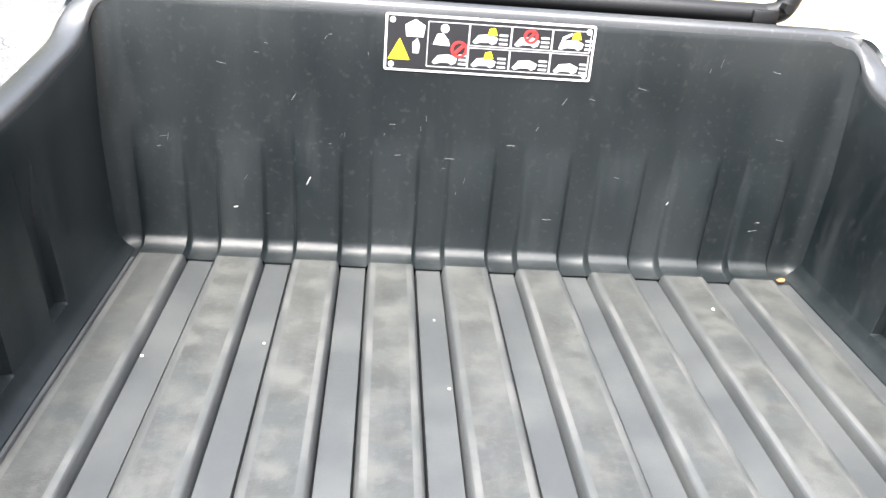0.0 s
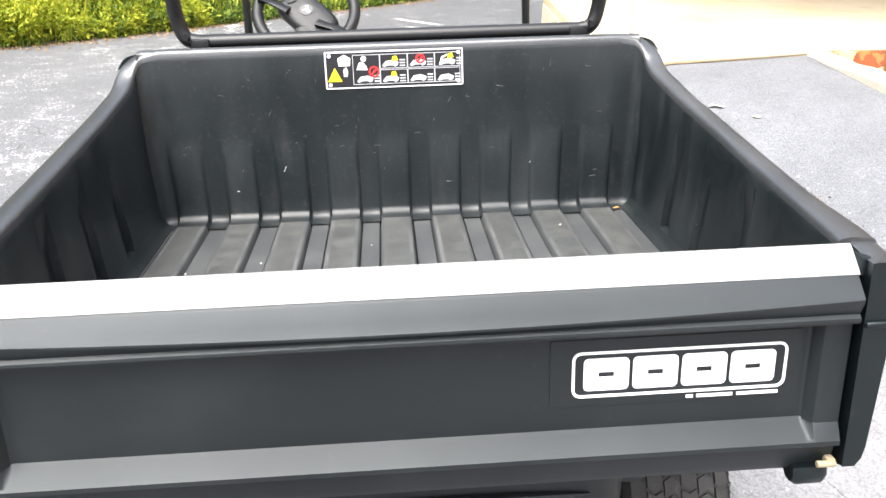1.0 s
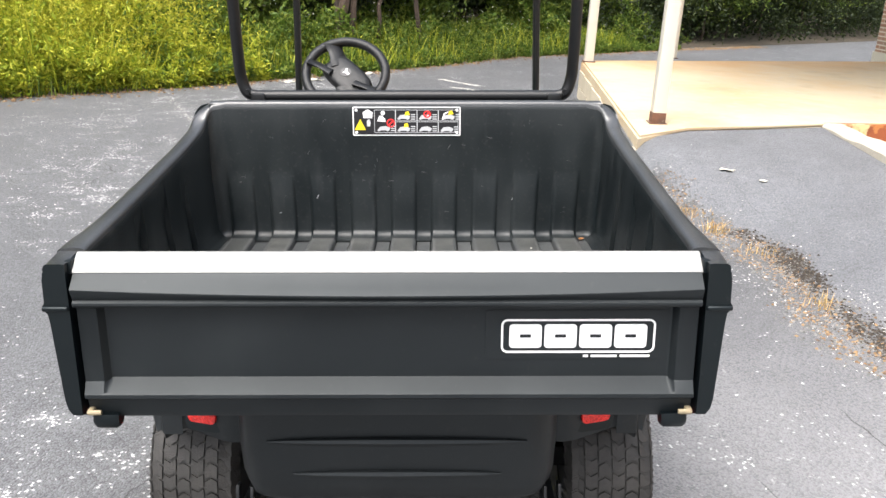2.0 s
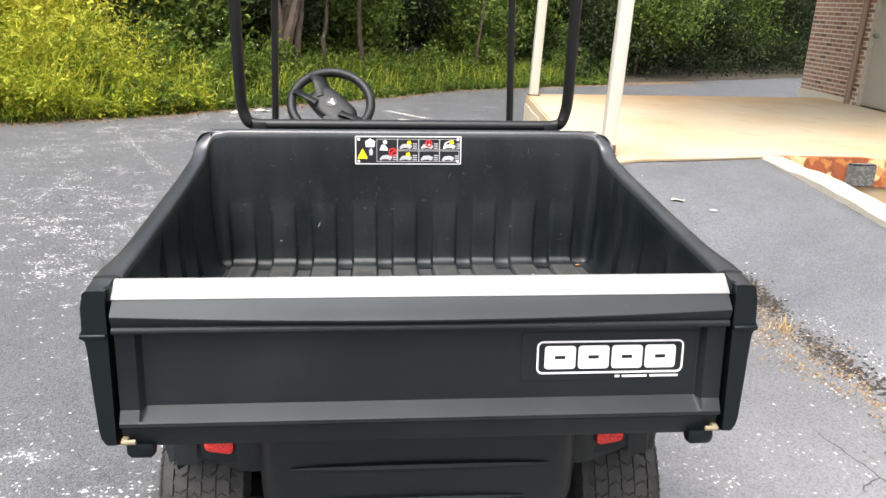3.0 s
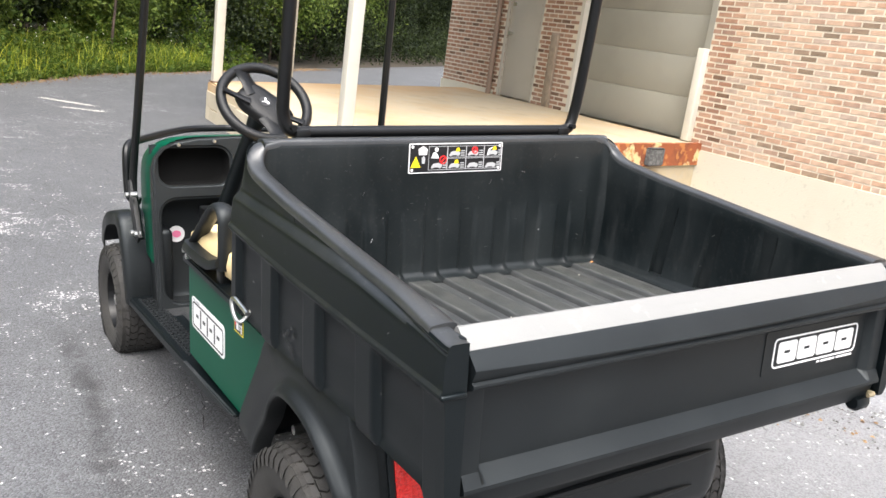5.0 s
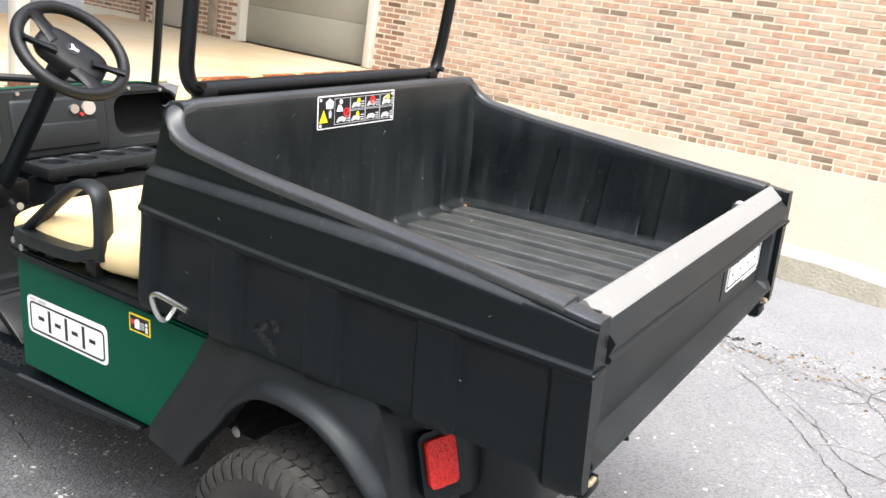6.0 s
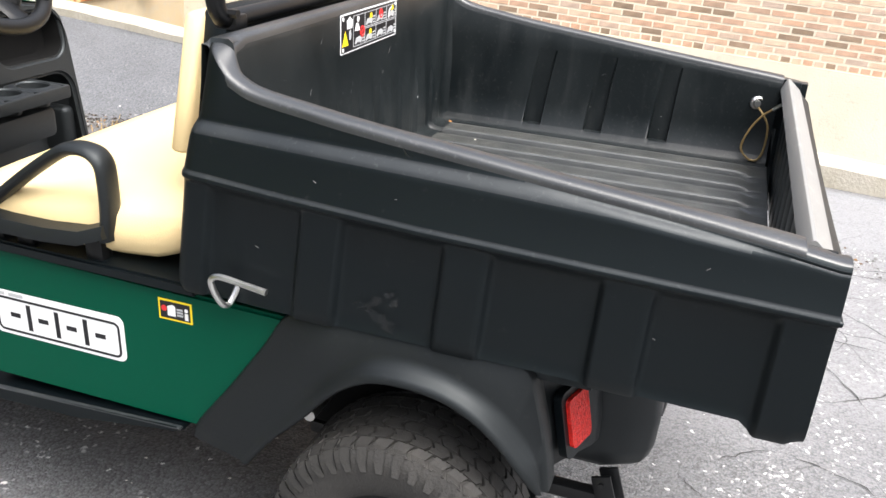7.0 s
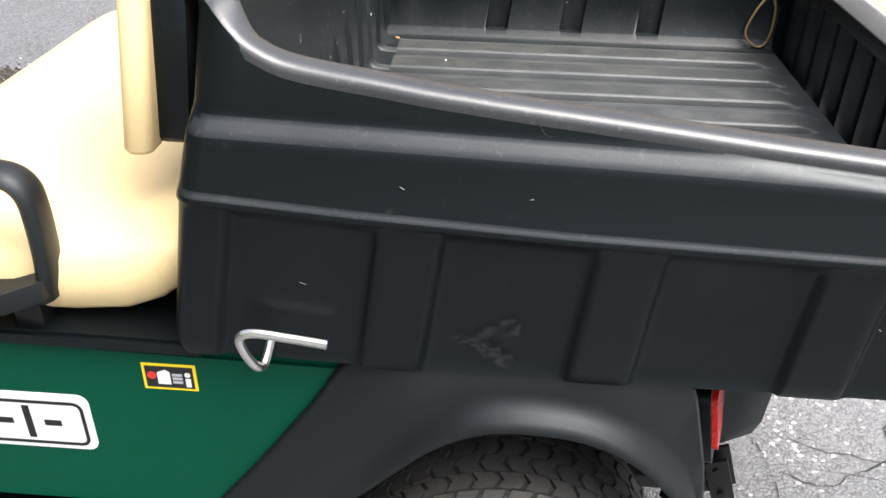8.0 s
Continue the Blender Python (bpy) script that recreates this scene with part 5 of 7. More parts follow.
for x, y in ((-0.292, 0.645), (-0.075, 0.725), (-0.062, 0.56), (-0.43, 0.60), (0.33, 0.78)):
    bm = bmesh.new()
    k = rng_s.uniform(0.001, 0.0028)
    slab_of(bm, [(k * math.cos(a) * rng_s.uniform(0.6, 1.3), k * math.sin(a) * rng_s.uniform(0.6, 1.3)) for a in (0, 1.2, 2.5, 3.7, 5.0)], lambda u, v, w: (u, v, w), 0.0015)
    ob = part("grit_speck", bm, "white_paint")
    ob.matrix_world = SIT @ pose(x, y, FLOOR_Z + 0.009 * rib_lift(x))
    tagged(ob, "tiny white speck of grit on the bed floor", "grit", group="specks of grit")

# ---- seat ----
bm = bmesh.new()
rings = []
for y, z0, z1, w in ((1.03, 0.775, 0.826, 0.515), (1.042, 0.752, 0.838, 0.532), (1.075, 0.725, 0.842, 0.543), (1.12, 0.708, 0.84, 0.550), (1.19, 0.703, 0.835, 0.553), (1.35, 0.702, 0.83, 0.555), (1.50, 0.704, 0.82, 0.555), (1.56, 0.71, 0.805, 0.55), (1.59, 0.73, 0.775, 0.535), (1.60, 0.745, 0.76, 0.52)):
    ring = []
    for i in range(24):
        a = 2 * math.pi * i / 24
        c, sn = math.cos(a), math.sin(a)
        px = math.copysign(abs(c) ** 0.25, c) * w
        pz = (z0 + z1) / 2 + math.copysign(abs(sn) ** 0.5, sn) * (z1 - z0) / 2
        ring.append((px, y, pz))
    rings.append(ring)
skin(bm, rings, True, True)
part("seat_cushion", bm, "cream_vinyl", cart, "cream vinyl bench seat cushion", 60)
def seat_slab(low, high, y0, y1, r, z0, z1):
    """An upright padded slab with rounded edges; low and high give its half widths at foot and top."""
    bm = bmesh.new()
    rings = []
    for f, inset in ((0, 0.85), (0.012, 0.35), (0.035, 0.0), (0.5, 0.0), (0.965, 0.0), (0.988, 0.35), (1, 0.85)):
        w, q = low + (high - low) * f, r * inset
        rings.append([(u, v, z0 + (z1 - z0) * f) for u, v in rounded(-w + q, w - q, y0 + 0.4 * q, y1 - 0.4 * q, r, 4)])
    skin(bm, rings, True, True)
    return bm


back = part("seat_back", seat_slab(0.482, 0.408, 1.080, 1.117, 0.014, 0.915, 1.156), "cream_vinyl", cart, "cream vinyl seat back on a black shell", 50)
part("shell", seat_slab(0.448, 0.392, 1.030, 1.086, 0.010, 0.92, 1.164), "black_plastic", back, "black seat back shell")


def hip_restraint(s):
    x = s * 0.55
    bm = bmesh.new()
    loop = smooth_line([(x, 1.515, 0.752), (x, 1.45, 0.80), (x, 1.37, 0.86), (x, 1.30, 0.907), (x, 1.262, 0.922), (x, 1.225, 0.92), (x, 1.205, 0.903), (x, 1.200, 0.87), (x, 1.201, 0.81), (x, 1.21, 0.755)], 5)
    tube(bm, loop, 0.025, 12, flat=0.5)
    rings = []
    for y, z in ((1.20, 0.765), (1.25, 0.748), (1.33, 0.742), (1.42, 0.742), (1.49, 0.746), (1.51, 0.748)):
        k = 0.75 if y < 1.22 or y > 1.50 else 1.0
        rings.append([(x + s * 0.042 * k, y, z), (x + s * 0.044 * k, y, z + 0.012), (x + s * 0.036 * k, y, z + 0.026), (x - s * 0.02, y, z + 0.03), (x - s * 0.06 * k, y, z + 0.03), (x - s * 0.068 * k, y, z + 0.012), (x - s * 0.03, y, z - 0.008)])
    skin(bm, rings, True, True)
    ob = part("hip_restraint", bm, "fender_plastic", cart, "moulded black hip restraint with a loop handle", 50)
    for y in (1.24, 1.40, 1.47):
        part("bracket", boxed(x - s * 0.02, x + s * 0.012, y - 0.02, y + 0.02, 0.70, 0.755, bevel=0.006), "black_metal", ob)
    for y, z in ((1.505, 0.741), (1.473, 0.729)):
        part("bolt", tubed([(s * 0.572, y, z), (s * 0.588, y, z + 0.002)], 0.009, 8), "steel", ob)
    return ob


for s in (-1, 1):
    hip_restraint(s)

# ---- struts ----
for s in (-1, 1):
    pts = smooth_line([(s * 0.425, 1.012, 1.156), (s * 0.452, 1.012, 1.165), (s * 0.466, 1.012, 1.20), (s * 0.470, 1.002, 1.26), (s * 0.470, 0.972, 1.45), (s * 0.468, 0.92, 1.8), (s * 0.466, 0.90, 1.92)], 6)
    strut = part("rear_strut", tubed(pts, 0.0165, 12), "black_metal", cart, "black tubular rear canopy strut")
    bm = bmesh.new()
    box(bm, s * 0.40, s * 0.44, 0.99, 1.035, 1.14, 1.165, 0.004)
    tube(bm, [(s * 0.448, 0.98, 1.17), (s * 0.448, 1.0, 1.17)], 0.008, 6)
    part("strut_bolt", bm, "black_metal", strut)
    pts = [(s * 0.537, 2.30, 0.585), (s * 0.537, 2.365, 0.69), (s * 0.535, 2.41, 0.80), (s * 0.52, 2.353, 1.10), (s * 0.502, 2.276, 1.5), (s * 0.485, 2.206, 1.86)]
    strut = part("front_strut", tubed(smooth_line(pts, 4), 0.0155, 10), "black_metal", cart, "slim black front canopy strut")
    bm = bmesh.new()
    slab_of(bm, [(2.265, 0.60), (2.285, 0.575), (2.325, 0.58), (2.40, 0.70), (2.425, 0.79), (2.40, 0.80), (2.385, 0.79)], lambda u, v, w: (s * (0.545 + w), u, v), 0.008)
    part("strut_plate", bm, "black_metal", strut)
    for y, z in ((2.285, 0.61), (2.35, 0.60), (2.33, 0.755), (2.425, 0.735)):
        part("strut_bolt", tubed([(s * 0.54, y, z), (s * 0.563, y, z)], 0.010, 8), "steel", strut)

part("strut_crossbar", tubed([(-0.43, 1.012, 1.156), (-0.2, 1.012, 1.156), (0.2, 1.012, 1.156), (0.43, 1.012, 1.156)], 0.0165, 12), "black_metal", cart, "black tube joining the rear canopy struts")

# ---- steering ----
HUB = Vector((-0.249, 1.751, 1.148))
AXIS = Vector((0.017, -0.742, 0.670)).normalized()
U = (Vector((1, 0, 0)) - AXIS * AXIS.x).normalized()
V = AXIS.cross(U)
steering = new("steering_wheel")
steering.parent = cart
tagged(steering, "black four-spoke steering wheel with a white emblem")


def sw(u, v, w=0.0):
    return HUB + U * u + V * v + AXIS * w


part("rim", tubed([sw(0.146 * math.cos(a * math.pi / 24), 0.146 * math.sin(a * math.pi / 24), 0.02) for a in range(48)], 0.0175, 12, True), "grip", steering, "thick black grip")
bm = bmesh.new()
rows = []
for w, k in ((-0.02, 0.9), (-0.005, 1.0), (0.008, 0.98), (0.017, 0.9), (0.022, 0.74), (0.0245, 0.4), (0.025, 0.02)):
    ring = []
    for a in range(28):
        ca, sa = math.cos(a * math.pi / 14), math.sin(a * math.pi / 14)
        p, q = k * 0.100 * math.copysign(abs(ca) ** 0.55, ca), k * 0.060 * math.copysign(abs(sa) ** 0.55, sa)
        ring.append(sw(0.004 + 0.68 * p + 0.73 * q, -0.004 - 0.73 * p + 0.68 * q, w))
    rows.append(ring)
skin(bm, rows, True)
pad = part("hub_pad", bm, "grip", steering, "black hub pad")
for a0 in (112, 158, 278, 326):
    a = radians(a0)
    bm = bmesh.new()
    tube(bm, smooth_line([sw(0.05 * math.cos(a), 0.05 * math.sin(a) - 0.006, 0.008), sw(0.10 * math.cos(a), 0.10 * math.sin(a), 0.012), sw(0.146 * math.cos(a), 0.146 * math.sin(a), 0.02)], 4), [0.044, 0.040, 0.036, 0.033, 0.031, 0.030, 0.032, 0.037, 0.044], 12, flat=0.3)
    part("spoke", bm, "grip", steering)
bm = bmesh.new()
slab_of(bm, [(0.02 * math.cos(a * 0.524), 0.02 * math.sin(a * 0.524)) for a in range(12)], lambda u, v, w: sw(u, v + 0.002, w + 0.0255), 0.001)
disc = part("emblem", bm, "black_decal", pad, "small white emblem")
bm = bmesh.new()
slab_of(bm, [(-0.013, -0.002), (-0.002, 0.002), (0.0, 0.014), (0.006, 0.014), (0.006, 0.002), (0.014, -0.008), (0.008, -0.013), (0.0, -0.004)], lambda u, v, w: sw(u, v + 0.002, w + 0.0268), 0.0008)
part("emblem_mark", bm, "white_decal", disc)
part("steering_column", tubed([HUB - AXIS * 0.01, HUB - AXIS * 0.12, Vector((-0.29, 2.07, 0.72))], [0.04, 0.027, 0.027], 12), "black_plastic", cart, "black steering column")
bm = bmesh.new()
box(bm, -0.36, -0.22, 2.04, 2.14, 0.66, 0.74, 0.01)
col = part("column_base", bm, "black_metal", cart)
for x, z in ((-0.36, 0.70), (-0.355, 0.665), (-0.27, 0.655)):
    part("bolt", tubed([(x, 2.05, z), (x, 2.015, z + 0.012)], 0.012, 8), "steel", col)

# ---- dash, cowl, floor ----
bm = bmesh.new()
box(bm, -0.50, 0.50, 1.53, 2.20, 0.30, 0.345, 0.01)
part("floor_pan", bm, "mat", cart, "black rubber floor mat")
bm = bmesh.new()
box(bm, -0.47, -0.33, 1.70, 1.86, 0.40, 0.425, 0.006, m=Matrix.Translation((-0.36, 1.8, 0.41)) @ Matrix.Rotation(radians(35), 4, "X") @ Matrix.Translation((0.36, -1.8, -0.41)))
part("brake_pedal", bm, "black_metal", cart, "black foot pedal with bright studs")
DASH = Matrix.Translation((0, 2.165, 0.33)) @ Matrix.Rotation(radians(-7), 4, "X")  # the dash leans away


def dash_box(bm, x0, x1, d0, d1, h0, h1, bevel=0.012):
    box(bm, x0, x1, d0, d1, h0, h1, bevel, m=DASH, seg=3)


bm = bmesh.new()
dash_box(bm, -0.485, 0.485, 0.09, 0.12, 0.0, 0.63, 0.0)
dash = part("dash", bm, "dash_plastic", cart, "moulded black dash with open bins", 50)
def dash_at(u, v, d):
    return DASH @ Vector((u, d, v))


# one moulded face with rounded openings; each opening runs back into its own hollow
crest = [(-0.512, -0.01), (-0.515, 0.30), (-0.513, 0.54), (-0.50, 0.585), (-0.468, 0.622), (-0.42, 0.642), (-0.34, 0.655), (-0.2, 0.662), (0.0, 0.664)]
face_outline = crest + [(-u, v) for u, v in reversed(crest[:-1])]
OPENINGS = (rounded(-0.486, -0.215, 0.478, 0.618, 0.05, 6), rounded(0.215, 0.486, 0.478, 0.618, 0.05, 6), rounded(-0.484, 0.484, 0.03, 0.425, 0.06, 6))
bm = bmesh.new()
edges = []
for loop in (face_outline,) + OPENINGS:
    ring = [bm.verts.new(dash_at(u, v, -0.03)) for u, v in loop]
    edges += [bm.edges.new((ring[k], ring[(k + 1) % len(ring)])) for k in range(len(ring))]
bmesh.ops.triangle_fill(bm, edges=edges, use_beauty=True)
border = [e for e in bm.edges if len(e.link_faces) == 1]
sides = bmesh.ops.extrude_edge_only(bm, edges=border)
back_verts = [g for g in sides["geom"] if isinstance(g, bmesh.types.BMVert)]
bmesh.ops.translate(bm, verts=back_verts, vec=DASH.to_3x3() @ Vector((0, 0.035, 0)))
bmesh.ops.recalc_face_normals(bm, faces=bm.faces)
bmesh.ops.bevel(bm, geom=border, offset=0.010, segments=3, affect="EDGES")
part("dash_face", bm, "dash_plastic", dash, "moulded black dash face with rounded openings", 40)
for k, loop in enumerate(OPENINGS):
    bm = bmesh.new()
    cu, cv = sum(u for u, v in loop) / len(loop), sum(v for u, v in loop) / len(loop)
    rows = skin(bm, [[dash_at(cu + (u - cu) * g, cv + (v - cv) * g, d) for u, v in loop] for g, d in (((1.0, -0.018), (1.0, 0.06), (0.97, 0.080), (0.9, 0.088)) if k == 2 else ((1.0, -0.018), (0.98, 0.02), (0.94, 0.042), (0.86, 0.048)))], True)
    bm.faces.new(rows[-1])
    # the bins' inner shade is put into the colour; the footwell keeps dash plastic
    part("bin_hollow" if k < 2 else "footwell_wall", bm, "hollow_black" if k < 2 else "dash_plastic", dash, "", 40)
for u, v in ((-0.41, 0.629), (-0.275, 0.641), (-0.14, 0.646), (0.14, 0.646), (0.275, 0.641), (0.41, 0.629)):
    part("bolt", tubed([dash_at(u, v, -0.028), dash_at(u, v, -0.037)], 0.0065, 8), "steel", dash)
bm = bmesh.new()
dash_box(bm, -0.175, 0.175, -0.040, 0.06, 0.43, 0.628, 0.014)
part("centre_panel", bm, "dash_plastic", dash)
bm = bmesh.new()
dash_box(bm, -0.13, 0.13, -0.048, -0.02, 0.46, 0.545, 0.006)
part("glove_lid", bm, "dash_plastic", dash)
bm = bmesh.new()
# top of the bar: square cells, each round a cup hollow
for k in range(4):
    cx, cy, half_x, half_y = -0.107 + 0.108 * k, 2.088, 0.054, 0.068
    square, lip, wall_top, deep = [], [], [], []
    for i in range(24):
        a = 2 * math.pi * (i + 0.5) / 24
        c, sn = math.cos(a), math.sin(a)
        m = 1 / max(abs(c), abs(sn))
        square.append((cx + c * m * half_x, cy + sn * m * half_y, 0.770))
        lip.append((cx + c * 0.044, cy + sn * 0.052, 0.775))
        wall_top.append((cx + c * 0.041, cy + sn * 0.048, 0.771))
        deep.append((cx + c * 0.037, cy + sn * 0.043, 0.715))
    rows = skin(bm, [square, lip, wall_top, deep], True)
    bm.faces.new(rows[-1])
box(bm, -0.17, 0.28, 2.008, 2.024, 0.735, 0.772, 0.006)
for x0, x1 in ((-0.176, -0.158), (0.268, 0.286)):
    box(bm, x0, x1, 2.012, 2.16, 0.735, 0.772, 0.006)
cup_bar = part("cup_holder", bm, "dash_plastic", dash, "black cup holder bar with four hollows", 30)
part("holder_tray", boxed(-0.14, 0.25, 2.04, 2.2, 0.62, 0.712, bevel=0.02), "dash_plastic", cup_bar)
for x, mat, r in ((0.10, "gauge", 0.024), (0.045, "steel", 0.016)):
    bm = bmesh.new()
    tube(bm, [DASH @ Vector((x, -0.036, 0.585)), DASH @ Vector((x, -0.050, 0.585))], r, 14)
    part("key_switch" if r < 0.02 else "gauge", bm, mat, dash)
part("red_switch", tubed([DASH @ Vector((0.07, -0.036, 0.565)), DASH @ Vector((0.07, -0.052, 0.565))], 0.006, 8), "red_decal", dash)
# round badge in the footwell
bm = bmesh.new()
slab_of(bm, [(0.032 * math.cos(a * 0.393), 0.032 * math.sin(a * 0.393)) for a in range(16)], lambda u, v, w: DASH @ Vector((-0.405 + u, 0.087 - w, 0.282 + v)), 0.004)
badge = part("round_badge", bm, "white_decal", dash, "round white badge with a pink centre")
bm = bmesh.new()
slab_of(bm, [(0.017 * math.cos(a * 0.524), 0.014 * math.sin(a * 0.524)) for a in range(12)], lambda u, v, w: DASH @ Vector((-0.405 + u, 0.083 - w, 0.282 + v)), 0.003)
part("badge_centre", bm, "pink_decal", badge)

# green cowl
bm = bmesh.new()
rings = []
for y, zt, w, zb in ((2.225, 0.989, 0.50, 0.50), (2.26, 0.99, 0.505, 0.50), (2.40, 0.97, 0.497, 0.51), (2.58, 0.93, 0.47, 0.54), (2.76, 0.88, 0.43, 0.57), (2.84, 0.80, 0.38, 0.60)):
    ring = []
    for i in range(21):
        a = math.pi * i / 20
        c, sn = math.cos(a), math.sin(a)
        ring.append((math.copysign(abs(c) ** 0.25, c) * w, y, zb + (zt - zb) * abs(sn) ** 0.22))
    rings.append(ring)
skin(bm, rings)
bm.verts.ensure_lookup_table()
bm.faces.new(bm.verts[-21:])
cowl = part("cowl", bm, "green_paint", cart, "glossy dark green front cowl", 50)
for s in (-1, 1):
    bm = bmesh.new()
    rings = []
    for y, z, w in smooth_line([(2.362, 0.300, 0.578), (2.364, 0.42, 0.584), (2.392, 0.545, 0.588), (2.43, 0.622, 0.590), (2.475, 0.650, 0.590), (2.56, 0.645, 0.588), (2.68, 0.62, 0.595), (2.82, 0.55, 0.585), (2.91, 0.45, 0.575)], 4):
        inn = Vector((0, 2.64 - y, 0.30 - z)).normalized()  # towards the axle
        lip = [(0.40, 0.0), (w - 0.025, 0.0), (w - 0.006, 0.005), (w, 0.016), (w - 0.002, 0.060), (w - 0.007, 0.060), (w - 0.008, 0.018), (0.40, 0.012)]
        rings.append([(s * x, y + inn.y * d, z + inn.z * d) for x, d in lip])
    skin(bm, rings, True, True)
    part("front_fender", bm, "fender_plastic", cart, "angular matt black front fender", 50)
    bm = bmesh.new()
    box(bm, s * 0.44, s * 0.492, 2.19, 2.35, 0.32, 0.64, 0.02, seg=3)
    part("fender_skirt", bm, "fender_plastic", cart)
# brush guard
bm = bmesh.new()
for s in (-1, 1):
    tube(bm, smooth_line([(s * 0.50, 2.46, 0.70), (s * 0.53, 2.48, 0.71), (s * 0.54, 2.49, 0.75), (s * 0.54, 2.50, 0.87), (s * 0.525, 2.53, 0.915), (s * 0.47, 2.60, 0.925), (s * 0.2, 2.90, 0.93), (0, 2.95, 0.93)], 5), 0.016, 10)
guard = part("brush_guard", bm, "black_metal", cart, "black tubular brush guard")

# ---- dock, posts, building ----
bm = bmesh.new()
a, b = Vector((3.42, 5.91, 0)), Vector((WALL_X, 6.35, 0))
d = (b - a).normalized()
n_out = Vector((d.y, -d.x, 0))
L = (b - a).length


def on_dock(u, w, z):
    p = a + d * u + n_out * w
    return (p.x, p.y, z - 0.075 * (1 - u / L))


def dock_box(bm, u0, u1, w0, w1, z0, z1):
    v = [bm.verts.new(on_dock(u, w, z)) for u in (u0, u1) for w in (w0, w1) for z in (z0, z1)]
    for f in ((0, 1, 3, 2), (4, 5, 7, 6), (0, 1, 5, 4), (2, 3, 7, 6), (0, 2, 6, 4), (1, 3, 7, 5)):
        bm.faces.new([v[i] for i in f])


dock_box(bm, 0.0, L, -0.06, 0.012, SLAB_TOP - 0.02, SLAB_TOP + 0.004)
dock_box(bm, 0.0, L, 0.0, 0.012, SLAB_TOP - 0.27, SLAB_TOP - 0.02)
edge = tagged(part("dock_edge", bm, "rust"), "rusty steel channel with flaking cream paint on the dock edge", "dock edge", kind="structure")
for u in (0.95, 2.75):
    bm = bmesh.new()
    dock_box(bm, u - 0.13, u + 0.13, 0.012, 0.10, SLAB_TOP - 0.25, SLAB_TOP - 0.04)
    bmesh.ops.bevel(bm, geom=bm.edges[:], offset=0.012, segments=2, affect="EDGES")
    tagged(part("dock_bumper", bm, "bumper_rubber"), "worn grey rubber dock bumper bolted to the dock edge", "dock bumper", group="dock bumpers")

for x, y, foot in ((1.93, 9.64, 0.348), (3.25, 10.62, 0.362), (1.89, 5.75, 0.263)):
    post = empty("porch_post", "white-painted steel porch post standing on the dock slab", "post", Matrix.Translation((x, y, foot)))
    post["group"] = "porch posts"
    part("shaft", boxed(-0.055, 0.055, -0.055, 0.055, 0.0, 5.06 - foot, bevel=0.008), "white_paint", post)
    part("base_plate", boxed(-0.075, 0.075, -0.075, 0.075, 0.0, 0.012), "dark_rust", post, "rusty base plate")
    if y < 8:
        part("rusted_foot", boxed(-0.0565, 0.0565, -0.0565, 0.0565, 0.01, 0.10), "dark_rust", post, "rusted foot of the post")

# unseen roof added on the posts for shade, level with the wall top
bm = bmesh.new()
slab_of(bm, [(1.6, 5.4), (1.75, 9.85), (3.2, 10.95), (WALL_X, 12.4), (WALL_X, 6.2), (3.5, 5.75)], lambda u, v, w: (u, v, 5.05 + w), 0.2)
tagged(part("porch_roof", bm, "white_paint", sharp=0), "plain white unseen porch roof, added to shade the dock slab", "roof", kind="structure")

# building wall, x = WALL_X, with openings: a service door and a dock door
WALL_END = 12.7
DOOR = (9.95, 10.93, SLAB_TOP, SLAB_TOP + 2.08)
GATE = (6.52, 9.06, SLAB_TOP, SLAB_TOP + 2.6)
TOP = 5.2
BRICK_BASE = 0.30
bm = bmesh.new()
for y0, y1, z0, z1 in ((-14, GATE[0], BRICK_BASE, TOP), (GATE[0], GATE[1], GATE[3], TOP), (GATE[1], DOOR[0], SLAB_TOP - 0.02, TOP), (DOOR[0], DOOR[1], DOOR[3], TOP), (DOOR[1], WALL_END, BRICK_BASE, TOP)):
    box(bm, WALL_X + 0.0045, WALL_X + 0.35, y0, y1, z0, z1)
box(bm, WALL_X + 0.351, WALL_X + 9, WALL_END - 0.3, WALL_END - 0.012, BRICK_BASE, TOP)
wall = tagged(part("wall_east", bm, "mortar", sharp=0), "wall of mixed orange and brown bricks with pale mortar", "wall", kind="structure")
bm = bmesh.new()
box(bm, WALL_X - 0.02, WALL_X + 0.35, -14, GATE[0], -1.2, BRICK_BASE)
box(bm, WALL_X - 0.02, WALL_X + 0.35, DOOR[1] + 0.1, WALL_END + 0.02, -0.3, BRICK_BASE + 0.16)
tagged(part("foundation", bm, "foundation"), "cream-painted concrete foundation band under the bricks", "foundation", kind="structure")

door = tagged(part("door_1", boxed(WALL_X + 0.05, WALL_X + 0.095, DOOR[0] + 0.05, DOOR[1] - 0.05, DOOR[2] + 0.01, DOOR[3] - 0.05, bevel=0.003), "service_door_paint"), "plain grey-beige steel service door, shut", "door", kind="structure")
part("door_knob", tubed([(WALL_X + 0.05, DOOR[1] - 0.14, SLAB_TOP + 1.03), (WALL_X - 0.02, DOOR[1] - 0.14, SLAB_TOP + 1.03)], 0.028, 10), "steel", door, "steel knob")
part("deadbolt", tubed([(WALL_X + 0.05, DOOR[1] - 0.14, SLAB_TOP + 1.5), (WALL_X + 0.03, DOOR[1] - 0.14, SLAB_TOP + 1.5)], 0.03, 10), "steel", door)
bm = bmesh.new()
box(bm, WALL_X - 0.002, WALL_X + 0.14, DOOR[0], DOOR[0] + 0.05, DOOR[2], DOOR[3])
box(bm, WALL_X - 0.002, WALL_X + 0.14, DOOR[1] - 0.05, DOOR[1], DOOR[2], DOOR[3])
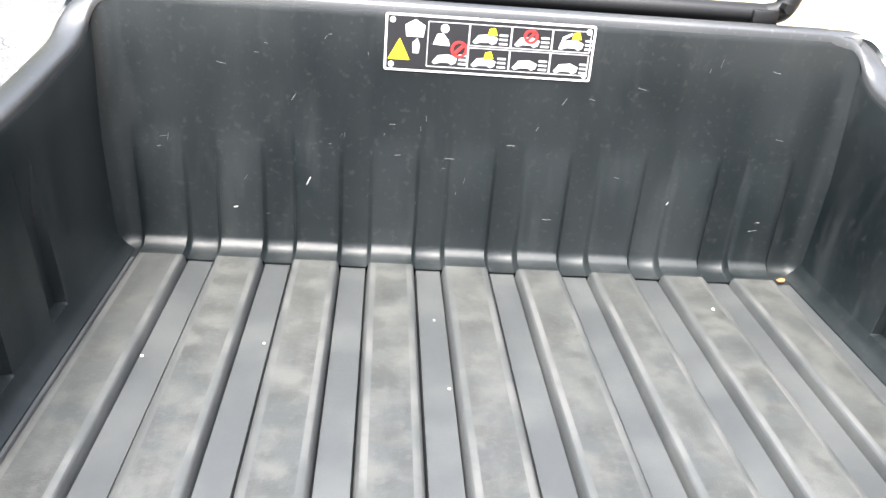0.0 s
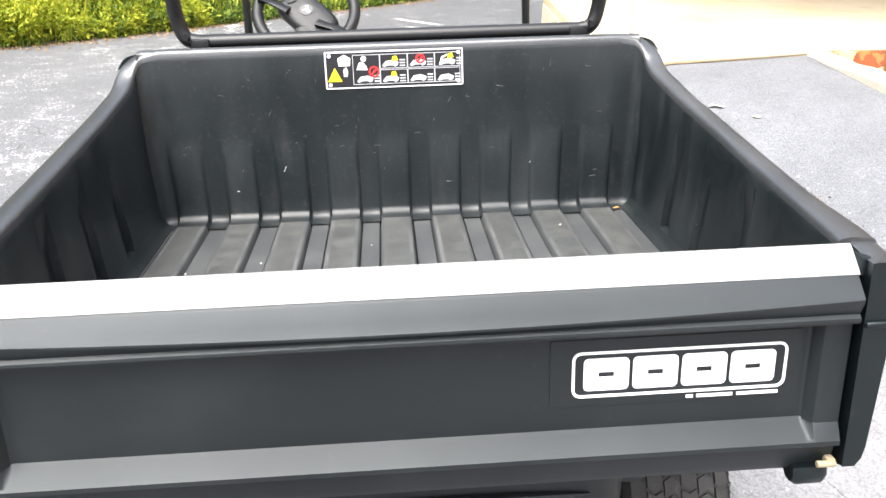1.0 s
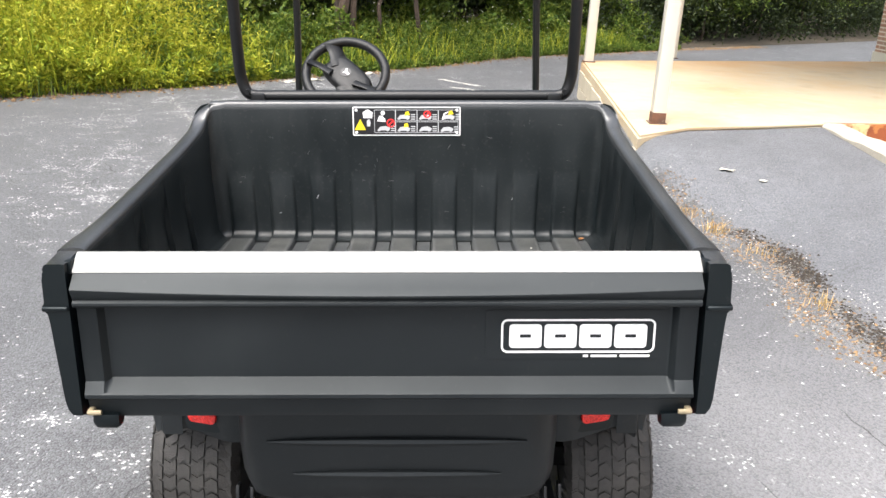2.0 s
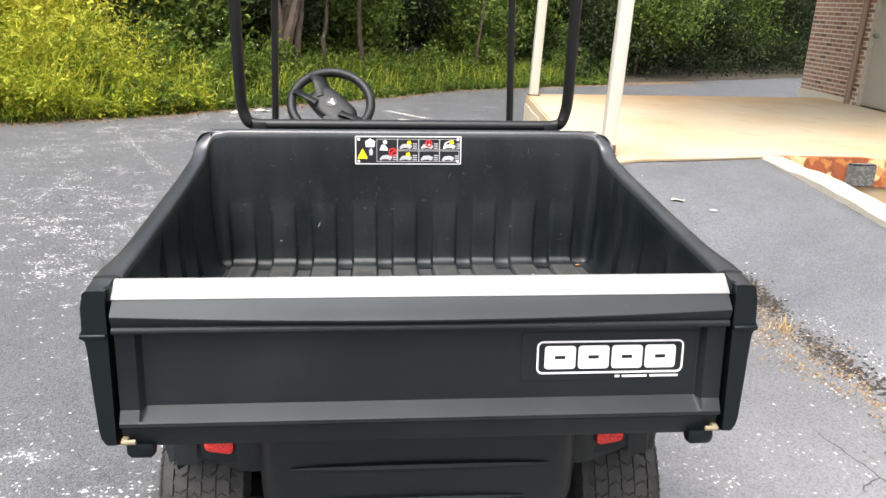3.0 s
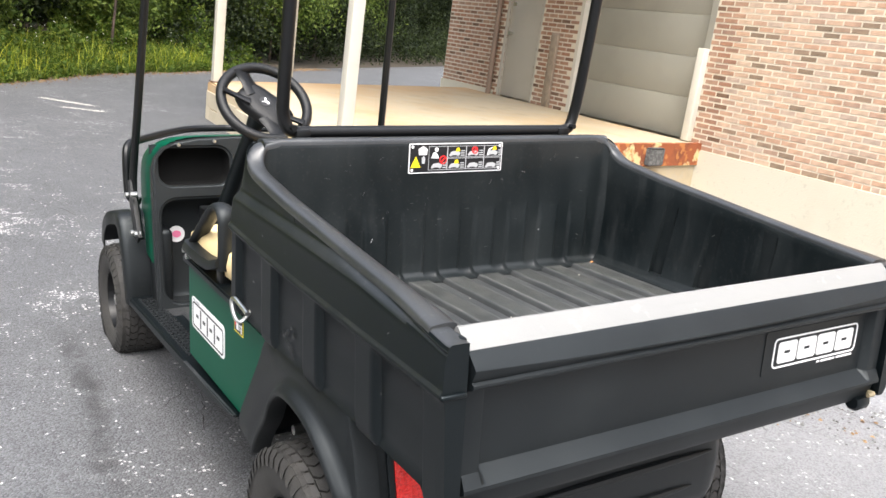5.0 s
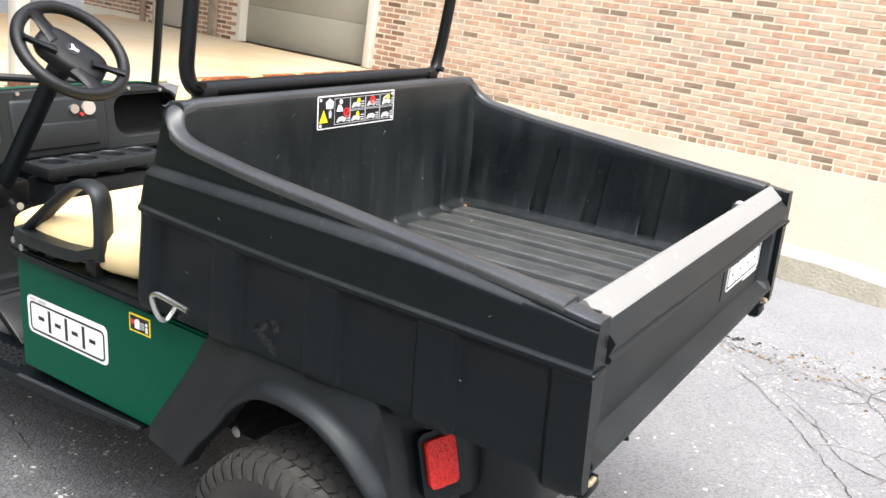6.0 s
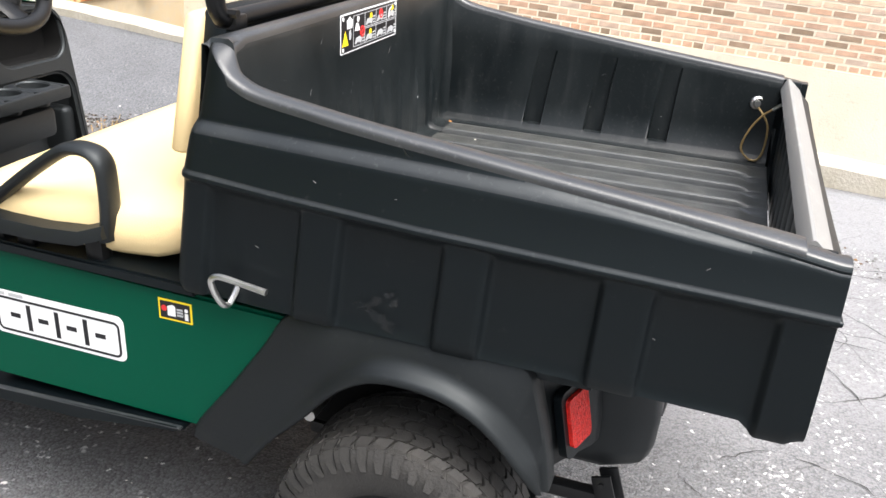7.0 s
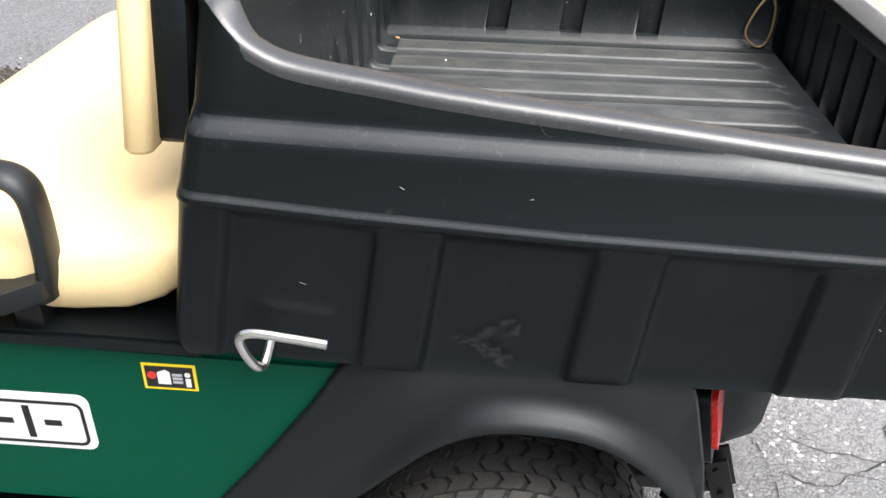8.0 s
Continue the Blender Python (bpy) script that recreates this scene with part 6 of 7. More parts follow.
box(bm, WALL_X - 0.002, WALL_X + 0.14, DOOR[0] + 0.05, DOOR[1] - 0.05, DOOR[3] - 0.05, DOOR[3])
part("door_frame", bm, "service_door_paint", door)
gate = new("door_2")
tagged(gate, "grey-beige sectional dock door, shut", "dock door", kind="structure")
hh = (GATE[3] - GATE[2]) / 5
for k in range(5):
    part("door_section", boxed(WALL_X + 0.13, WALL_X + 0.17, GATE[0], GATE[1], GATE[2] + k * hh + 0.0015, GATE[2] + (k + 1) * hh - 0.0015, bevel=0.003), "door_paint", gate)
bm = bmesh.new()
box(bm, WALL_X - 0.01, WALL_X + 0.13, GATE[1] - 0.07, GATE[1] + 0.0, GATE[2], GATE[3])
part("door_jamb", bm, "white_paint", gate, "white-painted jamb")
bm = bmesh.new()
box(bm, WALL_X - 0.004, WALL_X + 0.13, GATE[0] + 0.0, GATE[0] + 0.09, GATE[2], GATE[3])
part("door_jamb", bm, "door_paint", gate)
guard_post = tagged(part("jamb_guard", boxed(WALL_X - 0.10, WALL_X - 0.004, GATE[0] - 0.01, GATE[0] + 0.10, SLAB_TOP, SLAB_TOP + 1.15, bevel=0.01), "white_paint"), "chipped white-painted jamb guard beside the dock door", "guard post")
tagged(part("wall_plank", boxed(WALL_X - 0.05, WALL_X - 0.003, 9.46, 9.62, SLAB_TOP, SLAB_TOP + 1.12, bevel=0.006), "plank"), "weathered wooden plank standing against the bricks", "plank")
bm = bmesh.new()
tube(bm, [(WALL_X - 0.05, 11.1, SLAB_TOP), (WALL_X - 0.05, 11.1, TOP)], 0.045, 10)
tagged(part("downpipe", bm, "pipe_paint"), "brown painted downpipe fixed to the bricks", "downpipe")

# closing mass of the building behind the wall
bm = bmesh.new()
box(bm, WALL_X + 0.36, WALL_X + 9, -14, WALL_END - 0.31, -1, TOP - 0.05)
tagged(part("building_core", bm, "mortar", sharp=0), "plain inner mass of the brick building", "building", kind="structure")



# ---- greenery ----
def edge_y(x):
    """The far edge of the asphalt, where the weeds begin."""
    return lerp_table([(-40, -28.0), (-4.43, 7.35), (-3.3, 8.4), (-1.9, 10.05), (0, 12.3), (1.4, 14.3), (3.0, 15.7), (4.1, 16.8), (8.4, 20.4), (10.8, 22.5), (40, 48)], x)


rng = random.Random(4)


def leaves(name, count, spot, size, mat, parent=None, label="", slim=1.0):
    """One mesh of many small folded leaves; spot() gives a place and a size factor."""
    verts, faces = [], []
    for _ in range(count):
        p, k = spot()
        h = Vector((rng.gauss(0, 1), rng.gauss(0, 1), rng.gauss(0, 1) + 0.2)).normalized()
        s = h.cross(Vector((rng.gauss(0, 1), rng.gauss(0, 1), rng.gauss(0, 1)))).normalized()
        L, w = size * k * rng.uniform(0.6, 1.5), slim * size * k * rng.uniform(0.16, 0.36)
        b = len(verts)
        n = h.cross(s) * w * 0.4
        verts += [p, p + h * L * 0.5 + s * w + n, p + h * L, p + h * L * 0.5 - s * w + n]
        faces += [(b, b + 1, b + 2), (b, b + 2, b + 3)]
    me = bpy.data.meshes.new(name)
    me.from_pydata(verts, [], faces)
    me.materials.append(M[mat])
    ob = new(name, me)
    if parent is not None:
        ob.parent = parent
    if label:
        tagged(ob, label)
    return ob


def blades(name, count, spot, mat, height, label):
    verts, faces = [], []
    for _ in range(count):
        p, k = spot()
        h = height * k * rng.uniform(0.5, 1.2)
        a = rng.uniform(0, 6.283)
        lean = Vector((math.cos(a), math.sin(a), 0)) * h * rng.uniform(0.15, 0.95)
        w = Vector((-math.sin(a), math.cos(a), 0)) * (rng.uniform(0.003, 0.009) if height > 0.2 else 0.0022)
        b = len(verts)
        verts += [p - w, p + w, p + lean * 0.4 + Vector((0, 0, h * 0.6)) + w * 0.7, p + lean * 0.4 + Vector((0, 0, h * 0.6)) - w * 0.7, p + lean + Vector((0, 0, h))]
        faces += [(b, b + 1, b + 2, b + 3), (b + 3, b + 2, b + 4)]
    me = bpy.data.meshes.new(name)
    me.from_pydata(verts, [], faces)
    me.materials.append(M[mat])
    return tagged(new(name, me), label, "weeds", kind="stuff")


def soil_strip():
    verts, faces = [], []
    xs = [-40 + 1.0 * i for i in range(81)]
    rows = 12
    for x in xs:
        for j in range(rows):
            o = 0.0 if j == 0 else 0.35 * j ** 1.9
            z = ground_z(x, edge_y(x)) + 0.012 + 0.03 * o ** 0.5 + 0.02 * max(0, o - 3)
            verts.append((x - 0.6 * o, edge_y(x) + 0.8 * o + 0.12 * noise.noise(Vector((x, o, 1))), z - (0.06 if j == 0 else 0)))
    for i in range(len(xs) - 1):
        for j in range(rows - 1):
            faces.append((i * rows + j, (i + 1) * rows + j, (i + 1) * rows + j + 1, i * rows + j + 1))
    me = bpy.data.meshes.new("verge")
    me.from_pydata(verts, [], faces)
    me.shade_smooth()
    me.materials.append(M["soil"])
    return tagged(new("verge", me), "dark leaf litter verge under the weeds and trees", "verge", kind="structure")


soil_strip()


def verge_spot(d0, d1, x0, x1, bias=1.0):
    x = rng.uniform(x0, x1)
    o = d0 + (d1 - d0) * rng.random() ** bias
    return Vector((x - 0.6 * o, edge_y(x) + 0.8 * o, ground_z(x, edge_y(x)) + 0.03 * max(o, 0) ** 0.5))


def weed_height(p):
    """The weeds stand tallest on the left and sink towards the wood's edge."""
    return lerp_table([(-8, 2.0), (-5.5, 1.85), (-4.4, 1.6), (-3.4, 1.2), (-2.2, 0.8), (-0.5, 0.6), (3, 0.5), (4.5, 0.3), (8, 0.2)], p.x) * max(0.35, 0.8 + 0.55 * noise.noise(Vector((p.x * 0.7, p.y * 0.7, 2))) + 0.5 * noise.noise(Vector((p.x * 1.9, p.y * 1.9, 5))))


def blade_spot():
    p = verge_spot(-0.1, 1.4, -9, 4.6, 1.2)
    p.z -= 0.02
    return p, 0.3 + 1.1 * max(0, 0.3 + noise.noise(p * 1.1)) + 0.3 * rng.random()


blades("long_grass", 8000, blade_spot, "weed_green", 0.22, "bright green uncut grass along the edge of the lot")


def weed_plants(count, d0, d1, x0, x1, bias, tall):
    """Arching stems of many plants: base, tip and bow of each stem."""
    stems = []
    for _ in range(count):
        p = verge_spot(d0, d1, x0, x1, bias)
        o = (p - verge_spot(0, 0, p.x, p.x)).length
        h = weed_height(p) * tall * (0.35 + 0.65 * min(1.0, o / 1.0)) * rng.uniform(0.6, 1.25)
        for _k in range(5):
            a = rng.uniform(0, 6.283)
            out = Vector((math.cos(a), math.sin(a), 0)) * h * rng.uniform(0.1, 0.55)
            stems.append((p, out, h * rng.uniform(0.75, 1.1)))
    return stems


def on_stems(stems, low):
    def spot():
        p, out, h = stems[rng.randrange(len(stems))]
        u = low + (1 - low) * rng.random() ** 0.8
        q = p + out * u * u + Vector((0, 0, h * (u - 0.22 * u * u)))
        return q + Vector((rng.gauss(0, 0.018), rng.gauss(0, 0.018), rng.gauss(0, 0.018))), rng.uniform(0.5, 1.2)
    return spot


weeds = weed_plants(2200, -0.05, 3.0, -9, -2.2, 1.5, 1.0)
tagged(leaves("leafy_weeds", 130000, on_stems(weeds, 0.05), 0.07, "grass", slim=0.75), "bright green broad-leaved weeds along the edge of the lot", "weeds", kind="stuff")
low_weeds = weed_plants(2600, -0.05, 2.6, -3.2, 5.4, 1.3, 0.95)
tagged(leaves("low_weeds", 130000, on_stems(low_weeds, 0.05), 0.062, "weed_green", slim=0.85), "green broad-leaved weeds along the edge of the lot", "weeds", kind="stuff")
golden = weed_plants(1300, 0.3, 3.2, -10, -2.6, 1.0, 1.15)
tagged(leaves("goldenrod", 105000, on_stems(golden, 0.4), 0.06, "yellow_weed", slim=0.5), "tall yellow-green flowering weeds on the verge", "weeds", kind="stuff")


def tall_blade_spot():
    p = verge_spot(0.0, 2.0, -9, 4.0, 1.3)
    return p, (0.35 + 0.9 * weed_height(p)) * (0.5 + 0.5 * rng.random())


blades("tall_grass", 4500, tall_blade_spot, "grass", 0.75, "long arching yellow-green grass blades among the weeds")


def under_spot():
    while True:
        p = verge_spot(0.2, 3.4, 4.2, 34)
        top = 0.5 + 1.5 * max(0.0, 0.45 + noise.noise(Vector((p.x * 0.7, p.y * 0.7, 8))))
        p.z += top * rng.random() ** 0.7
        if noise.noise(p * 1.4) > -0.25:
            return p, rng.uniform(0.6, 1.2)


def bush_spot():
    while True:
        p = verge_spot(0.5, 2.6, -3.6, 6.5)
        lump = noise.noise(Vector((p.x * 0.8, p.y * 0.8, 8))) + 0.5 * noise.noise(Vector((p.x * 2.3, p.y * 2.3, 1)))
        top = max(0.0, 0.25 + 1.3 * lump)
        q = p + Vector((0, 0, top * rng.random() ** 0.6))
        if top > 0.12 and noise.noise(q * 2.2) > -0.2:
            return q, rng.uniform(0.6, 1.3)


tagged(leaves("bushy_weeds", 60000, bush_spot, 0.075, "weed_green"), "lumpy green bushes and weeds in front of the wood", "weeds", kind="stuff")
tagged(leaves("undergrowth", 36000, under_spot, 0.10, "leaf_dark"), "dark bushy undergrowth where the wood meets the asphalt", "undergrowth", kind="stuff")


def wood_spot():
    while True:
        p = verge_spot(2.4, 7.0, -9.5, 34)
        p.z += 0.1 + rng.random() ** 0.9 * 7.5
        if noise.noise(p * 0.45) + 0.35 * noise.noise(p * 1.3) > 0.17:
            return p, rng.uniform(0.7, 1.3)


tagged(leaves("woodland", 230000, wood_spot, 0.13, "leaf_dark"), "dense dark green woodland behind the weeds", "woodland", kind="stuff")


def deep_spot():
    p = verge_spot(7.0, 11.0, -12, 44)
    p.z += rng.random() * 11
    return p, rng.uniform(0.8, 1.5)


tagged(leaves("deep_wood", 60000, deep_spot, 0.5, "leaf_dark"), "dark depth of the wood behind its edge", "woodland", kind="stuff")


def tree(x, o, height, spread, lean, mat, n):
    base = Vector((x - 0.6 * o, edge_y(x) + 0.8 * o, ground_z(x, edge_y(x))))
    small = height < 3.5
    t = empty("shrub" if small else "tree", "leafy shrub among the weeds at the edge of the wood" if small else "leafy tree with a grey-brown trunk at the edge of the wood", "shrub" if small else "tree", Matrix.Translation(base))
    t["group"] = "shrubs of the wood edge" if small else "trees of the wood edge"
    bm = bmesh.new()
    top = Vector((lean, 0.2, height))
    pts = smooth_line([(0, 0, -0.2), (lean * 0.2, 0.05, height * 0.3), (lean * 0.6, 0.1, height * 0.65), top], 5)
    r = 0.012 * height if small else 0.035 + 0.013 * height
    tube(bm, pts, [r * (1 - 0.75 * i / (len(pts) - 1)) for i in range(len(pts))], 9)
    tips = []
    for k in range(9):
        q = pts[5 + k % (len(pts) - 6)]
        a = k * 2.4 + x
        tip = q + Vector((math.cos(a) * spread * 0.8, math.sin(a) * spread * 0.8, height * 0.14))
        tube(bm, smooth_line([q, q.lerp(tip, 0.5) + Vector((0, 0, 0.15)), tip], 4), [r * 0.4 * (1 - 0.09 * i) for i in range(9)], 6)
        tips.append(tip)
        tips.append(q.lerp(tip, 0.6))
    part("trunk", bm, "bark", t)
    def spot():
        c = tips[rng.randrange(len(tips))]
        v = Vector((rng.gauss(0, 1), rng.gauss(0, 1), rng.gauss(0, 0.8)))
        return c + v * spread * 0.3, rng.uniform(0.7, 1.3)
    leaves("crown", n, spot, 0.095, mat, t)


SHRUBS = ((-6.5, 2.2, 2.4, 1.0, 0.1, "leaf", 6000), (-4.9, 2.6, 2.2, 0.9, 0.2, "leaf", 5000), (-3.4, 1.9, 1.7, 0.75, 0.0, "yellow_weed", 3500), (-2.9, 2.8, 2.6, 0.9, -0.2, "leaf_dark", 4500), (-1.7, 2.3, 2.0, 0.8, 0.1, "leaf", 5000), (-0.5, 2.6, 2.4, 0.8, 0.1, "leaf_dark", 4500), (0.8, 2.2, 1.8, 0.8, -0.1, "leaf", 5000), (2.0, 2.6, 2.2, 0.8, 0.1, "leaf_dark", 4500), (3.2, 2.0, 1.7, 0.8, 0.1, "leaf", 5000), (4.6, 2.4, 2.3, 0.9, 0.0, "leaf", 5500), (6.0, 1.9, 2.0, 0.9, 0.1, "leaf_dark", 5000), (7.3, 1.2, 2.6, 1.2, 0.2, "leaf", 9000), (8.6, 1.6, 2.8, 1.2, 0.1, "leaf", 8000), (10.4, 2.0, 3.0, 1.2, 0.1, "leaf_dark", 6000), (12.2, 2.0, 3.0, 1.2, 0.1, "leaf", 6000), (14.5, 2.0, 3.2, 1.3, 0.1, "leaf_dark", 6000))
for args in SHRUBS:
    tree(*args)
for args in ((-5.5, 3.2, 6.0, 1.6, 0.3, "leaf", 9000), (-3.6, 3.4, 5.5, 1.4, -0.2, "leaf", 9000), (-0.55, 1.9, 6.5, 1.5, 0.7, "leaf_dark", 7000), (0.1, 3.4, 5.6, 1.4, -0.3, "leaf", 8000), (2.4, 3.2, 5.2, 1.5, 0.2, "leaf", 8000), (5.0, 3.0, 5.4, 1.6, 0.1, "leaf", 8000), (7.6, 2.6, 4.6, 1.6, 0.2, "leaf", 9000), (10.5, 3.2, 6.0, 1.8, 0.3, "leaf_dark", 8000), (13.5, 3.0, 6.0, 1.8, 0.3, "leaf", 8000)):
    tree(*args)


def flower_spot():
    p = verge_spot(0.8, 2.6, -8, 6)
    p.z += weed_height(p) * rng.uniform(0.8, 1.3) + 0.1
    p += Vector((rng.gauss(0, 0.03), rng.gauss(0, 0.03), 0))
    return p, rng.uniform(0.5, 1.3)


tagged(leaves("white_flowers", 380, flower_spot, 0.04, "flower"), "small white flower heads above the weeds", "flowers", kind="stuff")

# a pale dead stem leaning among the weeds, and thin brown stems in front of the wood
def stem(label, mat, points, radius):
    bm = bmesh.new()
    base = Vector(points[0])
    pts = smooth_line([Vector(p) - base for p in points], 5)
    n = len(pts)
    tube(bm, [p + Vector((noise.noise(p * 3 + base), noise.noise(p * 3 - base), 0)) * 0.04 for p in pts], [radius * (1 - 0.6 * i / n) for i in range(n)], 7)
    ob = part("stem", bm, mat)
    ob.matrix_world = Matrix.Translation(base)
    tagged(ob, label, "stem", group="bare stems of the wood edge")


stem("pale dead stem leaning out of the weeds", "dead_wood", [(-4.25, 10.9, 0.0), (-4.15, 10.95, 0.55), (-4.0, 11.05, 0.85), (-3.6, 11.2, 1.5)], 0.035)
stem("pale dead stem leaning out of the weeds", "dead_wood", [(-4.9, 11.6, 0.5), (-4.45, 11.6, 0.85), (-3.7, 11.6, 1.25), (-3.1, 11.6, 1.6)], 0.04)
for x, y, lean, r in ((-1.62, 12.3, 0.25, 0.10), (-1.38, 12.4, 0.05, 0.07), (-1.5, 12.35, -0.2, 0.045), (-1.0, 12.9, 0.05, 0.04), (-0.35, 13.5, -0.1, 0.05), (-5.6, 9.2, 0.2, 0.04), (1.9, 16.2, 0.1, 0.03)):
    stem("thin brown bare stem at the edge of the wood", "bark", [(x, y, -0.2), (x + lean * 0.5, y, 0.7), (x + lean * 1.1, y + 0.1, 1.6), (x + lean * 1.4, y + 0.2, 3.4)], r)


# ---- broken joint in the paving: chips, litter and dry tufts ----
def scatter(name, count, spot, lo, hi, mat, label, category):
    """Small angular chips lying on the ground, in one mesh."""
    verts, faces = [], []
    for _ in range(count):
        x, y = spot()
        k = rng.uniform(lo, hi)
        z = lot_z(x, y) + k * 0.2
        b = len(verts)
        a0 = rng.uniform(0, 6.28)
        for j in range(4):
            a = a0 + j * 1.57 + rng.uniform(-0.4, 0.4)
            verts.append((x + k * math.cos(a), y + k * math.sin(a), z + rng.uniform(-0.2, 0.1) * k))
        verts.append((x, y, z + k * rng.uniform(0.3, 0.8)))
        faces += [(b, b + 1, b + 4), (b + 1, b + 2, b + 4), (b + 2, b + 3, b + 4), (b + 3, b, b + 4)]
    me = bpy.data.meshes.new(name)
    me.from_pydata(verts, [], faces)
    me.materials.append(M[mat])
    return tagged(new(name, me), label, category, kind="stuff")


def seam_spot(width):
    def spot():
        while True:
            y = rng.uniform(-0.6, 4.6)
            if rng.random() < lerp_table([(-0.6, 0.08), (0.8, 0.15), (1.8, 1.0), (4.6, 0.8)], y):
                break
        k = 0.6 + 0.8 * noise.noise(Vector((y * 1.7, 0, 9)))
        return seam_x(y) - 0.08 + rng.gauss(0, width) * max(0.2, k), y
    return spot


scatter("gravel", 6500, seam_spot(0.13), 0.002, 0.010, "chip_grey", "loose grey gravel in the broken paving joint", "gravel")
scatter("pale_chips", 420, seam_spot(0.2), 0.002, 0.008, "chip_pale", "pale stone chips along the broken paving joint", "gravel")
scatter("leaf_litter", 2300, seam_spot(0.11), 0.003, 0.012, "chip_brown", "brown dead leaves and twigs in the broken joint", "litter")
scatter("lot_grit", 500, lambda: (rng.uniform(-4, 2.2), rng.uniform(-1.5, 7)), 0.002, 0.007, "chip_pale", "pale grit scattered over the asphalt", "grit")
scatter("verge_litter", 5000, lambda: (lambda p: (p.x + rng.gauss(0, 0.1), p.y - abs(rng.gauss(0, 0.22)) + 0.05))(verge_spot(0, 0.1, -7, 8)), 0.005, 0.024, "chip_brown", "dry leaves and litter along the verge", "litter")
for x, y, n, h in ((1.90, 2.32, 45, 0.06), (1.80, 3.65, 60, 0.07), (1.74, 3.95, 40, 0.06), (1.92, 3.2, 50, 0.05)):
    ob = blades("dry_tuft", n, lambda: (Vector((x + rng.gauss(0, 0.05), y + rng.gauss(0, 0.05), ground_z(x, y))), 1.0), "straw", h, "tuft of dry straw-coloured grass in the broken joint")
    ob["category"] = "grass tuft"
# dark soil washed into the joint
def soil_spot():
    while True:
        y = rng.uniform(0.0, 3.6)
        if noise.noise(Vector((y * 1.9, 4, 0))) > rng.uniform(-0.5, 0.4) and rng.random() < lerp_table([(0, 0.05), (1.2, 0.15), (2, 1)], y):
            return seam_x(y) + 0.02 + 0.03 * noise.noise(Vector((y * 3, 0, 5))) + rng.gauss(0, lerp_table([(0.0, 0.008), (1.0, 0.014), (2.0, 0.045)], y)), y


scatter("joint_soil", 2300, soil_spot, 0.003, 0.012, "chip_soil", "dark damp soil washed into the broken joint", "soil")


# open cracks: ragged dark ribbons, lying in the surface
def crack(corners, width):
    pts = smooth_line([Vector((x, y, 0)) for x, y in corners], 14)
    verts, faces = [], []
    for i, p in enumerate(pts):
        d = (pts[min(i + 1, len(pts) - 1)] - pts[max(i - 1, 0)]).normalized()
        across = Vector((-d.y, d.x, 0))
        p = p + across * (0.012 * noise.noise(p * 22) + 0.007 * noise.noise(p * 60))
        w = width * max(0.12, 0.5 + 1.1 * noise.noise(p * 17)) * min(1, i / 6 + 0.1, (len(pts) - 1 - i) / 6 + 0.1)
        for q in (p - across * w, p + across * w):
            verts.append((q.x, q.y, lot_z(q.x, q.y) + 0.0035))
        if i:
            faces.append((2 * i - 2, 2 * i - 1, 2 * i + 1, 2 * i))
    me = bpy.data.meshes.new("crack")
    me.from_pydata(verts, [], faces)
    me.materials.append(M["crack_dark"])
    tagged(new("crack", me), "ragged dark crack in the worn asphalt", "crack", group="cracks in the lot", kind="structure")


for line in ([(0.2, 0.05), (0.32, -0.08), (0.38, -0.21), (0.28, -0.43), (0.14, -0.34), (0.02, -0.3)], [(0.16, 0.05), (0.07, -0.01), (-0.07, -0.03), (-0.3, -0.02)],
             [(-0.03, -0.04), (-0.06, -0.14), (0.02, -0.3), (0.03, -0.46), (0.09, -0.56), (0.2, -0.8)], [(0.02, -0.37), (0.17, -0.44), (0.25, -0.45)],
             [(0.48, -0.59), (0.3, -0.56), (0.19, -0.5), (0.06, -0.52)], [(1.67, 0.25), (1.52, 0.08), (1.28, -0.11), (1.0, -0.31), (0.6, -0.5)],
             [(1.5, -0.02), (1.33, -0.17), (1.16, -0.3), (1.1, -0.6)], [(-0.31, 2.36), (-0.36, 2.18), (-0.49, 1.98), (-0.61, 1.85)], [(-0.39, 2.05), (-0.45, 1.8), (-0.5, 1.62)]):
    crack(line, 0.0024)
crack([(1.95, 1.5), (1.9, 0.9), (1.89, 0.36), (1.84, 0.14), (1.78, -0.15), (1.75, -0.6), (1.8, -1.2)], 0.003)


# faded paint lines, worn to flakes
def worn_line(x0, y0, x1, y1, count, spread):
    def spot():
        f = rng.random()
        return x0 + (x1 - x0) * f + rng.gauss(0, spread), y0 + (y1 - y0) * f + rng.gauss(0, spread)
    scatter("faded_line", 2 * count, spot, 0.002, 0.006, "chip_pale", "faded white paint line worn to flakes on the asphalt", "paint line")


worn_line(2.02, 1.0, 2.12, 2.5, 70, 0.03)
worn_line(1.97, -0.6, 1.97, 0.9, 110, 0.035)
worn_line(-2.95, 8.0, -1.85, 5.7, 130, 0.03)
worn_line(0.05, 10.7, 0.6, 10.2, 350, 0.03)
worn_line(-1.9, 7.85, -0.95, 7.65, 220, 0.08)
worn_line(0.2, 9.95, 0.65, 9.75, 250, 0.02)
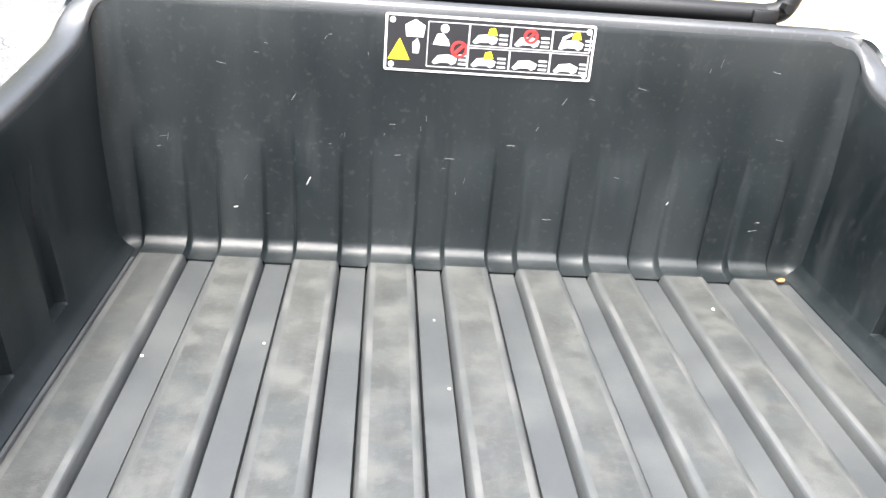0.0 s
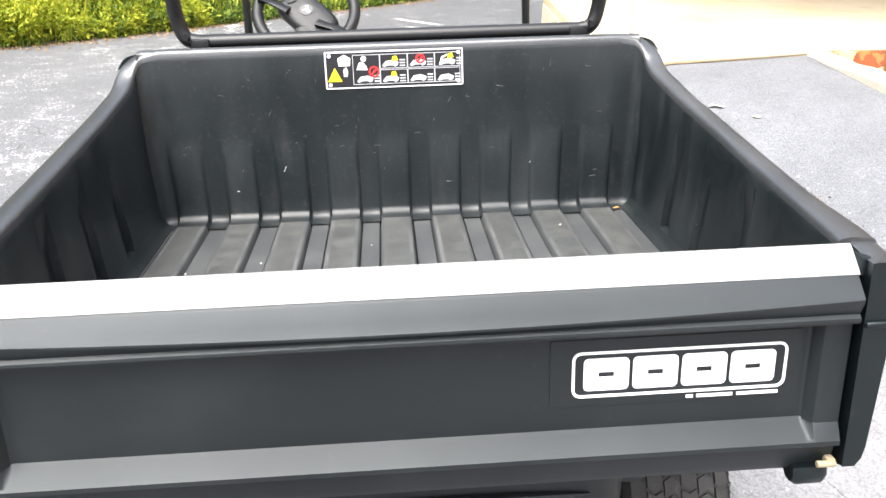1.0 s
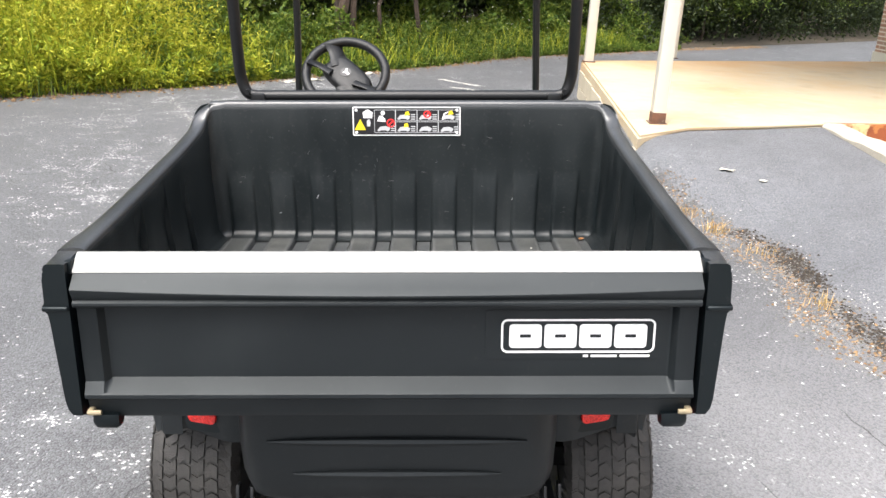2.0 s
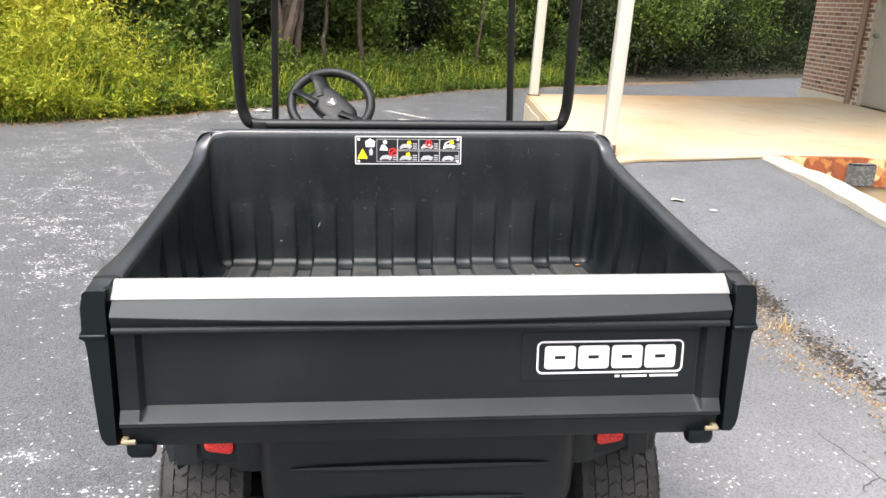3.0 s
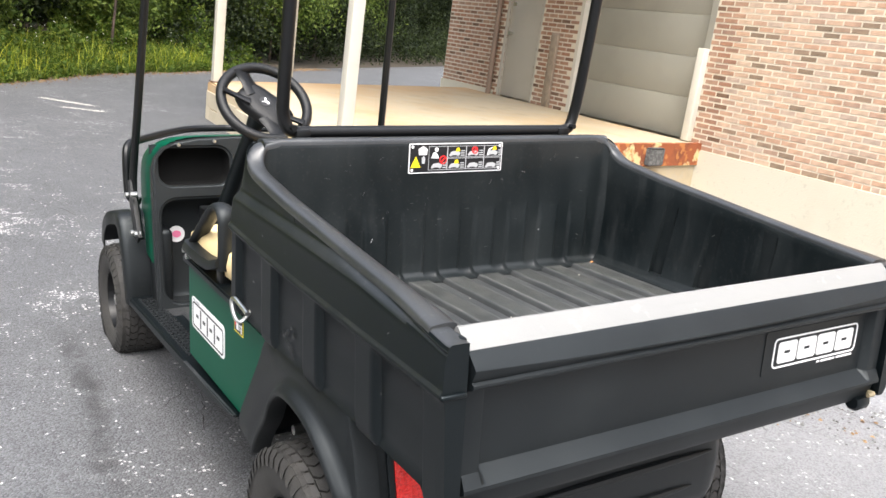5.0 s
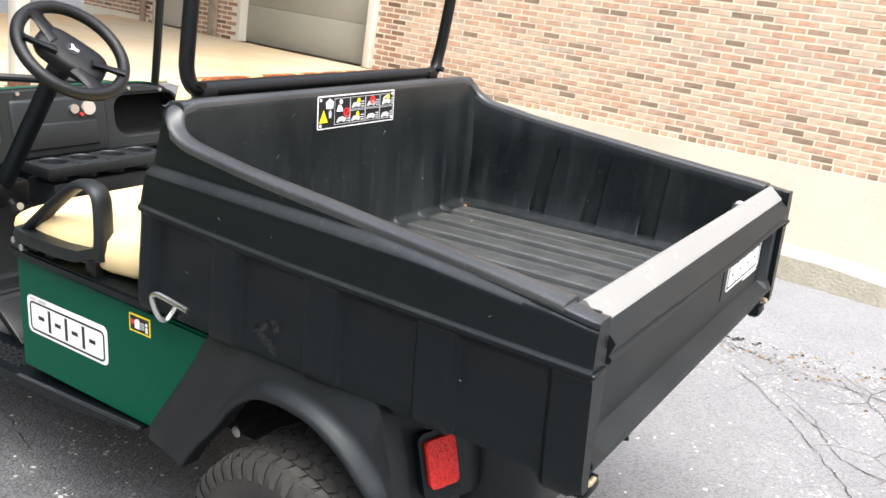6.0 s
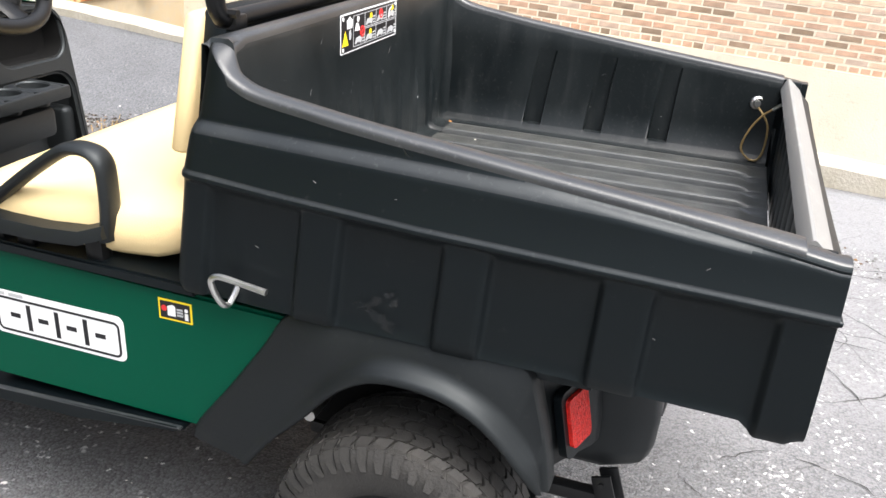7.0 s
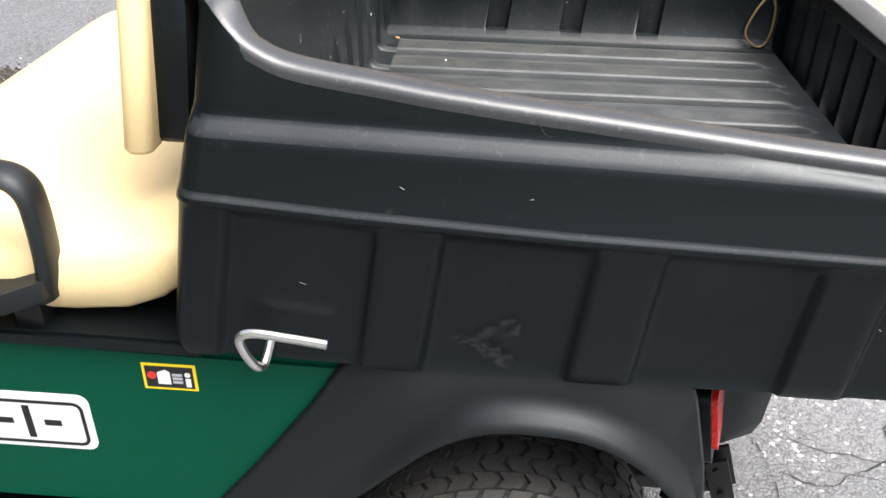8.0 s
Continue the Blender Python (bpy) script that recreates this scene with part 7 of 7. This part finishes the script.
# white paper scraps by the verge
for x, y, k in ((-0.95, 10.85, 0.10), (-1.6, 9.9, 0.12), (-1.9, 9.55, 0.09), (2.12, 4.52, 0.06), (2.3, 4.3, 0.035)):
    bm = bmesh.new()
    pts = [(x + k * math.cos(a * 0.3927) * rng.uniform(0.45, 1.15), y + k * 0.8 * math.sin(a * 0.3927) * rng.uniform(0.45, 1.15)) for a in range(16)]
    slab_of(bm, pts, lambda u, v, w: (u, v, ground_z(x, y) + 0.012 + 0.010 * math.sin(u * 40 + v * 25) * k / 0.1 + w), 0.004)
    tagged(part("paper_scrap", bm, "white_paint"), "crumpled white paper scrap lying on the asphalt", "litter", group="paper scraps")

rng_b = random.Random(7)
# bricks: running bond, 0.2135 by 0.0677 m with the joint
BL, BH, JOINT = 0.2135, 0.0677, 0.013


def brick_rows():
    """Every brick of the wall: y from, y to, z from, z to."""
    z = BRICK_BASE
    row = 0
    while z + BH < TOP:
        h, length, off = BH, BL, (BL / 2 if row % 2 else 0.0)
        y = -14.0 - off
        while y < WALL_END:
            a, b = max(y, -14.0), min(y + length, WALL_END)
            if row == 0 and y < 4.2:
                b = min(b, a + 0.103)
            if WALL_END - 0.09 < b < WALL_END:
                b = WALL_END
            inside = any(o[0] - 0.02 < (a + b) / 2 < o[1] + 0.02 and o[2] - 0.05 < z + h / 2 < o[3] for o in (DOOR, GATE))
            low = DOOR[1] + 0.05 < a and z < BRICK_BASE + 0.1
            if b - a > 0.04 and not inside and not low:
                yield a, b, z, z + h
            y = b if (row == 0 and y < 4.2) or b == WALL_END else y + length
        z += h
        row += 1


def brick_mesh(w, h):
    bm = bmesh.new()
    box(bm, -0.013, 0.012, -w / 2, w / 2, -h / 2, h / 2)
    front = [e for e in bm.edges if e.verts[0].co.x < 0 and e.verts[1].co.x < 0]
    bmesh.ops.bevel(bm, geom=front, offset=0.004, segments=1, affect="EDGES")
    me = bpy.data.meshes.new("brick")
    bm.to_mesh(me)
    bm.free()
    me.materials.append(M["brick"])
    return me


shared, far_v, far_f, near_count = {}, [], [], 0
for a, b, z0, z1 in brick_rows():
    w, h = b - a - JOINT, z1 - z0 - JOINT
    near = 0.2 < (a + b) / 2 < 5.2 and z1 < 1.2 and near_count < 300
    if near:
        key = round(w, 2)
        if key not in shared:
            shared[key] = brick_mesh(w, h)
        ob = new("brick", shared[key])
        ob.parent = wall
        ob.location = (WALL_X + rng_b.uniform(0.0, 0.004) + 0.012, (a + b) / 2, (z0 + z1) / 2)
        near_count += 1
    else:
        x0 = WALL_X - 0.001 + rng_b.uniform(0.0, 0.004)
        i = len(far_v)
        y0, y1, c0, c1 = a + JOINT / 2, b - JOINT / 2, z0 + JOINT / 2, z1 - JOINT / 2
        e = 0.004
        far_v += [(x0 + 0.03, y0, c0), (x0 + 0.03, y1, c0), (x0 + 0.03, y1, c1), (x0 + 0.03, y0, c1), (x0, y0 + e, c0 + e), (x0, y1 - e, c0 + e), (x0, y1 - e, c1 - e), (x0, y0 + e, c1 - e)]
        far_f += [(i + 4, i + 7, i + 6, i + 5), (i, i + 4, i + 5, i + 1), (i + 1, i + 5, i + 6, i + 2), (i + 2, i + 6, i + 7, i + 3), (i + 3, i + 7, i + 4, i)]
me = bpy.data.meshes.new("brickwork")
me.from_pydata(far_v, [], far_f)
me.materials.append(M["brick_far"])
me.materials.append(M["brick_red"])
# bricks from the dock door onwards take the darker, redder tint
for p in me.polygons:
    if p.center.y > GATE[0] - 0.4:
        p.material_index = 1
far_bricks = new("brickwork", me)
far_bricks.parent = wall
far_bricks["kind"] = "stuff"
